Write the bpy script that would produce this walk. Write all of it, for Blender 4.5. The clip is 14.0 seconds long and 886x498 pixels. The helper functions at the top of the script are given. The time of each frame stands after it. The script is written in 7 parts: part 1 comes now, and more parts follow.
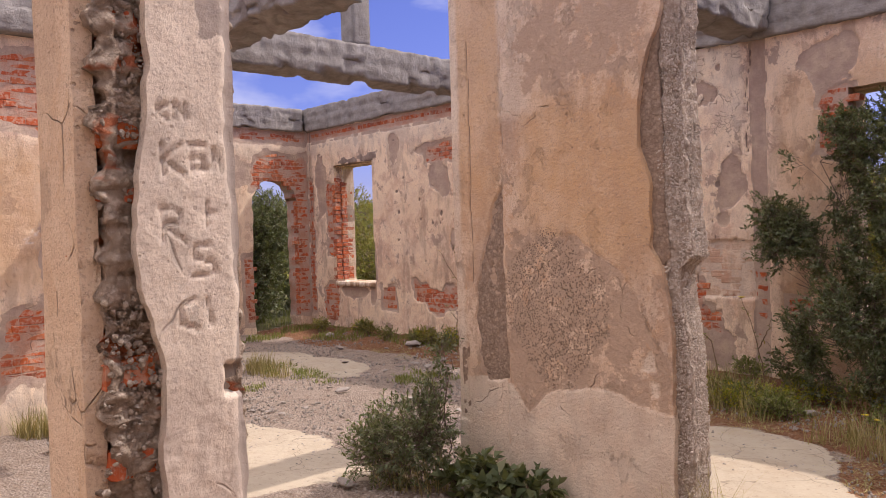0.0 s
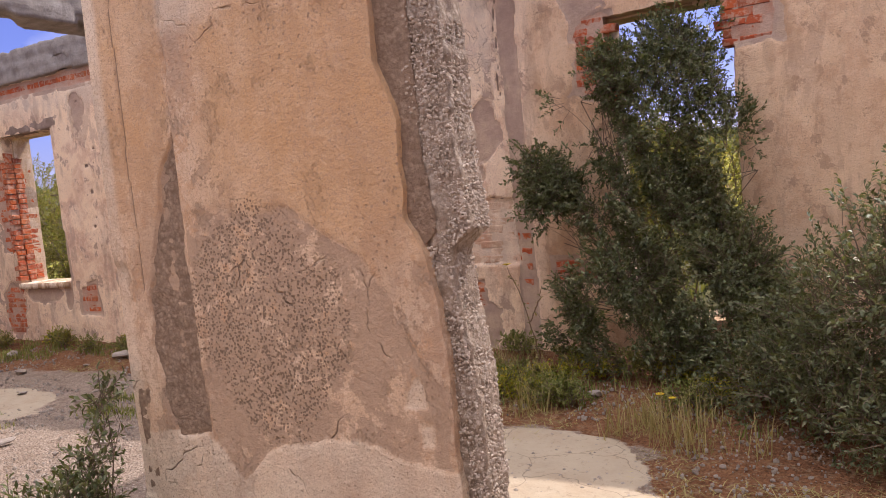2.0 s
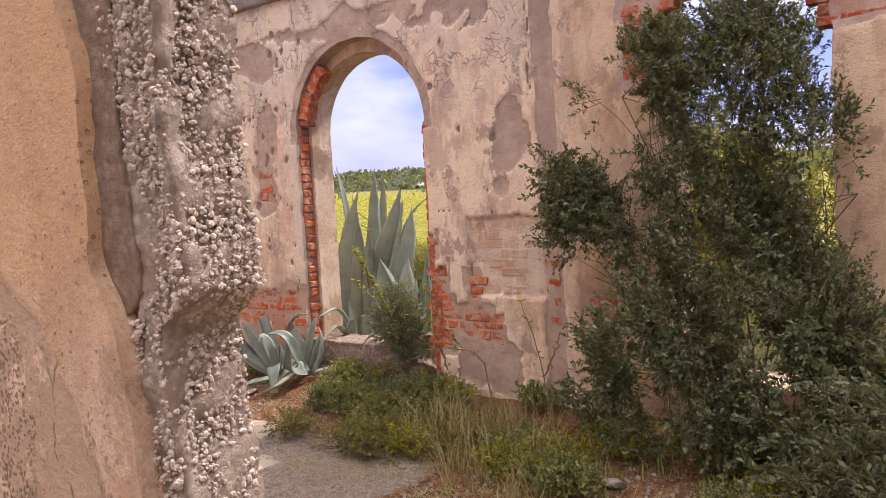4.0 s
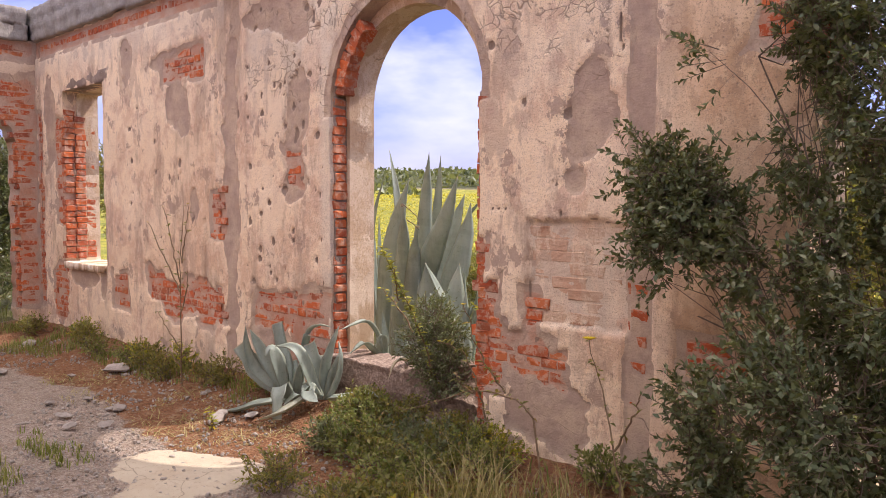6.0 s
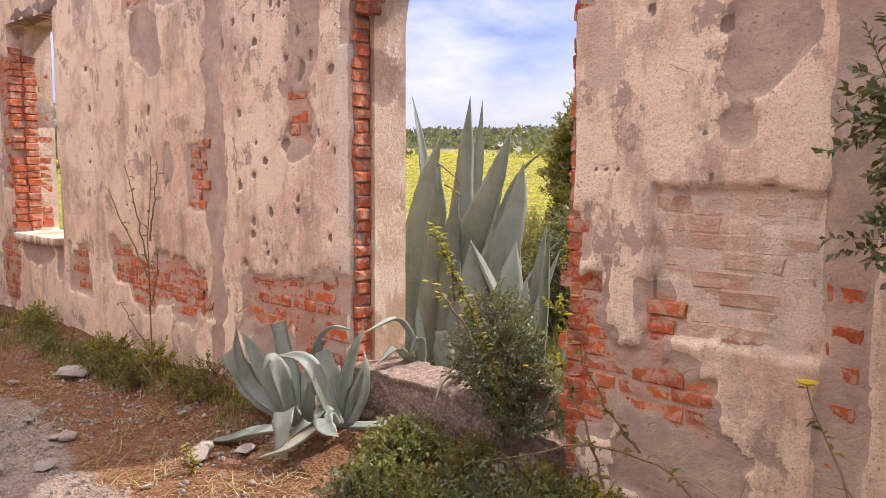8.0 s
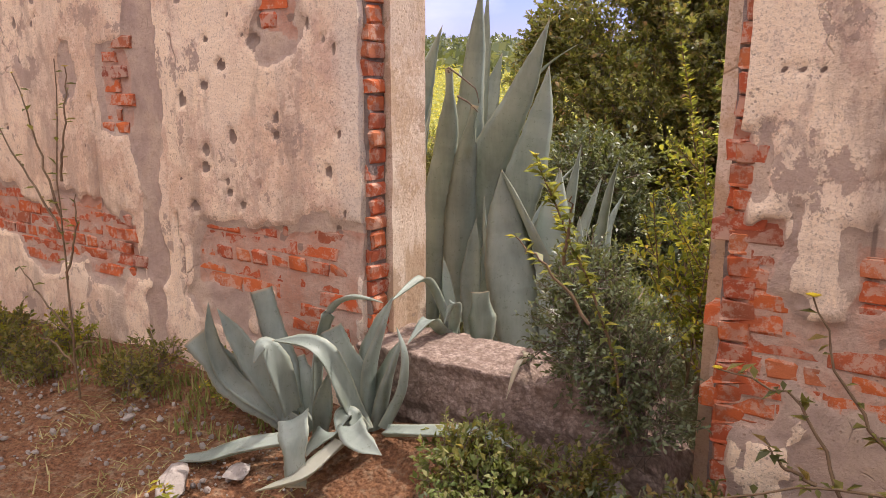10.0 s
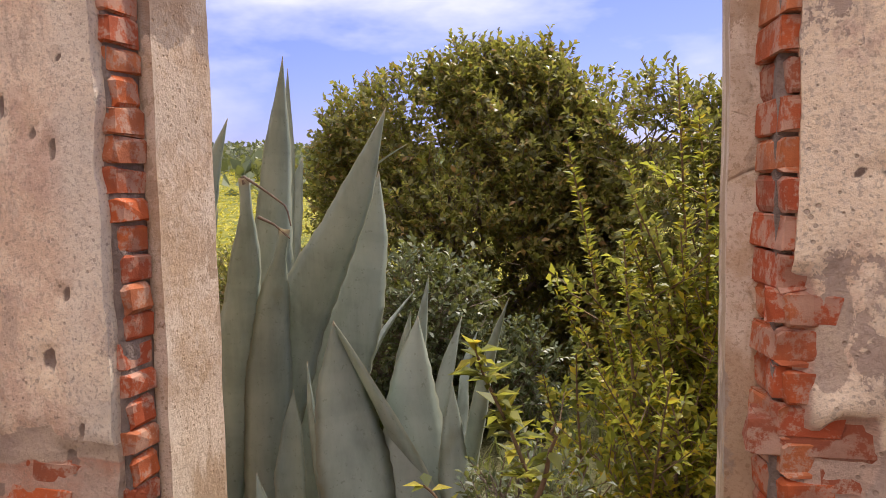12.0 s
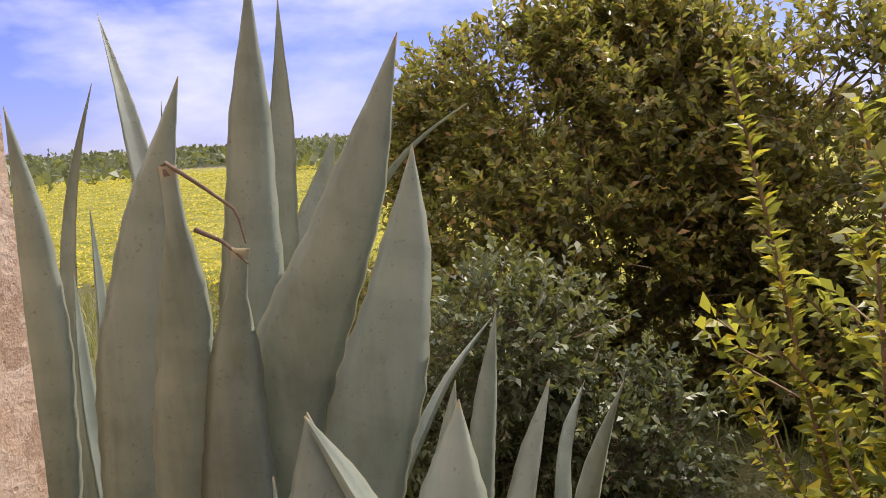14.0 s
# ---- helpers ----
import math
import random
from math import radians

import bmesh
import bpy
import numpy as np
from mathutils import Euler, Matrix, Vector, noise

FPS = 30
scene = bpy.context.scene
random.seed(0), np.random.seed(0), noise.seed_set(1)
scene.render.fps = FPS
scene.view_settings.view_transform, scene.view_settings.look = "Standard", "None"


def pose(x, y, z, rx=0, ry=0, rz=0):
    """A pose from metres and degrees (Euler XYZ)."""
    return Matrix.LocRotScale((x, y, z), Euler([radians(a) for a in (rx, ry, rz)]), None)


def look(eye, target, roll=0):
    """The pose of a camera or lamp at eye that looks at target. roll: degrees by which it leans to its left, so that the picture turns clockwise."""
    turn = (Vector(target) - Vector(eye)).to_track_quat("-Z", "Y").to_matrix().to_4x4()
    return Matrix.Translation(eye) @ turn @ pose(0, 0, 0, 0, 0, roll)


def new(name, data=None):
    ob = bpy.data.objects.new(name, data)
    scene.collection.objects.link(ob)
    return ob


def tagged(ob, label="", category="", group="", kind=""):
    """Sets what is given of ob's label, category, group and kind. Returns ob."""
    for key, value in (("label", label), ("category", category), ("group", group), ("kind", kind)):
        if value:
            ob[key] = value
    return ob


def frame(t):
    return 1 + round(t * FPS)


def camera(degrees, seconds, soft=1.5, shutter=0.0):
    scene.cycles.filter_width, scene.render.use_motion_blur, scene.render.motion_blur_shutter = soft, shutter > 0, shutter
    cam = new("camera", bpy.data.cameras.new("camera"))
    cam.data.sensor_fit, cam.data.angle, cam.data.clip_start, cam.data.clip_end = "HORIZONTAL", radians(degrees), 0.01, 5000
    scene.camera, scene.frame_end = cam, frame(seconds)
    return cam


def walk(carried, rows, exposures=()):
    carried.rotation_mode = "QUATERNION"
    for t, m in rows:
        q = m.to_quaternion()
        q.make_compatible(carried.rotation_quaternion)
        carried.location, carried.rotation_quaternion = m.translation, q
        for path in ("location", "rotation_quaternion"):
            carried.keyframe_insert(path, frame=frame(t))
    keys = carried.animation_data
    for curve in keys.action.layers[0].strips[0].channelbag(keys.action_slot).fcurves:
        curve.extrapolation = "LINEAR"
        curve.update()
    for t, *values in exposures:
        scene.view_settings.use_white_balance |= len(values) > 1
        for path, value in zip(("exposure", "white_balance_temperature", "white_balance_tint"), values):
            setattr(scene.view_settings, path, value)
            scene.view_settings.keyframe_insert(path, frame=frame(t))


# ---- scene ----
cam = camera(58.9, 14.0, soft=0.6)
METRES, EYE, TILT, LEAN, TURN = 9.0, 1.5, 0.0, 0.0, 47.3
ROWS = [
    (0.0, 0.0, 0.0, 0.0, -0.04, -1.2, 1.72),
    (0.5, -0.0057, 0.0344, -0.003, -1.17, -2.12, 1.84),
    (1.0, 0.0034, 0.0799, -0.008, -4.16, -3.58, 1.54),
    (1.5, 0.0188, 0.12, -0.0076, -12.76, -6.02, 2.99),
    (2.0, 0.0388, 0.1554, -0.0012, -18.33, -4.6, 5.53),
    (4.5, 0.1659, 0.2843, -0.0034, -8.14, -3.49, 2.5),
    (5.0, 0.1727, 0.3218, -0.0045, -6.23, -3.88, 1.77),
    (5.5, 0.1816, 0.3559, -0.0075, -5.38, -4.39, 1.13),
    (6.0, 0.1912, 0.396, -0.0076, -4.18, -3.35, -0.26),
    (6.5, 0.183, 0.4354, -0.0069, -3.48, -4.34, -0.51),
    (7.0, 0.1727, 0.468, -0.0055, -2.47, -5.27, -0.25),
    (7.5, 0.1752, 0.5104, -0.0065, -4.32, -5.18, -0.1),
    (8.0, 0.1625, 0.5475, -0.009, -5.18, -6.19, -0.37),
    (8.5, 0.1491, 0.5835, -0.0078, -6.97, -8.44, -0.32),
    (11.0, 0.1011, 0.7306, -0.0157, -21.66, -12.93, 0.91),
    (11.5, 0.1126, 0.7637, -0.0144, -27.18, -7.85, 0.82),
    (12.0, 0.1246, 0.7918, -0.0107, -31.16, -5.04, 1.04),
    (12.5, 0.1471, 0.8222, -0.0134, -29.93, -4.66, 1.54),
    (13.0, 0.1634, 0.8472, -0.014, -28.13, -5.87, 2.07),
    (13.5, 0.1754, 0.8668, -0.0137, -27.5, -4.86, 2.16),
    (14.0, 0.1966, 0.8863, -0.0131, -22.2, -5.87, 3.8),
]
walk(cam, [(t, pose(0, 0, EYE, TILT, LEAN, TURN) @ pose(METRES * x, METRES * y, METRES * z, 90 + pitch, roll, yaw)) for t, x, y, z, yaw, pitch, roll in ROWS],
     [(0.0, 0.28, 6450, 18), (1.0, 0.28, 6450, 18), (2.0, 0.44, 6450, 18), (4.5, 0.70, 6450, 18), (7.0, 0.74, 6450, 18), (8.0, 0.78, 6450, 18), (8.5, 0.55, 6450, 18), (11.0, 0.80, 6450, 15.5), (12.0, 0.46, 6450, 14), (12.5, 0.26, 6450, 14), (13.0, 0.40, 6550, 14), (14.0, 0.52, 6600, 15)])

# ---- world, sun, exposure ----
SUN = Vector((0.75, 1.80, 2.60)).normalized()
ELEV = math.asin(SUN.z)
sun_data = bpy.data.lights.new("sun", "SUN")
sun_data.energy, sun_data.angle, sun_data.color = 3.3, radians(0.6), (1.0, 0.93, 0.82)
sun = new("sun", sun_data)
sun.matrix_world = look(SUN * 60, (0, 0, 0))

world = bpy.data.worlds.new("sky")
scene.world = world
world.use_nodes = True
wt = world.node_tree
wt.nodes.clear()


def wnode(kind, **props):
    n = wt.nodes.new(kind)
    for k, v in props.items():
        if k == "ramp":
            while len(n.color_ramp.elements) < len(v):
                n.color_ramp.elements.new(0.5)
            for e, (p, c) in zip(n.color_ramp.elements, v):
                e.position, e.color = p, c
        else:
            n.inputs[k].default_value = v
    return n


sky = wnode("ShaderNodeTexSky")
sky.sky_type = "NISHITA"
sky.sun_disc = False
sky.sun_elevation = ELEV
sky.sun_rotation = math.atan2(SUN.x, SUN.y)
sky.air_density, sky.dust_density, sky.ozone_density = 1.0, 0.6, 2.0
coord = wnode("ShaderNodeTexCoord")
stretch = wnode("ShaderNodeMapping")
stretch.inputs["Scale"].default_value = (1.0, 1.0, 2.6)
stretch.inputs["Location"].default_value = (0.35, 0.2, 0.1)
cloud = wnode("ShaderNodeTexNoise", Scale=2.3, Detail=6.0, Roughness=0.55)
cloud_ramp = wnode("ShaderNodeValToRGB", ramp=[(0.50, (0, 0, 0, 1)), (0.75, (1, 1, 1, 1))])
tint = wnode("ShaderNodeMix")
tint.data_type, tint.blend_type = "RGBA", "MULTIPLY"
tint.inputs[0].default_value = 1.0
tint.inputs[7].default_value = (0.60, 0.56, 1.02, 1)
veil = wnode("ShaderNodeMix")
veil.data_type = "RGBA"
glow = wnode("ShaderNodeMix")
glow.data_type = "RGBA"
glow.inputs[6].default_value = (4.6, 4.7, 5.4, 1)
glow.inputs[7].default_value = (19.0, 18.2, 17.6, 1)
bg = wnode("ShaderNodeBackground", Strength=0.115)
wout = wnode("ShaderNodeOutputWorld")
wl = wt.links.new
wl(coord.outputs["Generated"], stretch.inputs["Vector"])
wl(stretch.outputs["Vector"], cloud.inputs["Vector"])
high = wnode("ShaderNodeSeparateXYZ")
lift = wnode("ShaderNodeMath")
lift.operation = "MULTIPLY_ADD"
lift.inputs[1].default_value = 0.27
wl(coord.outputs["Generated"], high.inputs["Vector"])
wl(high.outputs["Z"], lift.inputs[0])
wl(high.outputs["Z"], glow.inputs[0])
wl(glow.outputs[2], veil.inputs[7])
wl(cloud.outputs["Fac"], lift.inputs[2])
wl(lift.outputs[0], cloud_ramp.inputs["Fac"])
wl(sky.outputs["Color"], tint.inputs[6])
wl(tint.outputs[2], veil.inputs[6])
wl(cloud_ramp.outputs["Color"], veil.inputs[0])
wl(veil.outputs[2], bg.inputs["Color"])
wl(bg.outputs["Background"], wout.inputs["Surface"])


# ---- noise and mesh helpers ----
def vnoise(x, y, seed=0):
    """Smooth value noise in [-1, 1] on arrays."""
    x, y = np.asarray(x, float), np.asarray(y, float)
    xi, yi = np.floor(x).astype(np.int64), np.floor(y).astype(np.int64)
    fx, fy = x - xi, y - yi
    fx, fy = fx * fx * (3 - 2 * fx), fy * fy * (3 - 2 * fy)

    def h(a, b):
        n = (a * 374761393 + b * 668265263 + seed * 974634777) & 0x7FFFFFFF
        n = ((n ^ (n >> 13)) * 1274126177) & 0x7FFFFFFF
        n = ((n ^ (n >> 15)) * 2246822519) & 0x7FFFFFFF
        return (n & 0xFFFF) / 32767.5 - 1

    a = h(xi, yi) * (1 - fx) + h(xi + 1, yi) * fx
    b = h(xi, yi + 1) * (1 - fx) + h(xi + 1, yi + 1) * fx
    return a * (1 - fy) + b * fy


def fbm(x, y, seed=0, octaves=4):
    total, amp = 0, 1.0
    for i in range(octaves):
        total = total + amp * vnoise(x * 2 ** i, y * 2 ** i, seed + 17 * i)
        amp *= 0.5
    return total / 1.9


def smooth(a, b, x):
    t = np.clip((x - a) / (b - a), 0, 1)
    return t * t * (3 - 2 * t)


def blob(u, v, cu, cv, ru, rv, rough=0.45, freq=5.0, seed=0):
    """Above zero inside a ragged ellipse."""
    return 1 - np.hypot((u - cu) / ru, (v - cv) / rv) + rough * fbm(u * freq, v * freq, seed)


def slab(u, v, u0, u1, v0, v1, rough=0.03, freq=7.0, seed=0):
    """Metres inside a ragged rectangle (below zero outside)."""
    d = np.minimum(np.minimum(u - u0, u1 - u), np.minimum(v - v0, v1 - v))
    return d + rough * fbm(u * freq, v * freq, seed)


def segment(u, v, u0, v0, u1, v1):
    """Distance to a straight stroke."""
    du, dv = u1 - u0, v1 - v0
    t = np.clip(((u - u0) * du + (v - v0) * dv) / (du * du + dv * dv), 0, 1)
    return np.hypot(u - u0 - t * du, v - v0 - t * dv)


def mesh_of(name, verts, faces, attrs=None, smooth_faces=False, flat=False):
    """A mesh from arrays: faces is a quad or triangle index array, or a list of both."""
    groups = faces if isinstance(faces, list) else [faces]
    groups = [np.asarray(g, np.int32) for g in groups if len(g)]
    me = bpy.data.meshes.new(name)
    verts = np.asarray(verts, np.float32)
    me.vertices.add(len(verts))
    me.vertices.foreach_set("co", verts.ravel())
    idx = np.concatenate([g.ravel() for g in groups])
    sizes = np.concatenate([np.full(len(g), g.shape[1], np.int32) for g in groups])
    me.loops.add(len(idx))
    me.loops.foreach_set("vertex_index", idx)
    me.polygons.add(len(sizes))
    starts = np.concatenate([[0], np.cumsum(sizes)[:-1]]).astype(np.int32)
    me.polygons.foreach_set("loop_start", starts)
    me.update(calc_edges=True)
    for key, values in (attrs or {}).items():
        a = me.attributes.new(key, "FLOAT", "POINT")
        a.data.foreach_set("value", np.asarray(values, np.float32))
    if smooth_faces:
        me.polygons.foreach_set("use_smooth", np.ones(len(sizes), bool))
    if flat:
        me.polygons.foreach_set("use_smooth", np.zeros(len(sizes), bool))
    me.validate()
    return me


def obj(name, me, material, parent=None, label="", category="", group="", kind=""):
    ob = new(name, me)
    if material is not None and not me.materials:
        me.materials.append(material)
    if parent is not None:
        ob.parent = parent
    return tagged(ob, label, category, group, kind)


def empty(name, loc, label, category, group="", kind=""):
    ob = new(name)
    ob.location = loc
    return tagged(ob, label, category, group, kind)


def sheet(o, ud, nd, u0, u1, v0, v1, cell, thick, relief=None, hole=None, back=True, cellv=None):
    """A wall skin: front with relief facing nd, rim and back. hole(u, v) is below zero where the wall is open. Returns verts, quads, attributes."""
    o, ud, nd = np.array(o, float), np.array(ud, float), np.array(nd, float)
    nu, nv = max(1, round((u1 - u0) / cell)), max(1, round((v1 - v0) / (cellv or cell)))
    U, V = np.meshgrid(np.linspace(u0, u1, nu + 1), np.linspace(v0, v1, nv + 1), indexing="ij")
    keep = np.ones((nu, nv), bool)
    if hole is not None:
        uc, vc = (U[:-1, :-1] + U[1:, 1:]) / 2, (V[:-1, :-1] + V[1:, 1:]) / 2
        keep = hole(uc, vc) > 0
        touch = np.zeros((nu + 1, nv + 1), int)
        for a in (0, 1):
            for b in (0, 1):
                touch[a:a + nu, b:b + nv] += keep
        inner = np.full((nu + 1, nv + 1), 4)
        inner[0, :] = inner[-1, :] = inner[:, 0] = inner[:, -1] = 2
        rim = (touch > 0) & (touch < inner)
        for _ in range(3):
            s, e = hole(U, V), 0.002
            gu = (hole(U + e, V) - hole(U - e, V)) / (2 * e)
            gv = (hole(U, V + e) - hole(U, V - e)) / (2 * e)
            g2 = np.maximum(gu * gu + gv * gv, 0.3)
            lim = cell * 0.6
            U = np.where(rim, U - np.clip(s * gu / g2, -lim, lim), U)
            V = np.where(rim, V - np.clip(s * gv / g2, -lim, lim), V)
    depth, attrs = relief(U, V) if relief else (np.zeros_like(U), {})
    front = o + U[..., None] * ud + V[..., None] * np.array([0, 0, 1.0]) - depth[..., None] * nd
    ids = np.arange((nu + 1) * (nv + 1)).reshape(nu + 1, nv + 1)
    a, b, c, d = ids[:-1, :-1][keep], ids[1:, :-1][keep], ids[1:, 1:][keep], ids[:-1, 1:][keep]
    quads = np.stack([a, b, c, d], 1)
    if np.dot(np.cross(ud, (0, 0, 1)), nd) < 0:
        quads = quads[:, ::-1]
    verts = front.reshape(-1, 3)
    attrs = {k: np.broadcast_to(w, U.shape).ravel() for k, w in attrs.items()}
    if thick:
        n = len(verts)
        rear = (o + U[..., None] * ud + V[..., None] * np.array([0, 0, 1.0]) - thick * nd).reshape(-1, 3)
        verts = np.concatenate([verts, rear])
        e = np.concatenate([quads[:, [i, (i + 1) % 4]] for i in range(4)])
        key = np.sort(e, 1)
        key = key[:, 0] * (n + 1) + key[:, 1]
        _, first, count = np.unique(key, return_index=True, return_counts=True)
        e = e[first[count == 1]]
        verts = np.concatenate([verts, verts])
        sides = np.stack([e[:, 1], e[:, 0], e[:, 0] + n, e[:, 1] + n], 1) + 2 * n
        quads = np.concatenate([quads, sides] + ([quads[:, ::-1] + n] if back else []))
        attrs = {k: np.concatenate([w, w, w, w]) for k, w in attrs.items()}
    used = np.zeros(len(verts), bool)
    used[quads.ravel()] = True
    remap = np.cumsum(used) - 1
    return verts[used], remap[quads], {k: w[used] for k, w in attrs.items()}


def block(lo, hi, cell, amp, freq, seed=0, ledge=None):
    """A rough masonry block: a closed box whose faces are broken up by noise. ledge(p) may move the points further."""
    lo, hi = np.array(lo, float), np.array(hi, float)
    n = np.maximum(1, np.round((hi - lo) / cell).astype(int))
    points, quads, index = [], [], {}
    for ax in range(3):
        p, q = (ax + 1) % 3, (ax + 2) % 3
        for side in (0, 1):
            A, B = np.meshgrid(np.arange(n[p] + 1), np.arange(n[q] + 1), indexing="ij")
            ijk = np.zeros(A.shape + (3,), int)
            ijk[..., p], ijk[..., q], ijk[..., ax] = A, B, n[ax] * side
            base = sum(len(x) for x in points)
            points.append(ijk.reshape(-1, 3))
            ids = np.arange(A.size).reshape(A.shape) + base
            f = np.stack([ids[:-1, :-1], ids[1:, :-1], ids[1:, 1:], ids[:-1, 1:]], -1).reshape(-1, 4)
            quads.append(f if side else f[:, ::-1])
    P = np.concatenate(points)
    Q = np.concatenate(quads)
    key = (P[:, 0] * 100003 + P[:, 1]) * 100003 + P[:, 2]
    _, first, inv = np.unique(key, return_index=True, return_inverse=True)
    P, Q = P[first], inv.reshape(-1)[Q]
    co = lo + (hi - lo) * P / n
    if ledge is not None:
        co = ledge(co)
    x, y, z = co.T
    pair = [fbm(x * freq, z * freq + 3.3 * i, seed + 5 * i, 4) + fbm(y * freq + 31, z * freq + 17 + 2.1 * i, seed + 5 * i + 1, 4) + fbm(x * freq + 11, y * freq + 5.7 * i, seed + 5 * i + 2, 4) for i in range(3)]
    d1, d2, d3 = pair[0] * 0.6, pair[1] * 0.6, pair[2] * 0.6
    co = co + amp * np.stack([d1, d2, d3 * 0.6], 1)
    return co, Q


def tube(points, radii, sides=6):
    """Verts and quads of a tapering tube along points."""
    pts = np.array(points, float)
    rings = []
    for i, p in enumerate(pts):
        t = pts[min(i + 1, len(pts) - 1)] - pts[max(i - 1, 0)]
        t = t / (np.linalg.norm(t) + 1e-9)
        a = np.cross(t, (0.31, 0.77, 0.55))
        a /= np.linalg.norm(a) + 1e-9
        b = np.cross(t, a)
        ang = np.linspace(0, 2 * np.pi, sides, endpoint=False)
        rings.append(p + radii[i] * (np.cos(ang)[:, None] * a + np.sin(ang)[:, None] * b))
    k = len(pts)
    quads = [(i * sides + j, i * sides + (j + 1) % sides, (i + 1) * sides + (j + 1) % sides, (i + 1) * sides + j)
             for i in range(k - 1) for j in range(sides)]
    return np.concatenate(rings), np.array(quads, np.int32)


def joined(pieces):
    """Joins (verts, quads) pieces into one pair."""
    vs, qs, n = [], [], 0
    for v, q in pieces:
        vs.append(v)
        qs.append(np.asarray(q) + n)
        n += len(v)
    return np.concatenate(vs), np.concatenate(qs)


# ---- materials ----
def material(name):
    m = bpy.data.materials.new(name)
    m.use_nodes = True
    nt = m.node_tree
    return m, nt, nt.nodes["Principled BSDF"]


def node(nt, kind, links=None, **values):
    n = nt.nodes.new(kind)
    for k, v in values.items():
        n.inputs[k].default_value = v
    for k, src in (links or {}).items():
        nt.links.new(src, n.inputs[k])
    return n


def ramp(nt, src, stops):
    n = nt.nodes.new("ShaderNodeValToRGB")
    while len(n.color_ramp.elements) < len(stops):
        n.color_ramp.elements.new(0.5)
    for e, (p, c) in zip(n.color_ramp.elements, stops):
        e.position = p
        e.color = (*c, 1) if isinstance(c, tuple) else (c, c, c, 1)
    nt.links.new(src, n.inputs[0])
    return n.outputs["Color"]


def mix(nt, fac, a, b, blend="MIX"):
    n = nt.nodes.new("ShaderNodeMix")
    n.data_type, n.blend_type = "RGBA", blend
    for key, v in ((0, fac), (6, a), (7, b)):
        if isinstance(v, (int, float)):
            n.inputs[key].default_value = v
        elif isinstance(v, tuple):
            n.inputs[key].default_value = (*v, 1)
        else:
            nt.links.new(v, n.inputs[key])
    return n.outputs[2]


def calc(nt, op, a, b=0.0, clamp=False):
    n = nt.nodes.new("ShaderNodeMath")
    n.operation, n.use_clamp = op, clamp
    for i, v in enumerate((a, b)):
        if isinstance(v, (int, float)):
            n.inputs[i].default_value = v
        else:
            nt.links.new(v, n.inputs[i])
    return n.outputs[0]


def place(nt, scale=(1, 1, 1)):
    g = nt.nodes.new("ShaderNodeNewGeometry")
    mp = nt.nodes.new("ShaderNodeMapping")
    mp.inputs["Scale"].default_value = scale
    nt.links.new(g.outputs["Position"], mp.inputs["Vector"])
    return mp.outputs["Vector"]


def noisy(nt, vec, scale, detail=5.0, rough=0.6):
    return node(nt, "ShaderNodeTexNoise", {"Vector": vec}, Scale=scale, Detail=detail, Roughness=rough).outputs["Fac"]


def cells(nt, vec, scale, feature="F1", out="Distance"):
    n = node(nt, "ShaderNodeTexVoronoi", {"Vector": vec}, Scale=scale)
    n.feature = feature
    return n.outputs[out]


def attribute(nt, name):
    n = nt.nodes.new("ShaderNodeAttribute")
    n.attribute_name = name
    return n.outputs["Fac"]


def bumpy(nt, bsdf, height, strength=0.4, distance=0.01):
    b = node(nt, "ShaderNodeBump", {"Height": height}, Strength=strength, Distance=distance)
    nt.links.new(b.outputs["Normal"], bsdf.inputs["Normal"])


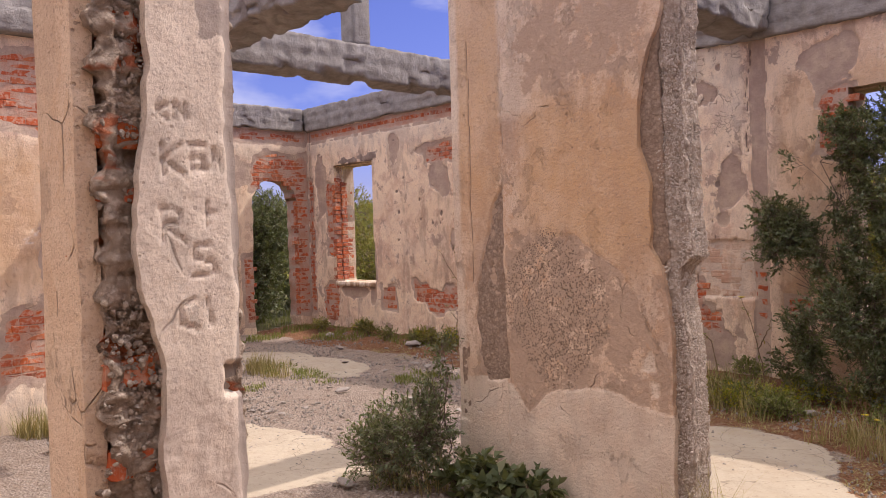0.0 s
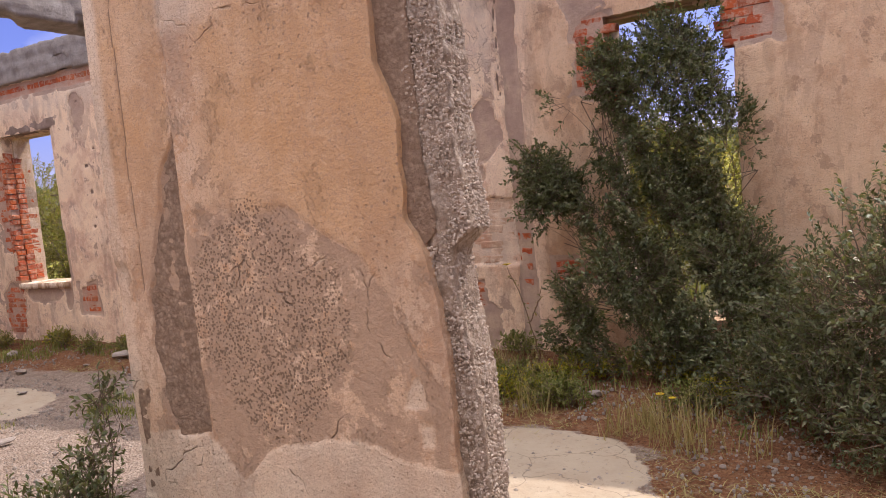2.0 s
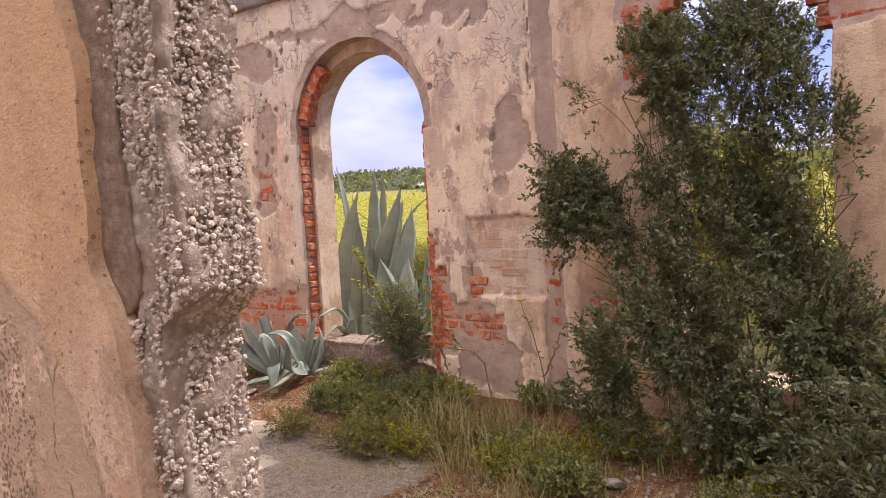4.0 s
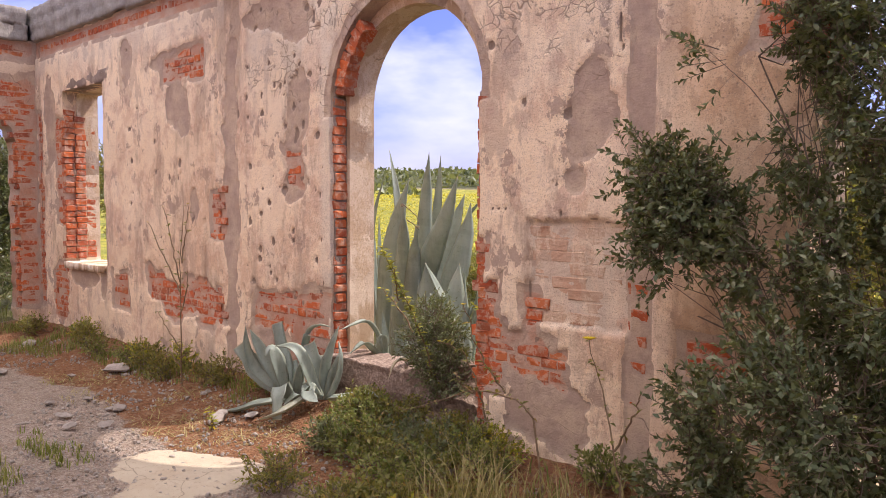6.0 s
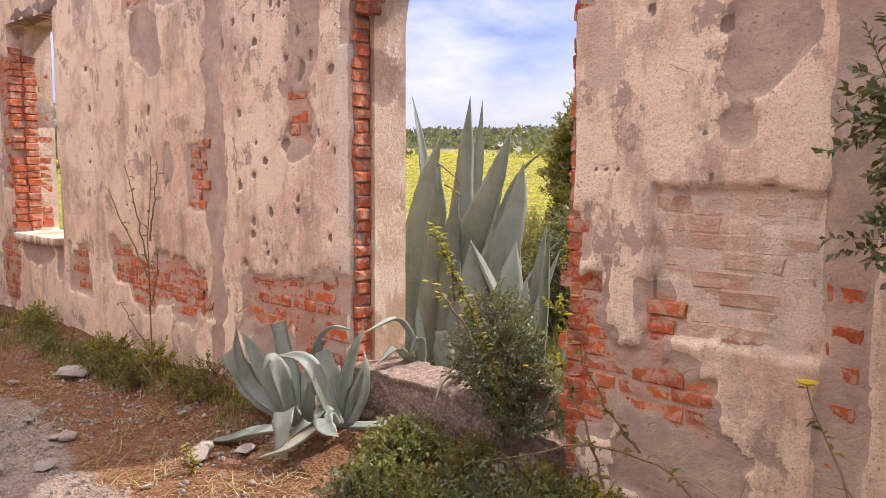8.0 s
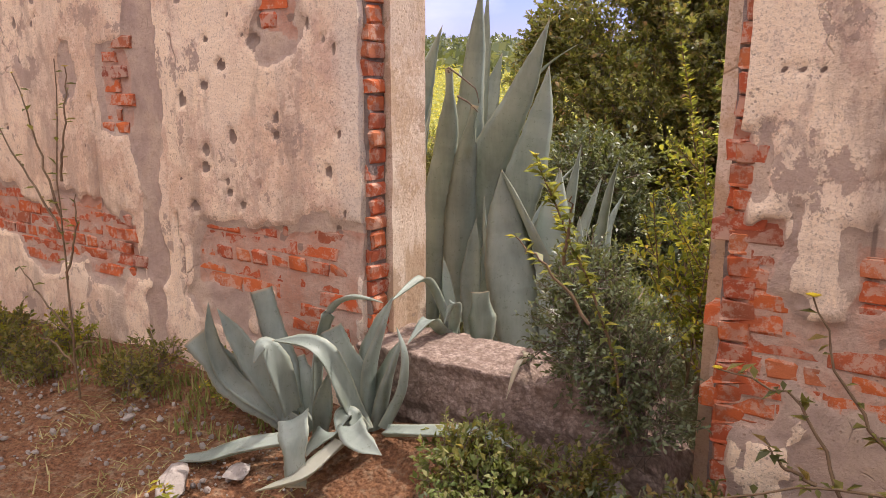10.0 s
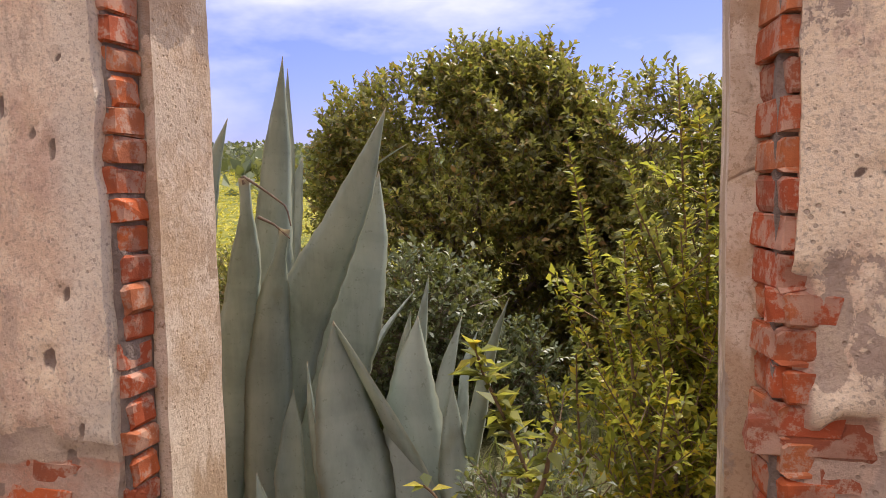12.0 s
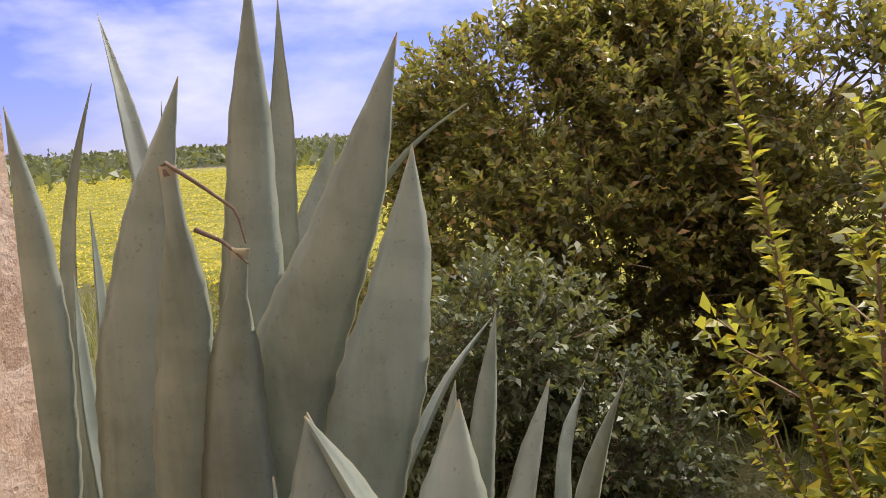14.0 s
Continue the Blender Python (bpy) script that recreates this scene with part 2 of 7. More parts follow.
def plaster(name, light, mid, stain, coat, grime, mortar=(0.50, 0.35, 0.27), streak=0.5, bump=0.85):
    """Old limewash: tones of the wash, the darker coat where it has fallen (attribute expose), mortar between bricks (attribute mortar), pale wash (attribute pale)."""
    m, nt, bsdf = material(name)
    pos = place(nt)
    tall = place(nt, (1, 1, 0.28))
    chalk = tuple(0.6 * x + 0.4 * w for x, w in zip(light, (0.84, 0.70, 0.56)))
    broad = noisy(nt, pos, 1.3, 4)
    medium = noisy(nt, pos, 5.5, 6, 0.65)
    fine = noisy(nt, pos, 42, 6, 0.7)
    drip = noisy(nt, tall, 4.5, 5, 0.6)
    c = mix(nt, ramp(nt, noisy(nt, pos, 1.3, 10, 0.66), [(0.455, 0.0), (0.50, 1.0)]), mid, light)
    c = mix(nt, ramp(nt, noisy(nt, pos, 5.5, 10, 0.68), [(0.53, 0.0), (0.58, 0.75)]), c, stain)
    c = mix(nt, ramp(nt, noisy(nt, place(nt, (1.0, 1.0, 0.7)), 17.0, 8, 0.75), [(0.50, 0.0), (0.58, 0.6)]), c, chalk)
    c = mix(nt, ramp(nt, noisy(nt, place(nt, (1.3, 1.3, 0.5)), 2.6, 6, 0.7), [(0.55, 0.0), (0.585, 0.5)]), c, coat)
    lime = noisy(nt, place(nt, (1.0, 1.0, 0.8)), 3.4, 10, 0.72)
    c = mix(nt, ramp(nt, lime, [(0.525, 0.0), (0.54, 0.6)]), c, chalk)
    shed = noisy(nt, place(nt, (1.1, 1.1, 0.9)), 4.3, 10, 0.74)
    shed_m = ramp(nt, shed, [(0.575, 0.0), (0.582, 0.85)])
    c = mix(nt, shed_m, c, coat)
    c = mix(nt, calc(nt, "MULTIPLY", ramp(nt, drip, [(0.53, 0.0), (0.53 + 0.045 / streak, 1.0)]), streak), c, grime)
    c = mix(nt, calc(nt, "MULTIPLY", attribute(nt, "pale"), ramp(nt, medium, [(0.25, 0.2), (0.6, 1.0)])), c, (0.74, 0.64, 0.52))
    c = mix(nt, calc(nt, "MULTIPLY", attribute(nt, "ochre"), ramp(nt, medium, [(0.2, 0.35), (0.7, 1.0)])), c, (0.59, 0.37, 0.20))
    coat_c = mix(nt, fine, tuple(x * 0.72 for x in coat), tuple(min(1, x * 1.25) for x in coat))
    coat_c = mix(nt, ramp(nt, medium, [(0.4, 0.0), (0.7, 0.6)]), coat_c, tuple(x * 0.8 for x in light))
    edge = calc(nt, "ADD", attribute(nt, "expose"), calc(nt, "MULTIPLY", calc(nt, "SUBTRACT", noisy(nt, pos, 8.0, 10, 0.7), 0.5), 1.1))
    c = mix(nt, ramp(nt, edge, [(0.475, 0.0), (0.525, 1.0)]), c, coat_c)
    mort = mix(nt, fine, tuple(x * 0.75 for x in mortar), tuple(min(1, x * 1.3) for x in mortar))
    mort = mix(nt, ramp(nt, medium, [(0.42, 0.0), (0.62, 0.55)]), mort, (0.46, 0.17, 0.09))
    c = mix(nt, ramp(nt, attribute(nt, "mortar"), [(0.35, 0.0), (0.6, 1.0)]), c, mort)
    speck = cells(nt, pos, 38)
    pits = ramp(nt, calc(nt, "ADD", speck, calc(nt, "MULTIPLY", noisy(nt, pos, 3.0, 3), 0.6)), [(0.38, 1.0), (0.42, 0.0)])
    c = mix(nt, calc(nt, "MULTIPLY", pits, 0.6), c, grime)
    dots = ramp(nt, calc(nt, "ADD", cells(nt, pos, 88), calc(nt, "MULTIPLY", noisy(nt, pos, 30, 5, 0.7), 0.9)), [(0.79, 1.0), (0.86, 0.0)])
    worn = ramp(nt, calc(nt, "ADD", attribute(nt, "stipple"), calc(nt, "MULTIPLY", calc(nt, "SUBTRACT", noisy(nt, pos, 9, 5, 0.7), 0.5), 2.4)), [(0.35, 0.0), (0.85, 1.0)])
    prick = calc(nt, "MULTIPLY", dots, worn)
    c = mix(nt, calc(nt, "MULTIPLY", prick, 0.85), c, tuple(x * 0.5 for x in coat))
    # attribute hole darkens chips, cracks, cut letters and the worn panel's painted edge shade
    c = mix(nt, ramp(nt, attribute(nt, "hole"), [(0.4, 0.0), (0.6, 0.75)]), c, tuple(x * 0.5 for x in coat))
    crack = cells(nt, mixvec(nt, pos), 2.1, "DISTANCE_TO_EDGE")
    hair = calc(nt, "MULTIPLY", ramp(nt, crack, [(0.0, 1.0), (0.007, 0.0)]), calc(nt, "MULTIPLY", ramp(nt, medium, [(0.5, 0.0), (0.58, 0.8)]), ramp(nt, broad, [(0.5, 0.0), (0.56, 1.0)])))
    c = mix(nt, hair, c, tuple(x * 0.45 for x in coat))
    crust = cells(nt, mixvec(nt, pos), 15.0, "DISTANCE_TO_EDGE")
    flake = calc(nt, "MULTIPLY", ramp(nt, crust, [(0.0, 1.0), (0.07, 0.0)]), calc(nt, "MULTIPLY", ramp(nt, attribute(nt, "craze"), [(0.3, 0.0), (0.8, 0.8)]), ramp(nt, noisy(nt, pos, 4.0, 7, 0.7), [(0.50, 0.0), (0.55, 1.0)])))
    c = mix(nt, flake, c, tuple(x * 0.55 for x in coat))
    grain = noisy(nt, pos, 130, 4, 0.7)
    c = mix(nt, ramp(nt, grain, [(0.53, 0.0), (0.61, 0.5)]), c, grime)
    nt.links.new(c, bsdf.inputs["Base Color"])
    bsdf.inputs["Roughness"].default_value = 0.93
    bsdf.inputs["Specular IOR Level"].default_value = 0.2
    h = calc(nt, "ADD", calc(nt, "MULTIPLY", fine, 0.8), calc(nt, "MULTIPLY", medium, 0.4))
    h = calc(nt, "SUBTRACT", h, calc(nt, "ADD", calc(nt, "ADD", calc(nt, "MULTIPLY", shed_m, 0.5), pits), calc(nt, "ADD", prick, calc(nt, "ADD", hair, flake))))
    bumpy(nt, bsdf, h, bump, 0.016)
    return m


def mixvec(nt, pos):
    """Positions warped by noise, for cracks that wander."""
    n = node(nt, "ShaderNodeTexNoise", {"Vector": pos}, Scale=3.0, Detail=3.0)
    a = nt.nodes.new("ShaderNodeVectorMath")
    a.operation = "MULTIPLY_ADD"
    a.inputs[1].default_value = (0.35, 0.35, 0.35)
    nt.links.new(n.outputs["Color"], a.inputs[0])
    nt.links.new(pos, a.inputs[2])
    return a.outputs["Vector"]


def rubble(name, dark, pale, red=0.0):
    """Broken concrete with pale pebbles in it."""
    m, nt, bsdf = material(name)
    pos = place(nt)
    peb = cells(nt, pos, 62)
    tone = cells(nt, pos, 62, out="Color")
    medium, fine = noisy(nt, pos, 7, 5), noisy(nt, pos, 90, 4, 0.7)
    lump = noisy(nt, pos, 26, 9, 0.78)
    c = mix(nt, ramp(nt, calc(nt, "ADD", lump, calc(nt, "MULTIPLY", peb, -0.25)), [(0.30, 0.0), (0.55, 1.0)]), dark, pale)
    sep = node(nt, "ShaderNodeSeparateColor", {"Color": tone})
    c = mix(nt, calc(nt, "MULTIPLY", sep.outputs[0], 0.5), c, tuple(x * 0.6 for x in dark))
    c = mix(nt, calc(nt, "MULTIPLY", ramp(nt, medium, [(0.5, 0.0), (0.7, 1.0)]), 0.6), c, tuple(x * 1.1 for x in dark))
    if red:
        c = mix(nt, calc(nt, "MULTIPLY", ramp(nt, noisy(nt, place(nt, (1, 1, 2.2)), 6.5, 3), [(0.56, 0.0), (0.62, 1.0)]), red), c, (0.42, 0.12, 0.05))
    nt.links.new(c, bsdf.inputs["Base Color"])
    bsdf.inputs["Roughness"].default_value = 0.95
    bsdf.inputs["Specular IOR Level"].default_value = 0.15
    h = calc(nt, "SUBTRACT", calc(nt, "ADD", calc(nt, "MULTIPLY", fine, 0.5), calc(nt, "MULTIPLY", lump, 2.2)), calc(nt, "MULTIPLY", peb, 0.5))
    bumpy(nt, bsdf, h, 0.9, 0.011)
    return m


def brick_mat(name, tones, wash):
    m, nt, bsdf = material(name)
    info = nt.nodes.new("ShaderNodeObjectInfo")
    c = ramp(nt, info.outputs["Random"], tones)
    pos = place(nt)
    fine, medium = noisy(nt, pos, 60, 6, 0.7), noisy(nt, pos, 9, 4)
    c = mix(nt, calc(nt, "MULTIPLY", fine, 0.35), c, (0.20, 0.05, 0.025))
    c = mix(nt, ramp(nt, noisy(nt, pos, 21, 8, 0.75), [(0.49, 0.0), (0.55, wash)]), c, (0.54, 0.38, 0.285))
    c = mix(nt, ramp(nt, medium, [(0.40, 0.45), (0.52, 0.0)]), c, (0.24, 0.075, 0.04))
    nt.links.new(c, bsdf.inputs["Base Color"])
    bsdf.inputs["Roughness"].default_value = 0.9
    bsdf.inputs["Specular IOR Level"].default_value = 0.2
    bumpy(nt, bsdf, calc(nt, "ADD", fine, medium), 0.5, 0.006)
    return m


def plain(name, dark, light, scale=6.0, rough=0.85, bump=0.3, spec=0.3, fine=70.0):
    m, nt, bsdf = material(name)
    pos = place(nt)
    a, b = noisy(nt, pos, scale, 6, 0.65), noisy(nt, pos, fine, 5, 0.7)
    c = mix(nt, ramp(nt, a, [(0.3, 0.0), (0.7, 1.0)]), dark, light)
    c = mix(nt, calc(nt, "MULTIPLY", b, 0.4), c, tuple(x * 0.55 for x in dark))
    nt.links.new(c, bsdf.inputs["Base Color"])
    bsdf.inputs["Roughness"].default_value = rough
    bsdf.inputs["Specular IOR Level"].default_value = spec
    bumpy(nt, bsdf, calc(nt, "ADD", calc(nt, "MULTIPLY", a, 2.0), b), bump, 0.01)
    return m


def leafy(name, tones, gloss=0.45, through_light=0.25):
    """Leaves: each its own tone, some light shining through."""
    m, nt, bsdf = material(name)
    g = nt.nodes.new("ShaderNodeNewGeometry")
    c = ramp(nt, g.outputs["Random Per Island"], tones)
    patch = noisy(nt, place(nt), 2.2, 3)
    c = mix(nt, calc(nt, "MULTIPLY", patch, 0.5), c, tones[0][1])
    nt.links.new(c, bsdf.inputs["Base Color"])
    bsdf.inputs["Roughness"].default_value = gloss
    bsdf.inputs["Specular IOR Level"].default_value = 0.35
    tr = node(nt, "ShaderNodeBsdfTranslucent", {"Color": mix(nt, 0.5, c, (0.44, 0.44, 0.05))})
    ms = nt.nodes.new("ShaderNodeMixShader")
    ms.inputs[0].default_value = through_light
    nt.links.new(bsdf.outputs[0], ms.inputs[1])
    nt.links.new(tr.outputs[0], ms.inputs[2])
    nt.links.new(ms.outputs[0], nt.nodes["Material Output"].inputs["Surface"])
    return m


M_NORTH = plaster("north_plaster", (0.86, 0.67, 0.48), (0.71, 0.505, 0.36), (0.61, 0.41, 0.31), (0.42, 0.305, 0.245), (0.34, 0.24, 0.185), bump=0.6)
M_PIER = plaster("pier_plaster", (0.64, 0.465, 0.33), (0.53, 0.36, 0.245), (0.56, 0.35, 0.215), (0.46, 0.33, 0.24), (0.35, 0.245, 0.185))
M_GRAFFITI = plaster("scratched_plaster", (0.55, 0.45, 0.38), (0.46, 0.37, 0.31), (0.48, 0.37, 0.30), (0.34, 0.28, 0.245), (0.34, 0.27, 0.23), bump=0.4)
M_REVEAL = plaster("reveal_plaster", (0.82, 0.72, 0.60), (0.58, 0.42, 0.30), (0.45, 0.27, 0.14), (0.33, 0.22, 0.15), (0.38, 0.24, 0.14), streak=0.9, bump=0.5)
M_RUBBLE = rubble("broken_concrete", (0.40, 0.31, 0.245), (0.68, 0.585, 0.50))
M_MORTAR = rubble("broken_mortar", (0.40, 0.30, 0.23), (0.68, 0.56, 0.455), 0.9)
M_BROWN = rubble("brown_mortar", (0.32, 0.225, 0.165), (0.52, 0.39, 0.295))
M_THRESHOLD = rubble("threshold_mortar", (0.27, 0.19, 0.15), (0.55, 0.42, 0.345))
M_BEAM = plain("weathered_concrete", (0.23, 0.20, 0.18), (0.44, 0.405, 0.37), 7.0, 0.95, 1.0, 0.15, 50.0)
M_BRICK = brick_mat("brick_clay", [(0.0, (0.62, 0.155, 0.045)), (0.35, (0.55, 0.12, 0.04)), (0.6, (0.44, 0.095, 0.04)), (0.85, (0.60, 0.20, 0.08)), (1.0, (0.30, 0.085, 0.05))], 0.62)
M_WASHED = plaster("washed_brick", (0.72, 0.56, 0.42), (0.64, 0.46, 0.335), (0.58, 0.38, 0.27), (0.52, 0.27, 0.17), (0.44, 0.29, 0.20))
M_STONE = plain("field_stone", (0.25, 0.21, 0.185), (0.46, 0.405, 0.355), 9.0, 0.95, 0.8)
M_SILL = plain("sill_cement", (0.20, 0.145, 0.12), (0.42, 0.32, 0.27), 9.0, 0.95, 1.0, 0.15, 60.0)
M_BARK = plain("grey_bark", (0.14, 0.10, 0.075), (0.26, 0.20, 0.15), 20.0, 0.9, 0.5)
M_STEM = plain("dry_stem", (0.16, 0.10, 0.06), (0.28, 0.19, 0.11), 20.0, 0.8, 0.3)
M_SHRUB = leafy("dark_leaves", [(0.0, (0.045, 0.062, 0.032)), (0.4, (0.115, 0.142, 0.075)), (0.8, (0.19, 0.215, 0.115)), (1.0, (0.32, 0.31, 0.19))], 0.42, 0.28)
M_OLIVE = leafy("olive_leaves", [(0.0, (0.055, 0.06, 0.024)), (0.45, (0.175, 0.17, 0.05)), (0.82, (0.34, 0.28, 0.08)), (1.0, (0.44, 0.22, 0.09))], 0.38, 0.48)
M_YELLOW = leafy("yellow_green_leaves", [(0.0, (0.08, 0.11, 0.02)), (0.35, (0.28, 0.29, 0.045)), (0.75, (0.56, 0.50, 0.055)), (1.0, (0.80, 0.50, 0.03))], 0.42, 0.6)
M_MIXED = leafy("yellow_olive_leaves", [(0.0, (0.07, 0.09, 0.025)), (0.4, (0.24, 0.26, 0.055)), (0.75, (0.48, 0.45, 0.08)), (1.0, (0.66, 0.52, 0.08))], 0.40, 0.58)
M_GRASS = leafy("green_grass", [(0.0, (0.09, 0.13, 0.03)), (0.45, (0.17, 0.20, 0.05)), (0.75, (0.27, 0.26, 0.09)), (1.0, (0.44, 0.36, 0.17))], 0.6, 0.3)
M_DRY = leafy("dry_grass", [(0.0, (0.22, 0.17, 0.07)), (0.5, (0.38, 0.30, 0.13)), (1.0, (0.50, 0.42, 0.22))], 0.7, 0.25)
M_PETAL = leafy("yellow_petals", [(0.0, (0.70, 0.48, 0.02)), (1.0, (0.80, 0.62, 0.04))], 0.6, 0.3)
M_FIELD = leafy("meadow_flowers", [(0.0, (0.40, 0.34, 0.03)), (0.6, (0.60, 0.47, 0.03)), (1.0, (0.20, 0.24, 0.04))], 0.6, 0.3)


def agave_mat():
    m, nt, bsdf = material("agave_skin")
    pos = place(nt)
    fine = noisy(nt, place(nt, (1, 1, 0.12)), 40, 4, 0.6)
    broad = noisy(nt, pos, 4.5, 4)
    c = mix(nt, ramp(nt, broad, [(0.3, 0.0), (0.7, 1.0)]), (0.12, 0.16, 0.135), (0.32, 0.375, 0.325))
    c = mix(nt, calc(nt, "MULTIPLY", fine, 0.55), c, (0.50, 0.53, 0.45))
    c = mix(nt, ramp(nt, noisy(nt, place(nt, (1, 1, 0.5)), 8.0, 3), [(0.62, 0.0), (0.72, 0.5)]), c, (0.22, 0.23, 0.15))
    c = mix(nt, ramp(nt, noisy(nt, place(nt, (1.0, 1.0, 0.35)), 6.0, 5, 0.6), [(0.5, 0.0), (0.56, 0.4)]), c, (0.40, 0.44, 0.385))
    c = mix(nt, ramp(nt, noisy(nt, pos, 60, 4, 0.7), [(0.6, 0.0), (0.68, 0.5)]), c, (0.12, 0.14, 0.10))
    mark = nt.nodes.new("ShaderNodeTexNoise")
    mark.noise_dimensions = "1D"
    mark.inputs["Scale"].default_value, mark.inputs["Detail"].default_value = 7.0, 2.0
    nt.links.new(attribute(nt, "along"), mark.inputs["W"])
    c = mix(nt, ramp(nt, mark.outputs["Fac"], [(0.56, 0.0), (0.66, 0.16)]), c, (0.46, 0.50, 0.43))
    c = mix(nt, ramp(nt, mark.outputs["Fac"], [(0.34, 0.2), (0.44, 0.0)]), c, (0.15, 0.19, 0.16))
    c = mix(nt, ramp(nt, attribute(nt, "dead"), [(0.3, 0.0), (0.8, 1.0)]), c, (0.50, 0.42, 0.30))
    c = mix(nt, ramp(nt, attribute(nt, "rim"), [(0.88, 0.0), (0.98, 0.8)]), c, (0.40, 0.40, 0.30))
    nt.links.new(c, bsdf.inputs["Base Color"])
    bsdf.inputs["Roughness"].default_value = 0.5
    bsdf.inputs["Specular IOR Level"].default_value = 0.4
    bumpy(nt, bsdf, calc(nt, "ADD", fine, broad), 0.25, 0.006)
    tr = node(nt, "ShaderNodeBsdfTranslucent", {"Color": mix(nt, 0.35, c, (0.55, 0.60, 0.36))})
    ms = nt.nodes.new("ShaderNodeMixShader")
    ms.inputs[0].default_value = 0.30
    nt.links.new(bsdf.outputs[0], ms.inputs[1])
    nt.links.new(tr.outputs[0], ms.inputs[2])
    nt.links.new(ms.outputs[0], nt.nodes["Material Output"].inputs["Surface"])
    return m


M_AGAVE = agave_mat()


def ground_mat():
    """Old cement floor, gravel, red soil with litter, grass soil and meadow, chosen by attributes."""
    m, nt, bsdf = material("ground_cover")
    pos = place(nt)
    broad, medium = noisy(nt, pos, 0.9, 4), noisy(nt, pos, 6.0, 6, 0.65)
    fine, grit = noisy(nt, pos, 55, 6, 0.75), cells(nt, pos, 55)
    gravel = mix(nt, ramp(nt, fine, [(0.3, 0.0), (0.7, 1.0)]), (0.19, 0.14, 0.11), (0.47, 0.375, 0.305))
    gravel = mix(nt, ramp(nt, grit, [(0.1, 0.5), (0.4, 0.0)]), gravel, (0.56, 0.52, 0.47))
    cement = mix(nt, medium, (0.33, 0.27, 0.20), (0.48, 0.405, 0.305))
    cement = mix(nt, calc(nt, "MULTIPLY", fine, 0.3), cement, (0.40, 0.34, 0.27))
    soil = mix(nt, ramp(nt, fine, [(0.3, 0.0), (0.7, 1.0)]), (0.075, 0.033, 0.019), (0.36, 0.17, 0.085))
    soil = mix(nt, ramp(nt, medium, [(0.45, 0.0), (0.75, 0.5)]), soil, (0.30, 0.17, 0.09))
    turf = mix(nt, medium, (0.06, 0.075, 0.025), (0.20, 0.17, 0.08))
    meadow = mix(nt, ramp(nt, noisy(nt, pos, 1.6, 6, 0.75), [(0.35, 0.0), (0.62, 1.0)]), (0.10, 0.125, 0.03), (0.34, 0.30, 0.05))
    soil = mix(nt, ramp(nt, noisy(nt, pos, 19, 5, 0.7), [(0.52, 0.0), (0.66, 0.6)]), soil, (0.38, 0.27, 0.18))
    gravel = mix(nt, ramp(nt, noisy(nt, pos, 13, 5, 0.7), [(0.48, 0.0), (0.70, 0.7)]), gravel, (0.20, 0.14, 0.10))
    cement = mix(nt, ramp(nt, noisy(nt, pos, 3.2, 6, 0.7), [(0.5, 0.0), (0.68, 0.6)]), cement, (0.36, 0.28, 0.20))
    split = ramp(nt, cells(nt, mixvec(nt, pos), 1.7, "DISTANCE_TO_EDGE"), [(0.0, 0.6), (0.008, 0.0)])
    cement = mix(nt, split, cement, (0.12, 0.09, 0.065))
    cement = mix(nt, ramp(nt, noisy(nt, pos, 28, 8, 0.75), [(0.56, 0.0), (0.62, 0.5)]), cement, (0.24, 0.185, 0.14))
    wob = calc(nt, "MULTIPLY", calc(nt, "SUBTRACT", noisy(nt, pos, 7.0, 10, 0.7), 0.5), 1.2)

    def mask(name):
        return ramp(nt, calc(nt, "ADD", attribute(nt, name), wob), [(0.42, 0.0), (0.58, 1.0)])

    c = mix(nt, mask("cement"), gravel, cement)
    c = mix(nt, mask("soil"), c, soil)
    c = mix(nt, mask("turf"), c, turf)
    c = mix(nt, mask("meadow"), c, meadow)
    c = mix(nt, mask("scrub"), c, (0.055, 0.06, 0.028))
    nt.links.new(c, bsdf.inputs["Base Color"])
    bsdf.inputs["Roughness"].default_value = 0.95
    bsdf.inputs["Specular IOR Level"].default_value = 0.15
    rough = calc(nt, "SUBTRACT", 1.0, mask("cement"))
    h = calc(nt, "ADD", calc(nt, "MULTIPLY", calc(nt, "ADD", fine, calc(nt, "MULTIPLY", grit, -1.0)), rough), medium)
    bumpy(nt, bsdf, h, 1.0, 0.02)
    return m


M_GROUND = ground_mat()

# ---- bricks ----
def brick_mesh(name, l, h, d, seed):
    """One brick, worn at its edges, centred on its front face (local -y looks out)."""
    rng = random.Random(seed)
    bm = bmesh.new()
    bmesh.ops.create_cube(bm, size=1.0)
    bmesh.ops.scale(bm, vec=(l, d, h), verts=bm.verts)
    bmesh.ops.bevel(bm, geom=list(bm.edges), offset=0.0055, segments=1, affect="EDGES")
    for v in bm.verts:
        v.co += Vector((rng.uniform(-1, 1) * 0.008, rng.uniform(-1, 1) * 0.004, rng.uniform(-1, 1) * 0.0055))
    bmesh.ops.translate(bm, vec=(0, d / 2, 0), verts=bm.verts)
    me = bpy.data.meshes.new(name)
    bm.to_mesh(me)
    bm.free()
    return me


STRETCHERS = [brick_mesh("brick_stretcher", 0.209, 0.058, 0.09, s) for s in range(4)]
HEADERS = [brick_mesh("brick_header", 0.085 + 0.006 * s, 0.058 - 0.002 * (s % 3), 0.09, s + 9) for s in range(6)]
WASHED_S = [brick_mesh("washed_stretcher", 0.211, 0.061, 0.05, s + 20) for s in range(3)]
brick_rng = random.Random(5)
COURSE = 0.0625


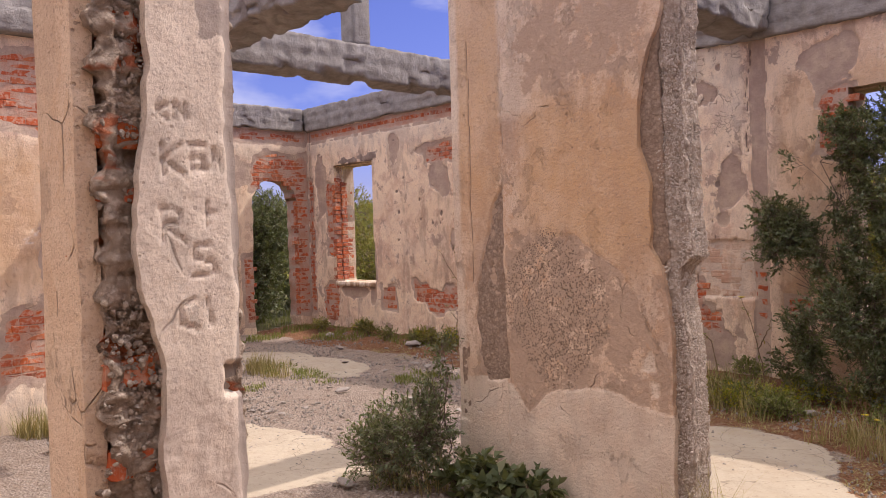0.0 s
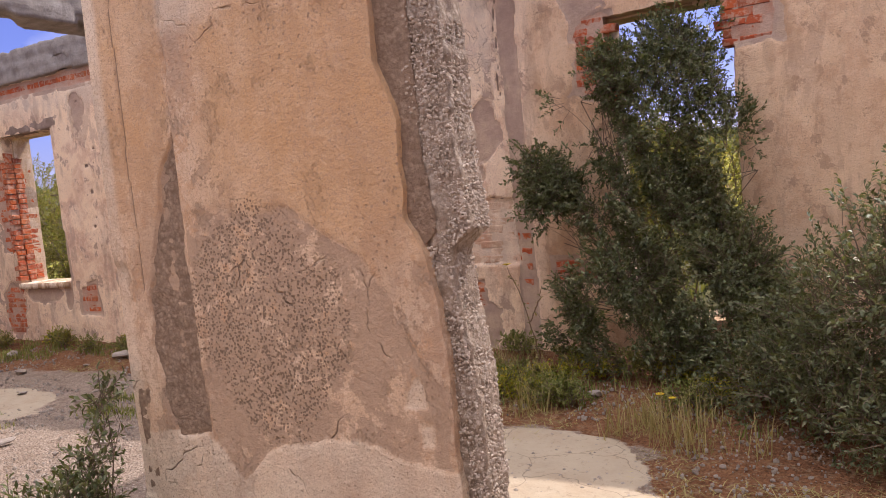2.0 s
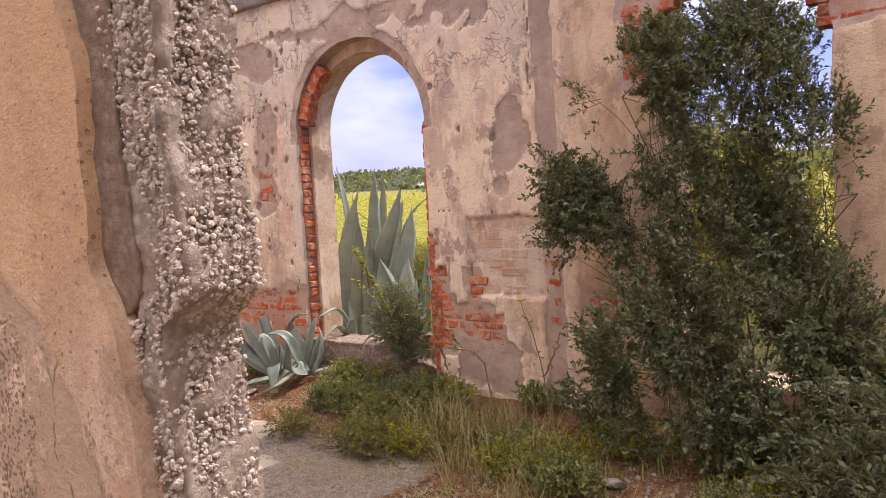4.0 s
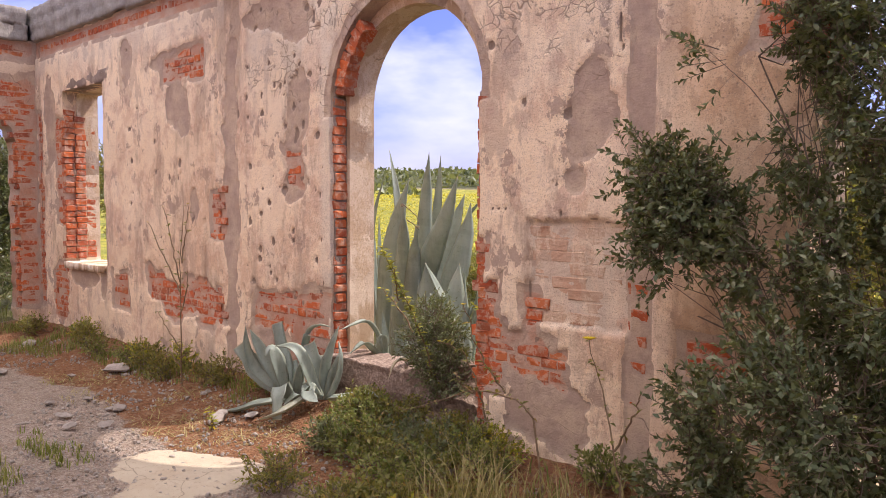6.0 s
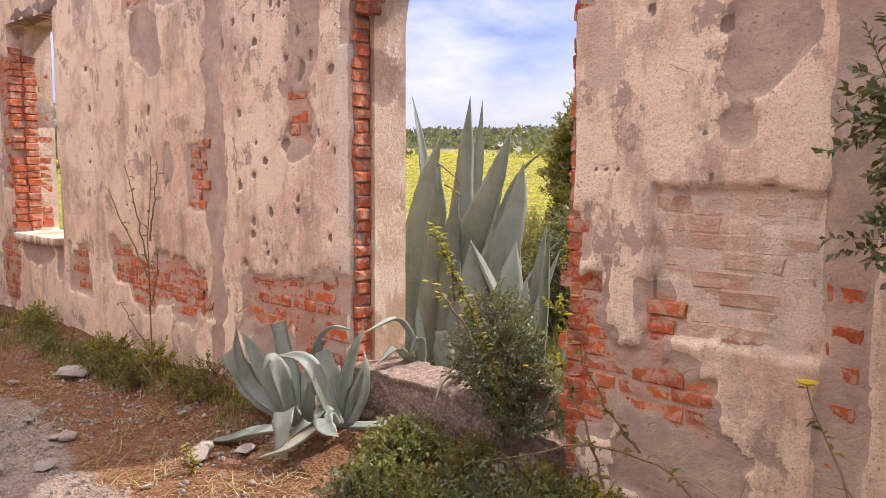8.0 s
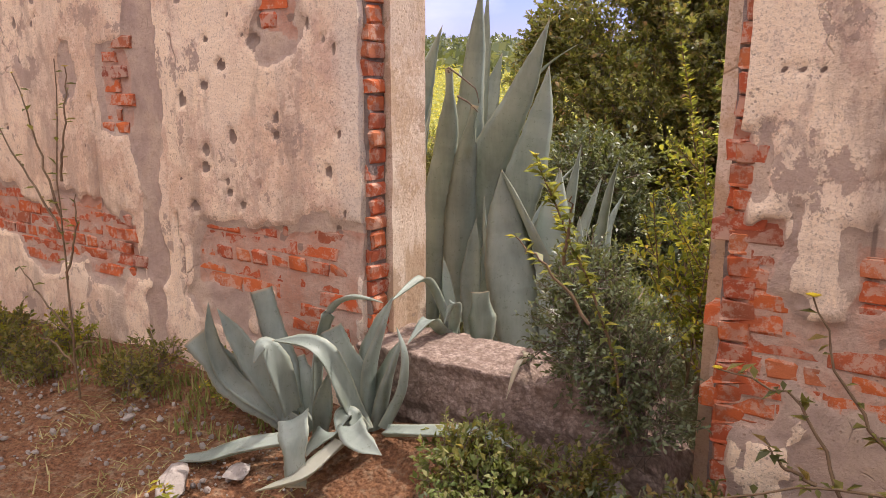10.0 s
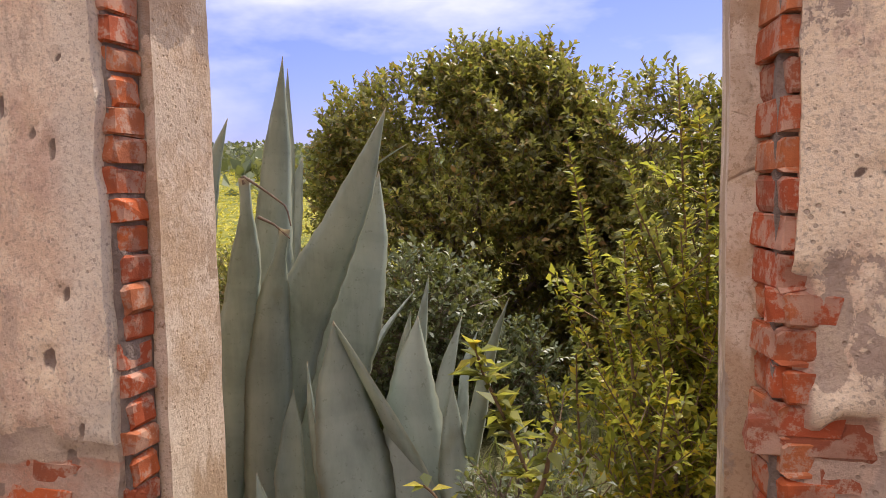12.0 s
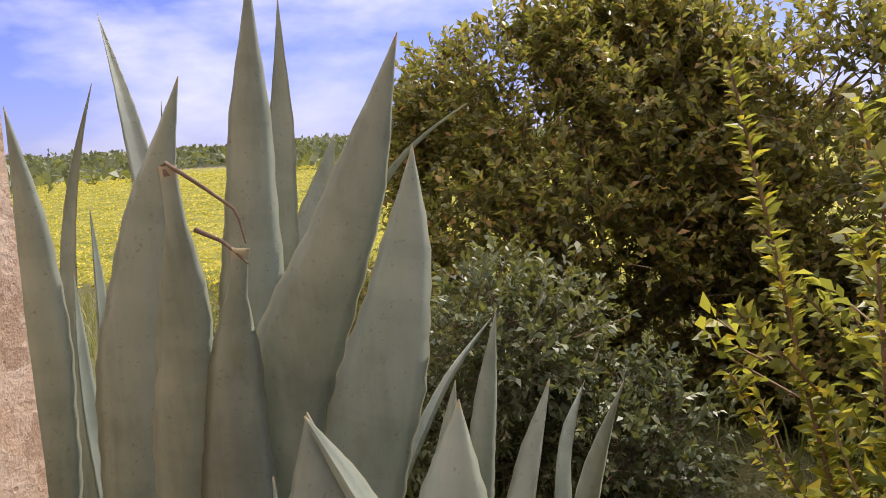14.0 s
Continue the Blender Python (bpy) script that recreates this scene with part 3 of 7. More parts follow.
def lay_bricks(parent, o, ud, nd, u0, u1, v0, v1, inside, sink=0.0165, meshes=None, mat=None, headers=True, turn=0):
    """Lays single bricks in courses on a wall face where inside(u, v) is above zero."""
    o, ud, nd = Vector(o), Vector(ud), Vector(nd)
    rot = Matrix((ud, -nd, Vector((0, 0, 1)))).transposed()
    if rot.determinant() < 0:
        rot = Matrix((-ud, -nd, Vector((0, 0, 1)))).transposed()
    v = math.ceil(v0 / COURSE) * COURSE + COURSE / 2
    row = round(v / COURSE)
    while v < v1:
        bond = row % 2
        length = 0.106 if headers and row % 4 == 2 else 0.212
        u = math.floor(u0 / 0.212) * 0.212 + bond * 0.106
        while u < u1 + 0.2:
            use, ulen = (STRETCHERS if meshes is None else meshes), 0.212
            if length < 0.2 and meshes is None:
                use, ulen = HEADERS, 0.106
            if u >= u0 - 0.01 and inside(np.array(u), np.array(v)) > -0.05 and u <= u1:
                half = float(inside(np.array(u + ulen * 0.42), np.array(v))) < -0.09 or float(inside(np.array(u - ulen * 0.42), np.array(v))) < -0.09
                shift = 0.0
                if half and meshes is None:
                    use = HEADERS
                    a, b = float(inside(np.array(u - 0.05), np.array(v))), float(inside(np.array(u + 0.05), np.array(v)))
                    shift = 0.05 if b > a else -0.05
                me = brick_rng.choice(use)
                deep = sink + brick_rng.uniform(-0.001, 0.006)
                ob = obj("brick", me, mat or M_BRICK, parent)
                tilt = Euler((brick_rng.uniform(-0.02, 0.02), brick_rng.uniform(-0.012, 0.012), brick_rng.uniform(-0.03, 0.03)))
                at = o + ud * (u + shift + brick_rng.uniform(-0.005, 0.005)) + Vector((0, 0, v + brick_rng.uniform(-0.003, 0.003))) - nd * deep
                ob.matrix_local = Matrix.Translation(at) @ (rot @ tilt.to_matrix()).to_4x4()
            u += ulen
        v += COURSE
        row += 1


def brick_column(parent, at, out, z0, z1, meshes, gaps=0.0, seed=1):
    """One brick above another, looking along out."""
    rng = random.Random(seed)
    out = Vector(out)
    side = Vector((0, 0, 1)).cross(out)
    rot = Matrix((side, -out, Vector((0, 0, 1)))).transposed()
    z = z0
    while z < z1:
        if rng.random() >= gaps:
            ob = obj("brick", rng.choice(meshes), M_BRICK, parent)
            tilt = Euler((rng.uniform(-0.03, 0.03), rng.uniform(-0.02, 0.02), rng.uniform(-0.05, 0.05)))
            ob.matrix_local = Matrix.Translation(Vector(at) + Vector((0, 0, z)) + side * rng.uniform(-0.006, 0.006) + out * rng.uniform(-0.006, 0.004)) @ (rot @ tilt.to_matrix()).to_4x4()
        z += COURSE


# ---- setting: the north wall with its arch ----
GROUND, TOP = 0.05, 3.19
ARCH_X, ARCH_R, ARCH_S = -4.955, 0.645, 2.09
X_WEST, X_EAST = -10.75, 1.6
N = np


def arch_hole(cx, r, spring, bottom, rough=0.0, seed=3):
    def f(u, v):
        side = np.abs(u - cx) - r
        ring = np.hypot(u - cx, v - spring) - r
        s = np.where(v > spring, ring, side)
        s = np.maximum(s, bottom - v)
        return s + rough * fbm(u * 9, v * 9, seed)
    return f


def box_hole(u0, u1, v0, v1, rough=0.0, seed=4):
    def f(u, v):
        s = -np.minimum(np.minimum(u - u0, u1 - u), np.minimum(v - v0, v1 - v))
        return s + rough * fbm(u * 9, v * 9, seed)
    return f


front_arch = arch_hole(ARCH_X + 0.0125, ARCH_R + 0.0125, ARCH_S, -1.0, 0.012)
west_window = box_hole(-10.02, -9.06, 0.80, 2.58, 0.012)
east_window = box_hole(-2.53, -1.63, 0.35, 2.62, 0.02, 8)


def north_hole(u, v):
    return np.minimum(np.minimum(front_arch(u, v), west_window(u, v)), east_window(u, v))


# places where single bricks show on the north wall
def bare_low_right(u, v):
    slope = 0.18 * (u + 4.0)
    a = slab(u, v, -4.40, -4.17, 0.44, 1.0, 0.08, 6, 31)
    b = slab(u, v + slope, -4.40, -3.68, 0.50, 0.76, 0.10, 5, 32)
    c = slab(u, v, -3.97, -3.89, 0.66, 0.96, 0.05, 7, 30)
    return np.maximum(np.maximum(a, b), c)


def bare_edge_right(u, v):
    return slab(u, v, -4.40, -4.255, 0.10, 1.25, 0.03, 6, 33)


def bare_low_left(u, v):
    return np.maximum(slab(u, v, -6.50, -5.66, 0.52, 0.80, 0.09, 5, 34), slab(u, v, -6.05, -5.62, 0.24, 0.79, 0.05, 6, 35))


def bare_low_mid(u, v):
    return slab(u, v, -8.15, -7.12, 0.48, 0.77, 0.20, 4, 36)


def bare_top_mid(u, v):
    return slab(u, v, -7.88, -7.22, 2.46, 2.68, 0.07, 6, 37)


def bare_window(u, v):
    return np.maximum(slab(u, v, -8.90, -8.62, 0.45, 0.75, 0.06, 6, 38), slab(u, v, -10.40, -10.0, 0.15, 0.72, 0.12, 5, 39))


def bare_window_side(u, v):
    return np.maximum(slab(u, v, -10.24, -9.98, 1.2, 2.3, 0.10, 5, 40), slab(u, v, -10.74, -10.62, 0.3, 2.4, 0.05, 5, 41))


def bare_stub_left(u, v):
    return np.maximum(slab(u, v, -7.10, -6.94, 1.18, 1.5, 0.06, 5, 42), slab(u, v, -7.12, -6.95, 0.5, 0.72, 0.06, 5, 57))


def bare_east(u, v):
    a = slab(u, v, -2.80, -2.50, 2.10, 2.62, 0.09, 5, 45)
    b = slab(u, v, -1.66, -1.36, 2.28, 2.62, 0.06, 5, 46)
    c = slab(u, v, -3.06, -2.70, 0.68, 0.82, 0.06, 5, 47)
    return np.maximum(np.maximum(a, b), c)


def bare_center(u, v):
    return slab(u, v, -6.08, -5.92, 1.54, 1.78, 0.09, 6, 48)


def bare_course(u, v):
    return slab(u, v, X_WEST, -7.05, 3.005, 3.16, 0.012, 3, 49)


BARE = [bare_low_right, bare_edge_right, bare_low_left, bare_low_mid, bare_top_mid, bare_window, bare_window_side,
        bare_stub_left, bare_east, bare_center, bare_course]


def worn_rect(u, v):
    return slab(u, v, -3.95, -3.36, 0.80, 1.345, 0.022, 9, 50)


def north_relief(u, v):
    brick = np.maximum.reduce([f(u, v) for f in BARE])
    m = smooth(-0.012, 0.012, brick)
    coat = [blob(u, v, -6.01, 1.64, 0.17, 0.28, 0.45, 6, 60), blob(u, v, -5.95, 2.12, 0.17, 0.34, 0.5, 5, 61), blob(u, v, -6.0, 1.86, 0.13, 0.2, 0.4, 6, 58),
            blob(u, v, -3.58, 1.98, 0.20, 0.44, 0.6, 4, 62), blob(u, v, -3.66, 1.55, 0.10, 0.12, 0.4, 6, 63),
            blob(u, v, -7.38, 1.42, 0.09, 0.16, 0.5, 6, 64), blob(u, v, -7.65, 2.28, 0.36, 0.34, 0.5, 4, 65),
            blob(u, v, -7.7, 2.6, 0.62, 0.13, 0.4, 4, 66), blob(u, v, -8.55, 2.72, 0.16, 0.36, 0.6, 4, 67),
            blob(u, v, -6.84, 1.6, 0.17, 1.9, 0.5, 3.5, 68), slab(u, v, -3.40, -3.20, 0, 3.2, 0.02, 5, 69) * 12,
            blob(u, v, -6.1, 2.75, 0.5, 0.2, 0.9, 5, 70), blob(u, v, -5.0, 2.86, 1.1, 0.15, 0.7, 5, 71),
            blob(u, v, -3.9, 2.8, 0.4, 0.2, 1.0, 8, 72), blob(u, v, -9.6, 0.66, 0.46, 0.13, 0.35, 5, 73),
            blob(u, v, -6.3, 0.45, 0.35, 0.26, 0.7, 5, 74), blob(u, v, -3.75, 0.34, 0.4, 0.22, 0.9, 6, 75),
            blob(u, v, -9.1, 0.9, 0.12, 0.5, 0.6, 4, 76), blob(u, v, -2.7, 2.9, 0.35, 0.3, 0.6, 4, 77),
            blob(u, v, -10.4, 2.3, 0.2, 0.7, 0.6, 4, 78)]
    e = np.maximum.reduce([np.minimum((c - 0.22) * 0.4, 0.2) for c in coat])
    e = smooth(0.012, 0.045, e)
    ring = smooth(0.075, 0.05, front_arch(u, v) + 0.03 * fbm(u * 7, v * 7, 59)) * (v > 2.0)
    e = np.maximum(e, ring)
    near = smooth(-0.07, -0.02, brick) * smooth(-0.2, 0.25, fbm(u * 6, v * 6, 80) + 0.25)
    e = np.maximum(e, near)
    rect = smooth(-0.006, 0.006, worn_rect(u, v))
    chips = np.zeros_like(u)
    rng = random.Random(12)
    for _ in range(105):
        cu, cv, r = rng.uniform(-9.0, -3.4), rng.uniform(0.7, 3.0), rng.uniform(0.007, 0.030)
        if rng.random() < 0.55:
            cu = rng.uniform(-6.6, -5.66)
        d = np.hypot(u - cu, (v - cv) * rng.uniform(0.5, 1.2))
        chips = np.maximum(chips, smooth(r * 1.2, r * 0.6, d + 0.3 * r * vnoise(u * 60, v * 60, 3)))
    for i in range(5):
        d = np.hypot(u + 4.19 - 0.022 * i, v - 1.405 - 0.006 * (i % 2))
        chips = np.maximum(chips, smooth(0.011, 0.006, d))
    groove_and_shade = smooth(0.02, 0.004, np.abs(u + 10.68 + 0.03 * fbm(v * 3, v * 0, 81))) * (v > 0.5)
    for cu, c0, c1, seed in ((-3.40, 2.15, 3.1, 82), (-6.62, 0.5, 0.8, 83), (-7.2, 0.7, 1.3, 84), (-5.55, 2.65, 3.1, 85)):
        groove_and_shade = np.maximum(groove_and_shade, smooth(0.010, 0.003, np.abs(u - cu + 0.05 * fbm(v * 4, v * 0 + 2, seed))) * (v > c0) * (v < c1))
    # shadow line at the worn panel's top and left edges, darkened in the colour
    rim = worn_rect(u, v)
    groove_and_shade = np.maximum(groove_and_shade, 0.8 * smooth(0.009, 0.003, np.abs(rim - 0.004)) * ((v > 1.30) | (u < -3.90)) * smooth(-0.1, 0.15, fbm(u * 9, v * 9, 86)))
    d = 0.007 * fbm(u * 1.4, v * 1.4, 90) + 0.003 * fbm(u * 9, v * 9, 91, 3)
    d = d + 0.014 * e + 0.0035 * fbm(u * 30, v * 30, 92, 2) * e + 0.016 * chips + 0.03 * groove_and_shade
    d = d * (1 - m) + 0.021 * m + 0.004 * m * fbm(u * 25, v * 25, 93, 2)
    d = d * (1 - rect) + rect * (0.031 + 0.005 * fbm(u * 16, v * 30, 94, 3))
    stub = slab(u, v, -7.02, -6.68, 0, 3.3, 0.02, 4, 95)
    d = d + 0.012 * smooth(-0.01, 0.01, stub)
    bay = smooth(-6.62, -6.52, u) * smooth(-3.42, -3.50, u)
    pale = np.clip(0.75 * smooth(2.0, 2.9, v + 0.5 * fbm(u * 2, v * 2, 96)) * bay + 0.6 * smooth(2.7, 2.9, v + 0.1 * fbm(u * 3, v * 3, 97)) * (1 - bay) * (u < -6.9), 0, 1)
    pale = np.maximum(pale, 0.8 * smooth(-5.74, -5.66, u) * smooth(-5.4, -5.5, u))
    pale = np.maximum(pale, 0.55 * rect * (fbm(u * 3, v * 6, 100) > -0.3))
    ochre = np.clip(0.5 * smooth(-0.1, 0.6, fbm(u * 0.9 + 3, v * 1.1, 98)), 0, 1) * (1 - rect)
    ochre = np.maximum(ochre, 1.1 * smooth(-3.22, -3.05, u) * smooth(2.95, 2.7, v))
    return d, {"expose": np.maximum(e, chips * 0.9), "mortar": m, "pale": pale, "ochre": ochre * 0.55, "hole": np.maximum(chips, groove_and_shade),
               "craze": np.clip(smooth(1.7, 2.5, v + 0.4 * fbm(u * 2, v * 2, 99)) * bay, 0, 1)}


SKIN, BACK = 0.14, 7.36
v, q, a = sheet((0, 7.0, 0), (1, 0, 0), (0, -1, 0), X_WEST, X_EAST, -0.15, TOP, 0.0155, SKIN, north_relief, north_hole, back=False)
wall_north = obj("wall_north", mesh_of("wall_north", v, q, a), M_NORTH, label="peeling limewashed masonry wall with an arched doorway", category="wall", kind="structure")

back_arch = arch_hole(ARCH_X - 0.013, ARCH_R - 0.057, ARCH_S - 0.02, -1.0, 0.004)


def back_hole(u, v):
    return np.minimum(np.minimum(back_arch(u, v), box_hole(-10.0, -9.08, 0.80, 2.56, 0.01)(u, v)), box_hole(-2.51, -1.65, 0.35, 2.6, 0.01)(u, v))


def reveal_relief(u, v):
    z = np.zeros_like(u)
    e = smooth(-0.1, 0.4, fbm(u * 4, v * 2.2, 101)) * 0.8
    return 0.004 * fbm(u * 6, v * 6, 102), {"expose": e * 0.8, "mortar": z, "pale": 0.35 + z, "ochre": 0.45 + z, "hole": z}


v, q, a = sheet((0, 7.0 + SKIN, 0), (1, 0, 0), (0, -1, 0), X_WEST, X_EAST, -0.15, TOP, 0.04, BACK - 7.0 - SKIN, reveal_relief, back_hole)
reveal = obj("reveal", mesh_of("reveal", v, q, a), M_REVEAL, wall_north, "pale plastered reveal of the arch and windows")


def band(name, lo, hi, seed, label, cell=0.026, amp=0.024, freq=15):
    def spall(co):
        c = (np.array(lo) + np.array(hi)) / 2
        x, y, z = co.T
        k = smooth(0.12, 0.45, fbm(x * 2.3 + y * 2.3, z * 3.1 + y, seed + 60, 4)) * 0.05
        return co - np.sign(co - c) * k[:, None] * np.array([0.5, 0.5, 1.0])
    v, q = block(lo, hi, cell, amp, freq, seed, spall)
    return obj(name, mesh_of(name, v, q), M_BEAM, None, label, "beam", kind="structure")


band("ring_beam_north", (X_WEST - 0.33, 6.95, 3.17), (X_EAST, 7.38, 3.53), 3, "weathered grey concrete ring beam along the wall top")
band("ring_beam_west", (X_WEST - 0.33, -3.0, 3.17), (X_WEST + 0.05, 6.92, 3.53), 4, "weathered grey concrete ring beam along the wall top")


# ---- setting: west wall with its doorway ----
west_door = arch_hole(6.40, 0.41, 2.0, -1.0, 0.03, 5)


def bare_west(u, v):
    a = slab(u, v, 6.0, 6.98, 2.28, 2.78, 0.16, 4, 110)
    b = slab(u, v, 6.78, 6.99, 0.30, 2.5, 0.06, 5, 111)
    c = slab(u, v, 5.86, 6.02, 0.2, 1.2, 0.06, 5, 112)
    d = slab(u, v, 5.0, 5.3, 1.9, 2.1, 0.05, 5, 113)
    return np.maximum(np.maximum(a, b), np.maximum(c, np.maximum(d, slab(u, v, -3, 6.98, 3.01, 3.16, 0.012, 3, 114))))


def west_relief(u, v):
    brick = bare_west(u, v)
    m = smooth(-0.02, 0.02, brick)
    e = np.maximum(smooth(0.1, 0.4, fbm(u * 1.6, v * 1.6, 115)), smooth(-0.15, 0, brick))
    d = 0.008 * fbm(u * 2, v * 2, 116) + 0.012 * e
    d = d * (1 - m) + 0.021 * m
    z = np.zeros_like(u)
    pale = 0.9 * smooth(2.5, 2.8, v + 0.2 * fbm(u * 2, v * 2, 117))
    return d, {"expose": e, "mortar": m, "pale": pale, "ochre": 0.3 + z, "hole": z}


v, q, a = sheet((X_WEST, 0, 0), (0, 1, 0), (1, 0, 0), -3.0, 7.12, -0.15, TOP, 0.035, 0.33, west_relief, west_door)
wall_west = obj("wall_west", mesh_of("wall_west", v, q, a), M_NORTH, label="peeling plastered wall with an arched brick doorway", category="wall", kind="structure")


# unseen plain walls, added to close the place; the south one bounces sunlight
def plain_relief(u, v):
    z = np.zeros_like(u)
    e = smooth(0.1, 0.4, fbm(u * 1.3, v * 1.3, 120))
    return 0.012 * e + 0.008 * fbm(u * 2, v * 2, 121), {"expose": e, "mortar": z, "pale": 0.3 + z, "ochre": 0.3 + z, "hole": z}


v, q, a = sheet((X_EAST, 0, 0), (0, 1, 0), (-1, 0, 0), -3.0, 7.36, -0.15, TOP, 0.08, 0.33, plain_relief)
obj("wall_east", mesh_of("wall_east", v, q, a), M_NORTH, label="peeling plastered side wall of the ruin", category="wall", kind="structure")
v, q, a = sheet((0, -3.0, 0), (1, 0, 0), (0, 1, 0), X_WEST - 0.33, X_EAST + 0.33, -0.15, TOP, 0.08, 0.33, plain_relief)
obj("wall_south", mesh_of("wall_south", v, q, a), M_NORTH, label="peeling plastered rear wall, added unseen to close the ruin and bounce light", category="wall", kind="structure")


# ---- setting: cross wall with its broken end, and the beams over it ----
def bare_cross(u, v):
    a = slab(u, v, 0.9, 3.16, 2.44, 3.0, 0.10, 4, 130)
    b = slab(u, v, 1.55, 2.10, 0.44, 0.98, 0.16, 4, 131)
    c = slab(u, v, 2.80, 3.08, 0.55, 1.02, 0.08, 5, 132)
    return np.maximum(a, np.maximum(b, c))


def cross_relief(u, v):
    brick = bare_cross(u, v)
    m = smooth(-0.02, 0.02, brick)
    crack = smooth(0.02, 0.006, np.abs(u - 3.15 + 0.05 * fbm(v * 3, v * 0, 133)))
    low = smooth(3.1, 3.2, u)
    e = np.maximum(np.maximum(smooth(0.05, 0.4, fbm(u * 2, v * 2, 134)) * 0.8, smooth(-0.12, 0, brick)), low * (0.35 + 0.5 * smooth(-0.2, 0.3, fbm(u * 7, v * 4, 135))))
    ochre = 0.8 * smooth(2.4, 2.2, v) * smooth(1.0, 1.3, v)
    d = 0.008 * fbm(u * 2, v * 2, 136) + 0.014 * e + 0.035 * crack + 0.030 * low * fbm(u * 13, v * 9, 137, 4)
    d = d * (1 - m) + 0.021 * m
    words = 9.0
    for s in scratches(2.02, 1.52):
        words = np.minimum(words, segment(u, v, *s))
    cut = smooth(0.010, 0.004, words)
    z = np.zeros_like(u)
    return d + 0.003 * cut, {"expose": e * (1 - cut), "mortar": m, "pale": np.maximum(cut, 0.5 * (v < 0.9)), "ochre": ochre * (1 - cut), "hole": crack}


def scratches(u, v):
    """Thin strokes that spell chill / bo, with scrawl beside them (u runs against the reading direction)."""
    s, w = [], 0.045
    def stroke(i, j, *pts):
        for (a, b), (c, d) in zip(pts, pts[1:]):
            s.append((u + (i + a) * w, v + j + b * w, u + (i + c) * w, v + j + d * w))
    stroke(-3.2, 0, (0.7, 0.9), (0.1, 0.7), (0.1, 0.1), (0.7, 0))
    stroke(-2.2, 0, (0, 1.6), (0, 0))
    stroke(-2.2, 0, (0, 0.6), (0.4, 0.9), (0.6, 0))
    stroke(-1.2, 0, (0, 0.9), (0, 0))
    stroke(-0.8, 0, (0, 1.7), (0, 0))
    stroke(-0.4, 0, (0, 1.7), (0, 0))
    stroke(-2.4, -0.11, (0, 1.6), (0, 0), (0.6, 0.1), (0.6, 0.8), (0, 0.9))
    stroke(-1.4, -0.11, (0, 0), (0.6, 0), (0.6, 0.9), (0, 0.9), (0, 0))
    stroke(-3.0, 0.11, (0, 2.4), (0, 0), (1.0, 0.2), (1.1, 2.2), (0, 2.4))
    stroke(-6.0, -0.02, (0, 1), (0.8, 1.3), (0.2, 0.2), (1.4, 0.4))
    stroke(-4.6, 0.05, (0, 1), (0.5, 0), (1.0, 0.9))
    return s


v, q, a = sheet((-6.70, 0, 0), (0, 1, 0), (1, 0, 0), -2.9, 3.48, -0.15, 3.12, 0.015, 0.06, cross_relief)
wall_cross = obj("wall_cross", mesh_of("wall_cross", v, q, a), M_NORTH, label="scratched ochre cross wall with bare brick and a broken end", category="wall", kind="structure")
v, q = block((-7.0, -2.96, -0.15), (-6.745, 3.50, 3.12), 0.06, 0.02, 4, 7)
obj("wall_core", mesh_of("wall_core", v, q), M_RUBBLE, wall_cross, "broken concrete core")

band("beam_over_gap", (-6.96, -2.94, 3.13), (-6.60, 6.93, 3.50), 11, "weathered grey concrete beam across the open bay", 0.03, 0.022, 13)
band("beam_broken", (-6.56, 3.12, 3.20), (-4.62, 3.50, 3.56), 12, "broken concrete beam with a spalled underside", 0.028, 0.05, 11)
v, q = block((-6.84, 4.94, 3.50), (-6.64, 5.16, 5.0), 0.05, 0.012, 5, 14)
obj("post", mesh_of("post", v, q), M_BEAM, None, "short square concrete post standing on the beam", "post", kind="structure")
band("beam_over_pier", (-3.50, 3.16, 3.17), (-3.14, 6.93, 3.53), 13, "weathered concrete beam from the pier to the wall", 0.03, 0.022, 13)


# ---- setting: the freestanding pier with ochre plaster ----
PIER_Y = 3.2


def pier_hole(u, v):
    right = np.interp(v, [0.0, 0.55, 0.87, 1.10, 1.29, 1.40, 1.70, 1.80, 1.88, 2.06, 2.3, 2.5, 3.2], [-1.94, -1.94, -1.934, -1.955, -1.985, -2.035, -2.035, -2.06, -2.10, -2.097, -2.04, -1.96, -1.95])
    return (right - u) + 0.018 * fbm(u * 7, v * 7, 140)


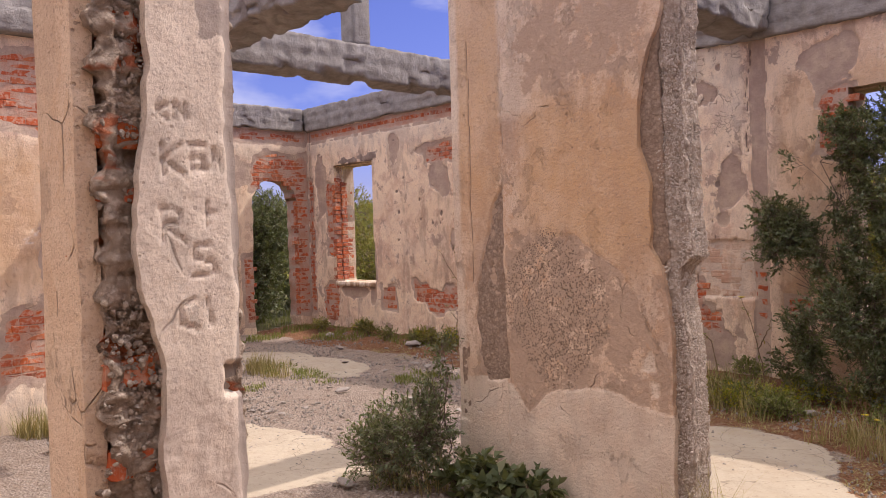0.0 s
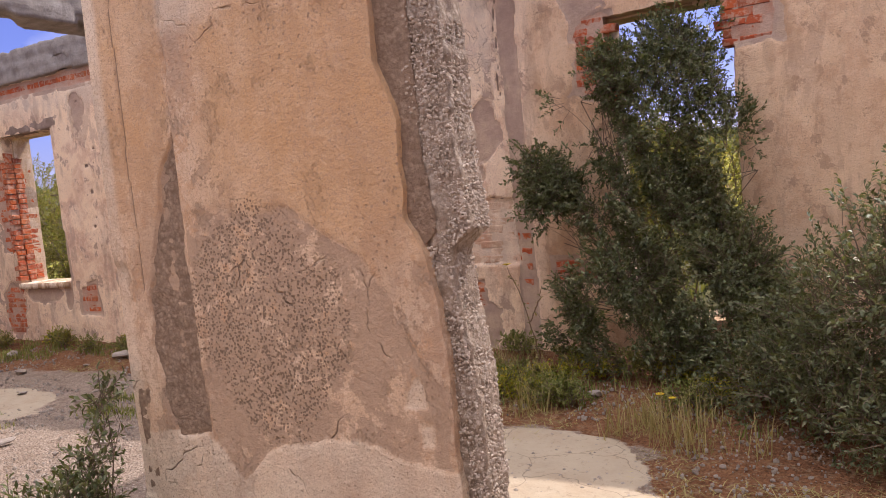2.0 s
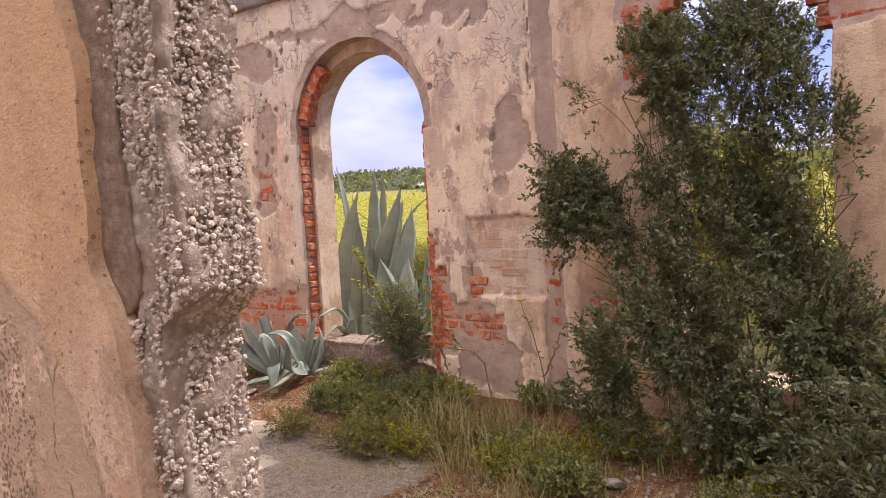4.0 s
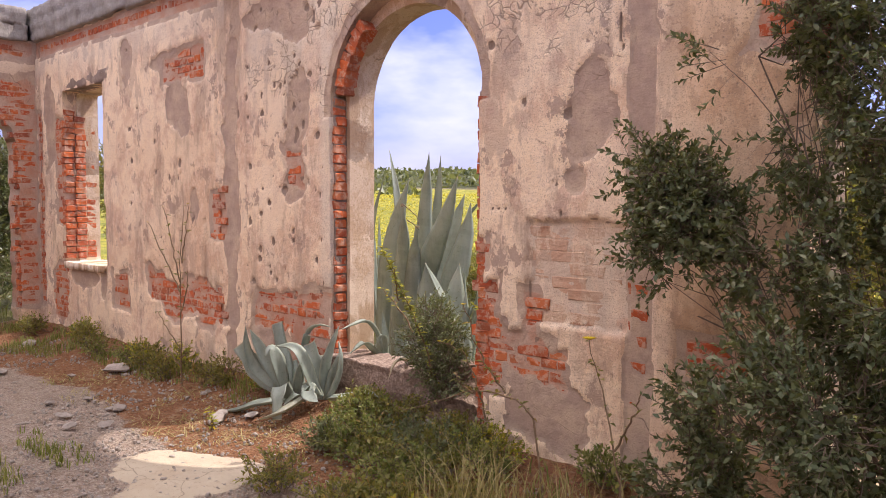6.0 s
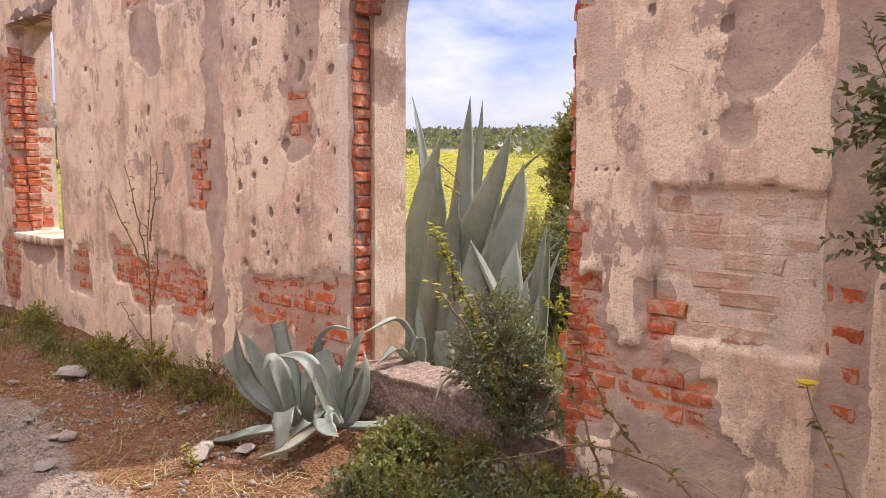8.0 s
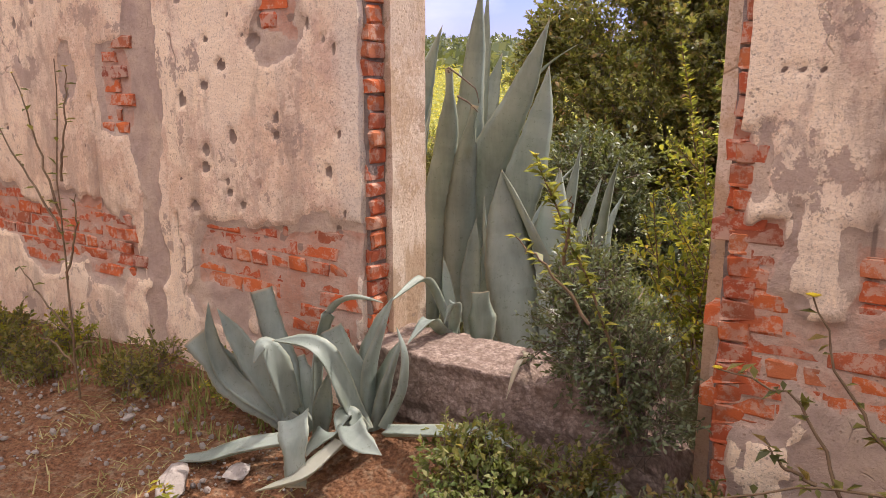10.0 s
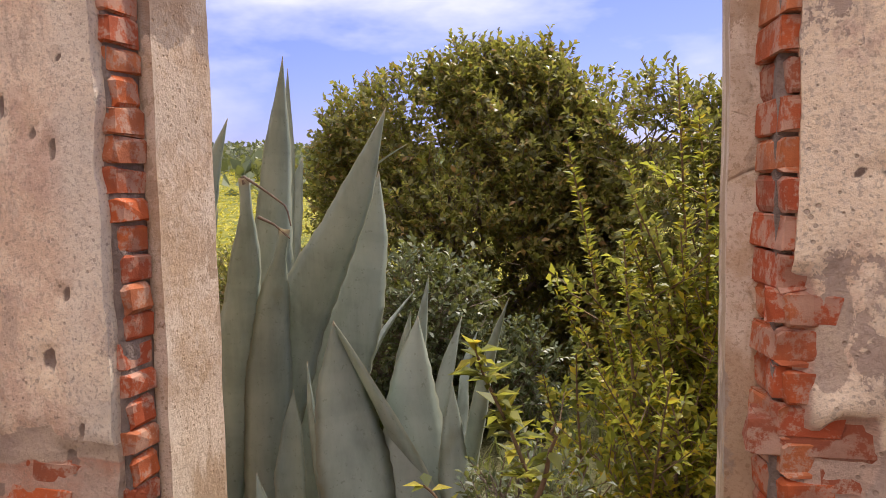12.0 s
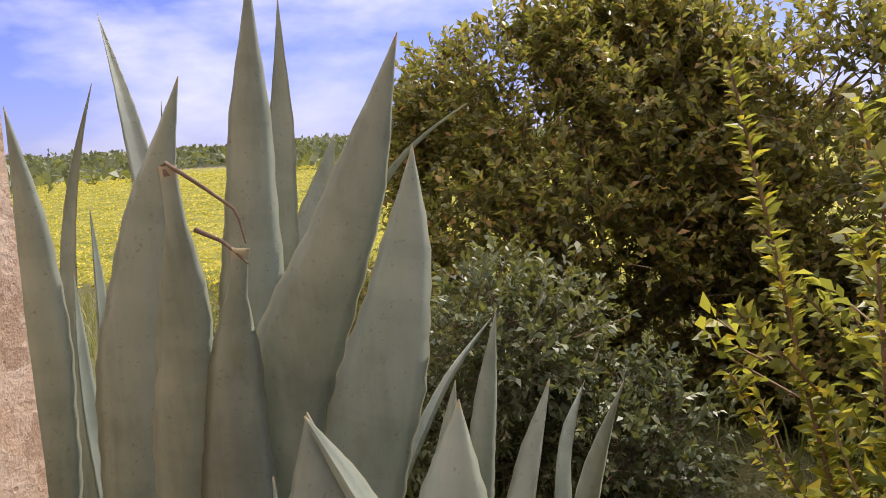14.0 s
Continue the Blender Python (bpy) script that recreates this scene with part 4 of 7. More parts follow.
def pier_relief(u, v):
    left_edge = np.interp(v, [0.6, 0.8, 1.17, 1.42, 1.62, 1.78], [-3.12, -3.19, -3.22, -3.13, -3.08, -2.98])
    right_edge = np.interp(v, [0.6, 0.82, 1.17, 1.4, 1.78], [-2.955, -2.962, -2.992, -2.99, -2.975])
    strip = np.minimum(np.minimum(u - left_edge, right_edge - u), v - 0.66) + 0.02 * fbm(u * 9, v * 9, 141)
    s = smooth(-0.006, 0.006, strip)
    pale_edge = np.interp(u, [-3.4, -3.0, -2.90, -2.82, -2.70, -2.57, -2.28, -2.12, -1.96], [0.64, 0.68, 0.62, 0.51, 0.61, 0.67, 0.69, 0.64, 0.62]) + 0.025 * fbm(u * 9, v * 9, 143) - v
    low = smooth(-0.004, 0.004, pale_edge)
    east = np.interp(v, [0.6, 0.9, 1.1, 1.3, 1.47], [-1.93, -1.98, -2.08, -2.24, -2.46])
    mid = np.minimum(np.minimum(east - u, 1.47 - v), u + 2.95) + 0.05 * fbm(u * 5, v * 5, 144)
    grey = smooth(-0.015, 0.015, mid) * (1 - low)
    pick = smooth(-0.05, 0.25, blob(u, v, -2.62, 1.08, 0.36, 0.42, 0.3, 3, 145)) * (1 - low)
    pits = smooth(0.18, 0.42, fbm(u * 48, v * 48, 146, 3)) * smooth(0.2, 0.7, pick + 0.9 * fbm(u * 7, v * 7, 139))
    rise = smooth(-2.99, -2.96, u)
    crack = smooth(0.012, 0.004, np.abs(u + 2.985 + 0.01 * fbm(v * 5, v * 0, 147))) * (v > 0.68) * (v < 1.2)
    crack = np.maximum(crack, smooth(0.010, 0.004, np.abs(v - 1.165 + 0.02 * fbm(u * 8, u * 0, 148))) * (u < -2.98) * (u > -3.2))
    left = smooth(0.006, 0.002, np.abs(u + 3.24 + 0.02 * fbm(v * 3, v * 0, 149))) * (v > 1.2) * (v < 2.6)
    chip = np.maximum(smooth(-0.008, 0.008, np.maximum(slab(u, v, -2.085, -2.045, 0.83, 0.92, 0.03, 11, 150), slab(u, v, -2.06, -2.015, 0.69, 0.76, 0.03, 11, 151))), 0.0)
    low2 = smooth(-0.01, 0.01, slab(u, v, -3.4, -3.3, 0.4, 1.3, 0.05, 5, 152))
    d = 0.006 * fbm(u * 1.7, v * 1.7, 153) + 0.002 * fbm(u * 10, v * 10, 154)
    d = d + 0.018 * (1 - rise) + 0.014 * s + 0.006 * grey + 0.003 * pits + 0.04 * crack + 0.012 * left + 0.006 * chip + 0.008 * low2
    och = smooth(-0.1, 0.5, blob(u, v, -2.35, 1.72, 0.62, 0.60, 0.5, 2.2, 155)) * (1 - grey * 0.8)
    och = np.maximum(och, 0.75 * smooth(-3.34, -3.30, u) * smooth(-2.98, -3.02, u) * smooth(1.3, 1.7, v + 0.2 * fbm(u * 4, v * 3, 156)))
    pale = np.clip(low * 0.7 + 0.9 * chip + 0.6 * smooth(-3.3, -3.34, u) + 0.5 * smooth(2.05, 2.2, v + 0.1 * fbm(u * 4, v * 4, 157)) * smooth(-2.5, -2.85, u), 0, 1)
    topgrey = 0.55 * smooth(-0.2, 0.4, blob(u, v, -2.5, 2.45, 0.55, 0.34, 0.4, 3, 158))
    e = np.clip(np.maximum(s * 0.75, np.maximum(grey * 0.56, topgrey)) + 0.15 * pits, 0, 1) * (1 - chip)
    return d, {"expose": e, "mortar": np.zeros_like(u), "pale": pale, "ochre": np.clip(och, 0, 1) * (1 - low * 0.6), "hole": np.maximum(crack, left), "stipple": pick}


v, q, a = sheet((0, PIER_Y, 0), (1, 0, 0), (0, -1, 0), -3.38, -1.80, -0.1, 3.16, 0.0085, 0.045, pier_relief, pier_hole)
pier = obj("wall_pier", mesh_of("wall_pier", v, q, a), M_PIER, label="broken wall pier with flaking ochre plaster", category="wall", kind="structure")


def pier_shape(co):
    x, y, z = co.T
    out = np.interp(z, [0, 0.5, 0.9, 1.1, 1.30, 1.36, 1.6, 2.0, 2.3, 3.2], [0.0, 0.0, -0.01, -0.04, -0.055, 0.02, -0.01, -0.015, -0.03, 0.03])
    t = smooth(-2.3, -1.9, x)
    x = x + out * t
    return np.stack([x, y, z], 1)


v, q = block((-3.35, PIER_Y + 0.030, -0.1), (-1.965, 3.37, 3.14), 0.013, 0.010, 24, 21, pier_shape)
obj("wall_core", mesh_of("wall_core", v, q), M_BROWN, pier, "brown mortar core under the fallen plaster")
v, q = block((-2.02, PIER_Y + 0.040, -0.1), (-1.862, 3.385, 3.14), 0.012, 0.018, 24, 28, pier_shape)
obj("wall_core", mesh_of("wall_core", v, q), M_RUBBLE, pier, "broken pebbly concrete core")


# ---- setting: the scratched pillar ----
def letters():
    """Strokes of K E N, R + S and C I, cut into the plaster (u runs along the wall, v up)."""
    s = []
    def stroke(u, v, w, h, *pts):
        for (a, b), (c, d) in zip(pts, pts[1:]):
            s.append((u + a * w, v + b * h, u + c * w, v + d * h))
    def K(u, v, w, h):
        stroke(u, v, w, h, (0, 1), (0.05, 0))
        stroke(u, v, w, h, (0.8, 0.95), (0.05, 0.5), (0.95, 0.0))
    def E_(u, v, w, h):
        stroke(u, v, w, h, (0.9, 0.95), (0, 1), (0.05, 0), (0.95, 0.05))
        stroke(u, v, w, h, (0.05, 0.5), (0.7, 0.5), (0.75, 0.2))
    def N_(u, v, w, h):
        stroke(u, v, w, h, (0, 0), (0, 1), (0.8, 0), (0.8, 1))
    def R_(u, v, w, h):
        stroke(u, v, w, h, (0, 1), (0.05, 0))
        stroke(u, v, w, h, (0, 0.95), (0.7, 0.85), (0.65, 0.55), (0.05, 0.5), (0.95, -0.05))
    K(0.655, 1.745, 0.03, 0.035); N_(0.695, 1.748, 0.03, 0.035)
    K(0.665, 1.635, 0.048, 0.065); E_(0.725, 1.645, 0.04, 0.055); N_(0.775, 1.645, 0.025, 0.05)
    R_(0.660, 1.50, 0.055, 0.07)
    stroke(0.735, 1.53, 0.045, 0.05, (0.5, 1), (0.5, 0)); stroke(0.735, 1.53, 0.045, 0.05, (0, 0.5), (1, 0.5))
    stroke(0.715, 1.415, 0.06, 0.075, (0.8, 0.95), (0.25, 0.95), (0.2, 0.65), (0.9, 0.45), (1.0, 0.2), (0.1, 0.1))
    stroke(0.690, 1.315, 0.05, 0.065, (0.8, 1), (0.1, 0.75), (0.1, 0.2), (0.8, 0.0)); stroke(0.75, 1.32, 0.02, 0.06, (0, 1), (0.6, 0))
    return s


def pillar_hole(u, v):
    left = np.interp(v, [0.0, 0.7, 1.0, 1.25, 1.4, 1.55, 1.75, 1.95, 3.2], [0.66, 0.66, 0.645, 0.66, 0.615, 0.61, 0.635, 0.645, 0.63])
    return np.minimum(u - left, 0.835 - u) + 0.010 * fbm(u * 14, v * 14, 160)


def pillar_relief(u, v):
    words = np.full_like(u, 9.0)
    for s in letters():
        words = np.minimum(words, segment(u, v, *s))
    cut = smooth(0.0048, 0.0015, words + 0.0015 * vnoise(u * 90, v * 90, 161))
    edge = smooth(0.80, 0.83, u + 0.02 * fbm(u * 8, v * 8, 162))
    e = np.maximum(edge, smooth(0.2, 0.5, fbm(u * 5, v * 5, 163)) * 0.6)
    low = smooth(1.25, 1.1, v)
    d = 0.006 * fbm(u * 5, v * 5, 164) + 0.0014 * fbm(u * 20, v * 20, 165) + 0.003 * low * fbm(u * 45, v * 45, 166, 2) + 0.016 * edge + 0.007 * cut
    hole = smooth(0, 0.012, slab(u, v, 0.79, 0.85, 1.17, 1.23, 0.02, 16, 167))
    d = d + 0.03 * hole
    z = np.zeros_like(u)
    return d, {"expose": np.clip(e, 0, 1), "mortar": z, "pale": 0.35 * (1 - low) + z, "ochre": z, "hole": cut * 0.5 + hole * 0.8}


v, q, a = sheet((-1.55, 0, 0), (0, 1, 0), (1, 0, 0), 0.55, 0.86, -0.1, 3.0, 0.006, 0.03, pillar_relief, pillar_hole, cellv=0.007)
pillar = obj("wall_pillar", mesh_of("wall_pillar", v, q, a), M_GRAFFITI, label="broken pillar with letters scratched in grey plaster", category="wall", kind="structure")


def pillar_bite(z):
    """Ragged lumps of mortar stand out at every brick joint."""
    k = z + 0.06 * fbm(z * 5, z * 0 + 1, 157)
    return np.interp(k % 0.115, [0, 0.020, 0.038, 0.085, 0.10, 0.115], [-0.014, -0.010, 0.016, 0.018, -0.002, -0.014]) * (0.25 + 1.6 * np.abs(fbm(z * 4, z * 0 + 7, 156)))


def pillar_shape(co):
    x, y, z = co.T
    y = y + pillar_bite(z) * smooth(0.66, 0.56, y) + 0.035 * np.maximum(fbm(z * 5 + x * 8, x * 7, 159), -0.1) * smooth(0.66, 0.56, y)
    x = x - 0.03 * smooth(-1.66, -1.59, x) * smooth(0.0, 0.5, fbm(z * 9, y * 9, 158)) * smooth(0.70, 0.62, y)
    return np.stack([x, y, z], 1)


v, q = block((-1.83, 0.545, -0.1), (-1.580, 0.84, 3.0), 0.0075, 0.026, 42, 22, pillar_shape)
obj("wall_core", mesh_of("wall_core", v, q), M_MORTAR, pillar, "broken mortar and brick core")
v, q, a = sheet((0, 0.515, 0), (1, 0, 0), (0, -1, 0), -1.84, -1.58, -0.1, 3.0, 0.015, 0.04, plain_relief, lambda u, v: -1.605 - u + 0.02 * fbm(u * 8, v * 8, 168))
obj("wall_face", mesh_of("wall_face", v, q, a), M_PIER, pillar, "dull ochre plaster face")


# mortar beds behind the brick jambs of the arch
for lo, hi, seed in (((-5.66, 7.035, 0.0), (-5.588, 7.139, 2.14), 23), ((-4.312, 7.03, 0.0), (-4.26, 7.20, 2.05), 24)):
    v, q = block(lo, hi, 0.02, 0.005, 16, seed)
    obj("mortar_bed", mesh_of("mortar_bed", v, q), M_SILL, wall_north, "rough mortar between the jamb bricks")


# ---- arch threshold and window sills ----
def sill_shape(co):
    x, y, z = co.T
    drop = 0.03 * np.exp(-((x + 4.90) / 0.03) ** 2) * smooth(0.2, 0.4, z) - 0.06 * smooth(-4.9, -4.6, x) * smooth(0.2, 0.4, z)
    return np.stack([x + 0.06 * smooth(-4.7, -4.5, x) * np.sin(z * 14), y, z - drop], 1)


v, q = block((-5.60, 6.965, -0.1), (-4.46, 7.26, 0.41), 0.011, 0.022, 24, 25, sill_shape)
obj("threshold", mesh_of("threshold", v, q), M_THRESHOLD, None, "low broken cement threshold wall in the arch", "threshold", kind="structure")
v, q = block((-10.0, 6.97, 0.735), (-9.07, 7.38, 0.80), 0.03, 0.006, 8, 26)
obj("window_sill", mesh_of("window_sill", v, q), M_REVEAL, None, "pale cement sill below the open window", "sill", kind="structure")
v, q = block((-10.2, 7.0, 2.58), (-8.95, 7.34, 2.70), 0.03, 0.008, 8, 27)
obj("lintel", mesh_of("lintel", v, q), M_SILL, None, "stained cement lintel over the open window", "lintel", kind="structure")


# ---- ground: one sheet to the horizon ----
def spread(c0, c1, step, far):
    """Grid lines: even between c0 and c1, then widening out to far."""
    mid = list(np.arange(c0, c1, step))
    hi, lo, s = [c1], [c0 - step], step
    while hi[-1] < far:
        s *= 1.16
        hi.append(hi[-1] + s)
        lo.append(lo[-1] - s)
    return np.array(lo[::-1] + mid + hi)


def ground_height(x, y):
    r = np.hypot(np.maximum(np.maximum(-11.2 - x, x - 2.0), 0), np.maximum(np.maximum(-3.5 - y, y - 7.4), 0))
    h = GROUND + 0.012 * fbm(x * 0.9, y * 0.9, 170) + 0.006 * fbm(x * 4, y * 4, 171)
    wall = smooth(6.1, 6.9, y) * smooth(7.6, 7.3, y)
    h = h + wall * (0.06 + 0.03 * fbm(x * 2, y * 2, 172))
    h = h + 0.10 * np.exp(-((x + 5.1) / 0.7) ** 2 - ((y - 6.85) / 0.22) ** 2)
    h = h + 0.15 * smooth(7.2, 8.0, y) * smooth(0, 1.5, r + 0.5)
    h = h + 1.45 * smooth(3, 42, r) + 5.3 * smooth(45, 190, r) + smooth(6, 30, r) * 0.35 * fbm(x * 0.06, y * 0.06, 173)
    h = h + 2.5 * np.exp(-((x + 62) / 42) ** 2 - ((y - 140) / 55) ** 2)
    h = h + smooth(60, 150, r) * 4.0 * fbm(x * 0.012 + 2, y * 0.012, 174)
    return h


gx, gy = spread(-11.0, 2.0, 0.05, 1800), spread(-3.0, 10.0, 0.05, 1800)
GX, GY = np.meshgrid(gx, gy, indexing="ij")
GZ = ground_height(GX, GY)
cem = np.maximum.reduce([blob(GX, GY, -5.0, 2.5, 1.15, 0.72, 0.35, 1.6, 180), blob(GX, GY, -2.40, 4.65, 0.62, 0.60, 0.3, 2, 181),
                         blob(GX, GY, -7.9, 4.9, 1.3, 0.45, 0.4, 1.5, 182), blob(GX, GY, -5.1, 5.7, 0.50, 0.30, 0.6, 3, 183),
                         blob(GX, GY, -4.6, 5.35, 0.42, 0.22, 0.6, 3, 184), blob(GX, GY, -2.0, 4.0, 0.7, 0.6, 0.3, 2, 186)])
soil = np.maximum(smooth(5.75, 6.15, GY + 0.35 * fbm(GX * 1.2, GY * 1.2, 187)), smooth(-2.0, -1.6, GX + 0.3 * fbm(GX * 2, GY * 2, 185)) * smooth(3.4, 4.0, GY))
soil = np.maximum(soil, smooth(-3.6, -3.2, GX) * smooth(5.0, 5.35, GY + 0.3 * fbm(GX * 1.5, GY * 1.5, 179)))
inside = smooth(X_WEST - 0.5, X_WEST, GX) * smooth(X_EAST + 0.5, X_EAST, GX) * smooth(7.6, 7.3, GY) * smooth(-3.6, -3.2, GY)
GR = np.hypot(np.maximum(np.maximum(-11.2 - GX, GX - 2.0), 0), np.maximum(np.maximum(-3.5 - GY, GY - 7.4), 0))
cement_a = smooth(-0.05, 0.05, cem) * inside
soil_a = np.clip(soil * inside * (1 - cement_a * 0.9), 0, 1)
GZ = GZ - 0.014 * (1 - cement_a) * inside + 0.018 * (1 - cement_a) * inside * fbm(GX * 9, GY * 9, 188, 2)
ids = np.arange(GX.size).reshape(GX.shape)
gq = np.stack([ids[:-1, :-1], ids[1:, :-1], ids[1:, 1:], ids[:-1, 1:]], -1).reshape(-1, 4)
ground = obj("ground", mesh_of("ground", np.stack([GX, GY, GZ], -1).reshape(-1, 3), gq,
             {"cement": cement_a.ravel(), "soil": soil_a.ravel(), "turf": ((1 - inside) * smooth(9, 6, GR)).ravel(),
              "meadow": (smooth(5, 8, GR) * smooth(75, 60, GR + 25 * fbm(GX * 0.04, GY * 0.04, 189))).ravel(),
              "scrub": smooth(60, 75, GR + 25 * fbm(GX * 0.04, GY * 0.04, 189)).ravel()}, True),
             M_GROUND, label="cracked cement floor, gravel and red soil running out to meadow", category="ground", kind="structure")

# ---- plants ----


def unit(v):
    return v / (np.linalg.norm(v, axis=-1, keepdims=True) + 1e-9)


def leaves_mesh(roots, ways, ups, length, width, fold=0.25):
    """One folded diamond a leaf."""
    side = unit(np.cross(ways, ups))
    nrm = np.cross(side, ways)
    L, W = length[:, None], width[:, None]
    a = roots
    b = roots + ways * L * 0.48 + side * W * 0.5 + nrm * W * fold
    c = roots + ways * L - nrm * L * 0.10
    d = roots + ways * L * 0.48 - side * W * 0.5 + nrm * W * fold
    v = np.stack([a, b, c, d], 1).reshape(-1, 3)
    q = np.arange(len(v)).reshape(-1, 4)
    return v, q


def twig_leaves(at, way, twig, per, length, width, rng, spread=0.9, droop=0.0):
    """Leaves set alternately along short twigs."""
    n = len(at)
    t = np.tile(np.linspace(0.15, 1.0, per), n)
    P, D = np.repeat(at, per, 0), np.repeat(way, per, 0)
    T = np.repeat(twig, per)
    turn = unit(rng.normal(size=(n * per, 3)))
    out = unit(np.cross(D, turn))
    roots = P + D * (t * T)[:, None]
    ways = unit(D * (0.55 + 0.5 * t[:, None]) + out * spread + rng.normal(size=out.shape) * 0.15 + np.array([0, 0, -droop]))
    ups = unit(D + rng.normal(size=out.shape) * 0.5 + np.array([0, 0, 0.8]))
    size = length * rng.uniform(0.6, 1.25, n * per)
    return leaves_mesh(roots, ways, ups, size, size * width)


def ribbon(a, b, w, rng):
    """Thin flat sticks from a to b."""
    s = unit(np.cross(b - a, rng.normal(size=a.shape))) * w
    v = np.stack([a - s, a + s, b + s * 0.5, b - s * 0.5], 1).reshape(-1, 3)
    return v, np.arange(len(v)).reshape(-1, 4)


def shrub(name, base, lobes, twigs, leaf, mat, seed, label, per=9, twig=0.12, width=0.42, gap=-0.15, stems=6, thick=0.022, shell=0.45, group="", freq=2.4, up=0.4):
    """A shrub: bent stems up to its lobes and twigs of small leaves, with gaps between them. lobes: (x, y, z, rx, ry, rz)."""
    rng = np.random.default_rng(seed)
    thing = empty(name, base, label, "shrub", group)
    base = np.array(base, float)
    lob = np.array(lobes, float)
    vol = lob[:, 3] * lob[:, 4] + lob[:, 4] * lob[:, 5]
    pick = rng.choice(len(lob), twigs * 2, p=vol / vol.sum())
    dirs = unit(rng.normal(size=(twigs * 2, 3)))
    rad = rng.uniform(0, 1, twigs * 2) ** shell
    P = lob[pick, :3] + dirs * lob[pick, 3:] * rad[:, None]
    nse = fbm(P[:, 0] * freq + P[:, 2] * freq * 0.7, P[:, 1] * freq - P[:, 2] * freq * 0.6, seed, 3)
    ok = (nse > gap) & (P[:, 2] > base[2] + 0.03)
    P, D = P[ok][:twigs], dirs[ok][:twigs]
    D = unit(D * 0.9 + np.array([0, 0, up]) + rng.normal(size=D.shape) * 0.45)
    T = twig * rng.uniform(0.6, 1.4, len(P))
    v, q = twig_leaves(P, D, T, per, leaf, width, rng)
    me = mesh_of("crown", v - base, q)
    obj("crown", me, mat, thing)
    pieces = []
    sv, sq = ribbon(P - D * (T * 0.5)[:, None], P + D * T[:, None], 0.0016 + leaf * 0.02, rng)
    pieces.append((sv, sq))
    for i in range(stems):
        t = lob[i % len(lob)]
        end = t[:3] + rng.normal(size=3) * t[3:] * 0.25
        start = base + np.array([*rng.normal(size=2) * 0.07, -0.02])
        mid = (start + end) / 2 + rng.normal(size=3) * np.linalg.norm(end - start) * 0.10
        ts = np.linspace(0, 1, 8)[:, None]
        pts = (1 - ts) ** 2 * start + 2 * ts * (1 - ts) * mid + ts ** 2 * end
        pts = pts + rng.normal(size=pts.shape) * 0.012
        pieces.append(tube(pts, np.linspace(thick, thick * 0.3, 8), 5))
        near = P[np.argsort(np.linalg.norm(P - end, axis=1))[: 40: 5]]
        for e in near:
            k = pts[rng.integers(3, 8)]
            m2 = (k + e) / 2 + rng.normal(size=3) * 0.04
            pieces.append(tube(np.array([k, m2, e]), [thick * 0.35, thick * 0.25, thick * 0.12], 4))
    v, q = joined(pieces)
    obj("branchwork", mesh_of("branchwork", v - base, q), M_BARK, thing, "thin grey-brown branches")
    return thing


def shoots(name, base, tips, mat, seed, label, leaf=0.034, per_m=110, width=0.40, stem=0.004, group="", whorl=True):
    """An upright shrub of single leafy shoots from one base."""
    rng = np.random.default_rng(seed)
    thing = empty(name, base, label, "shrub", group)
    base = np.array(base, float)
    vs, sticks = [], []
    for tip in tips:
        tip = np.array(tip, float)
        start = base + np.array([*rng.normal(size=2) * 0.10, 0.0])
        mid = (start + tip) / 2 + rng.normal(size=3) * 0.05 + np.array([0, 0, 0.05])
        ts = np.linspace(0, 1, 9)[:, None]
        pts = (1 - ts) ** 2 * start + 2 * ts * (1 - ts) * mid + ts ** 2 * tip
        sticks.append(tube(pts, np.linspace(stem * 1.6, stem * 0.5, 9), 4))
        length = np.linalg.norm(tip - start)
        n = max(12, int(length * per_m))
        t = rng.uniform(0.22, 1.0, n) ** 0.85
        p = np.stack([np.interp(t, ts[:, 0], pts[:, k]) for k in range(3)], 1)
        way = unit(tip - mid)
        out = unit(np.cross(np.repeat(way[None], n, 0), unit(rng.normal(size=(n, 3)))))
        ways = unit(out + way * rng.uniform(0.3, 0.9, (n, 1)))
        size = leaf * rng.uniform(0.6, 1.25, n) * (1.1 - 0.35 * t)
        vs.append(leaves_mesh(p, ways, unit(np.repeat(way[None], n, 0) + rng.normal(size=(n, 3)) * 0.3), size, size * width))
        side = rng.uniform(0.35, 0.8, 3)
        for s in side:
            k = np.array([np.interp(s, ts[:, 0], pts[:, j]) for j in range(3)])
            d = unit(unit(rng.normal(size=3)) * np.array([1, 1, 0.2]) + np.array([0, 0, 0.6])) * 0.18
            sticks.append(tube(np.array([k, k + d * 0.6, k + d]), [stem * 0.6, stem * 0.5, stem * 0.3], 3))
            a, b = twig_leaves(np.array([k + d * 0.3]), np.array([unit(d)]), np.array([0.14]), 12, leaf, width, rng)
            vs.append((a, b))
    v, q = joined(vs)
    obj("foliage", mesh_of("foliage", v - base, q), mat, thing)
    v, q = joined(sticks)
    obj("branchwork", mesh_of("branchwork", v - base, q), M_STEM, thing, "thin reddish-brown stems")
    return thing


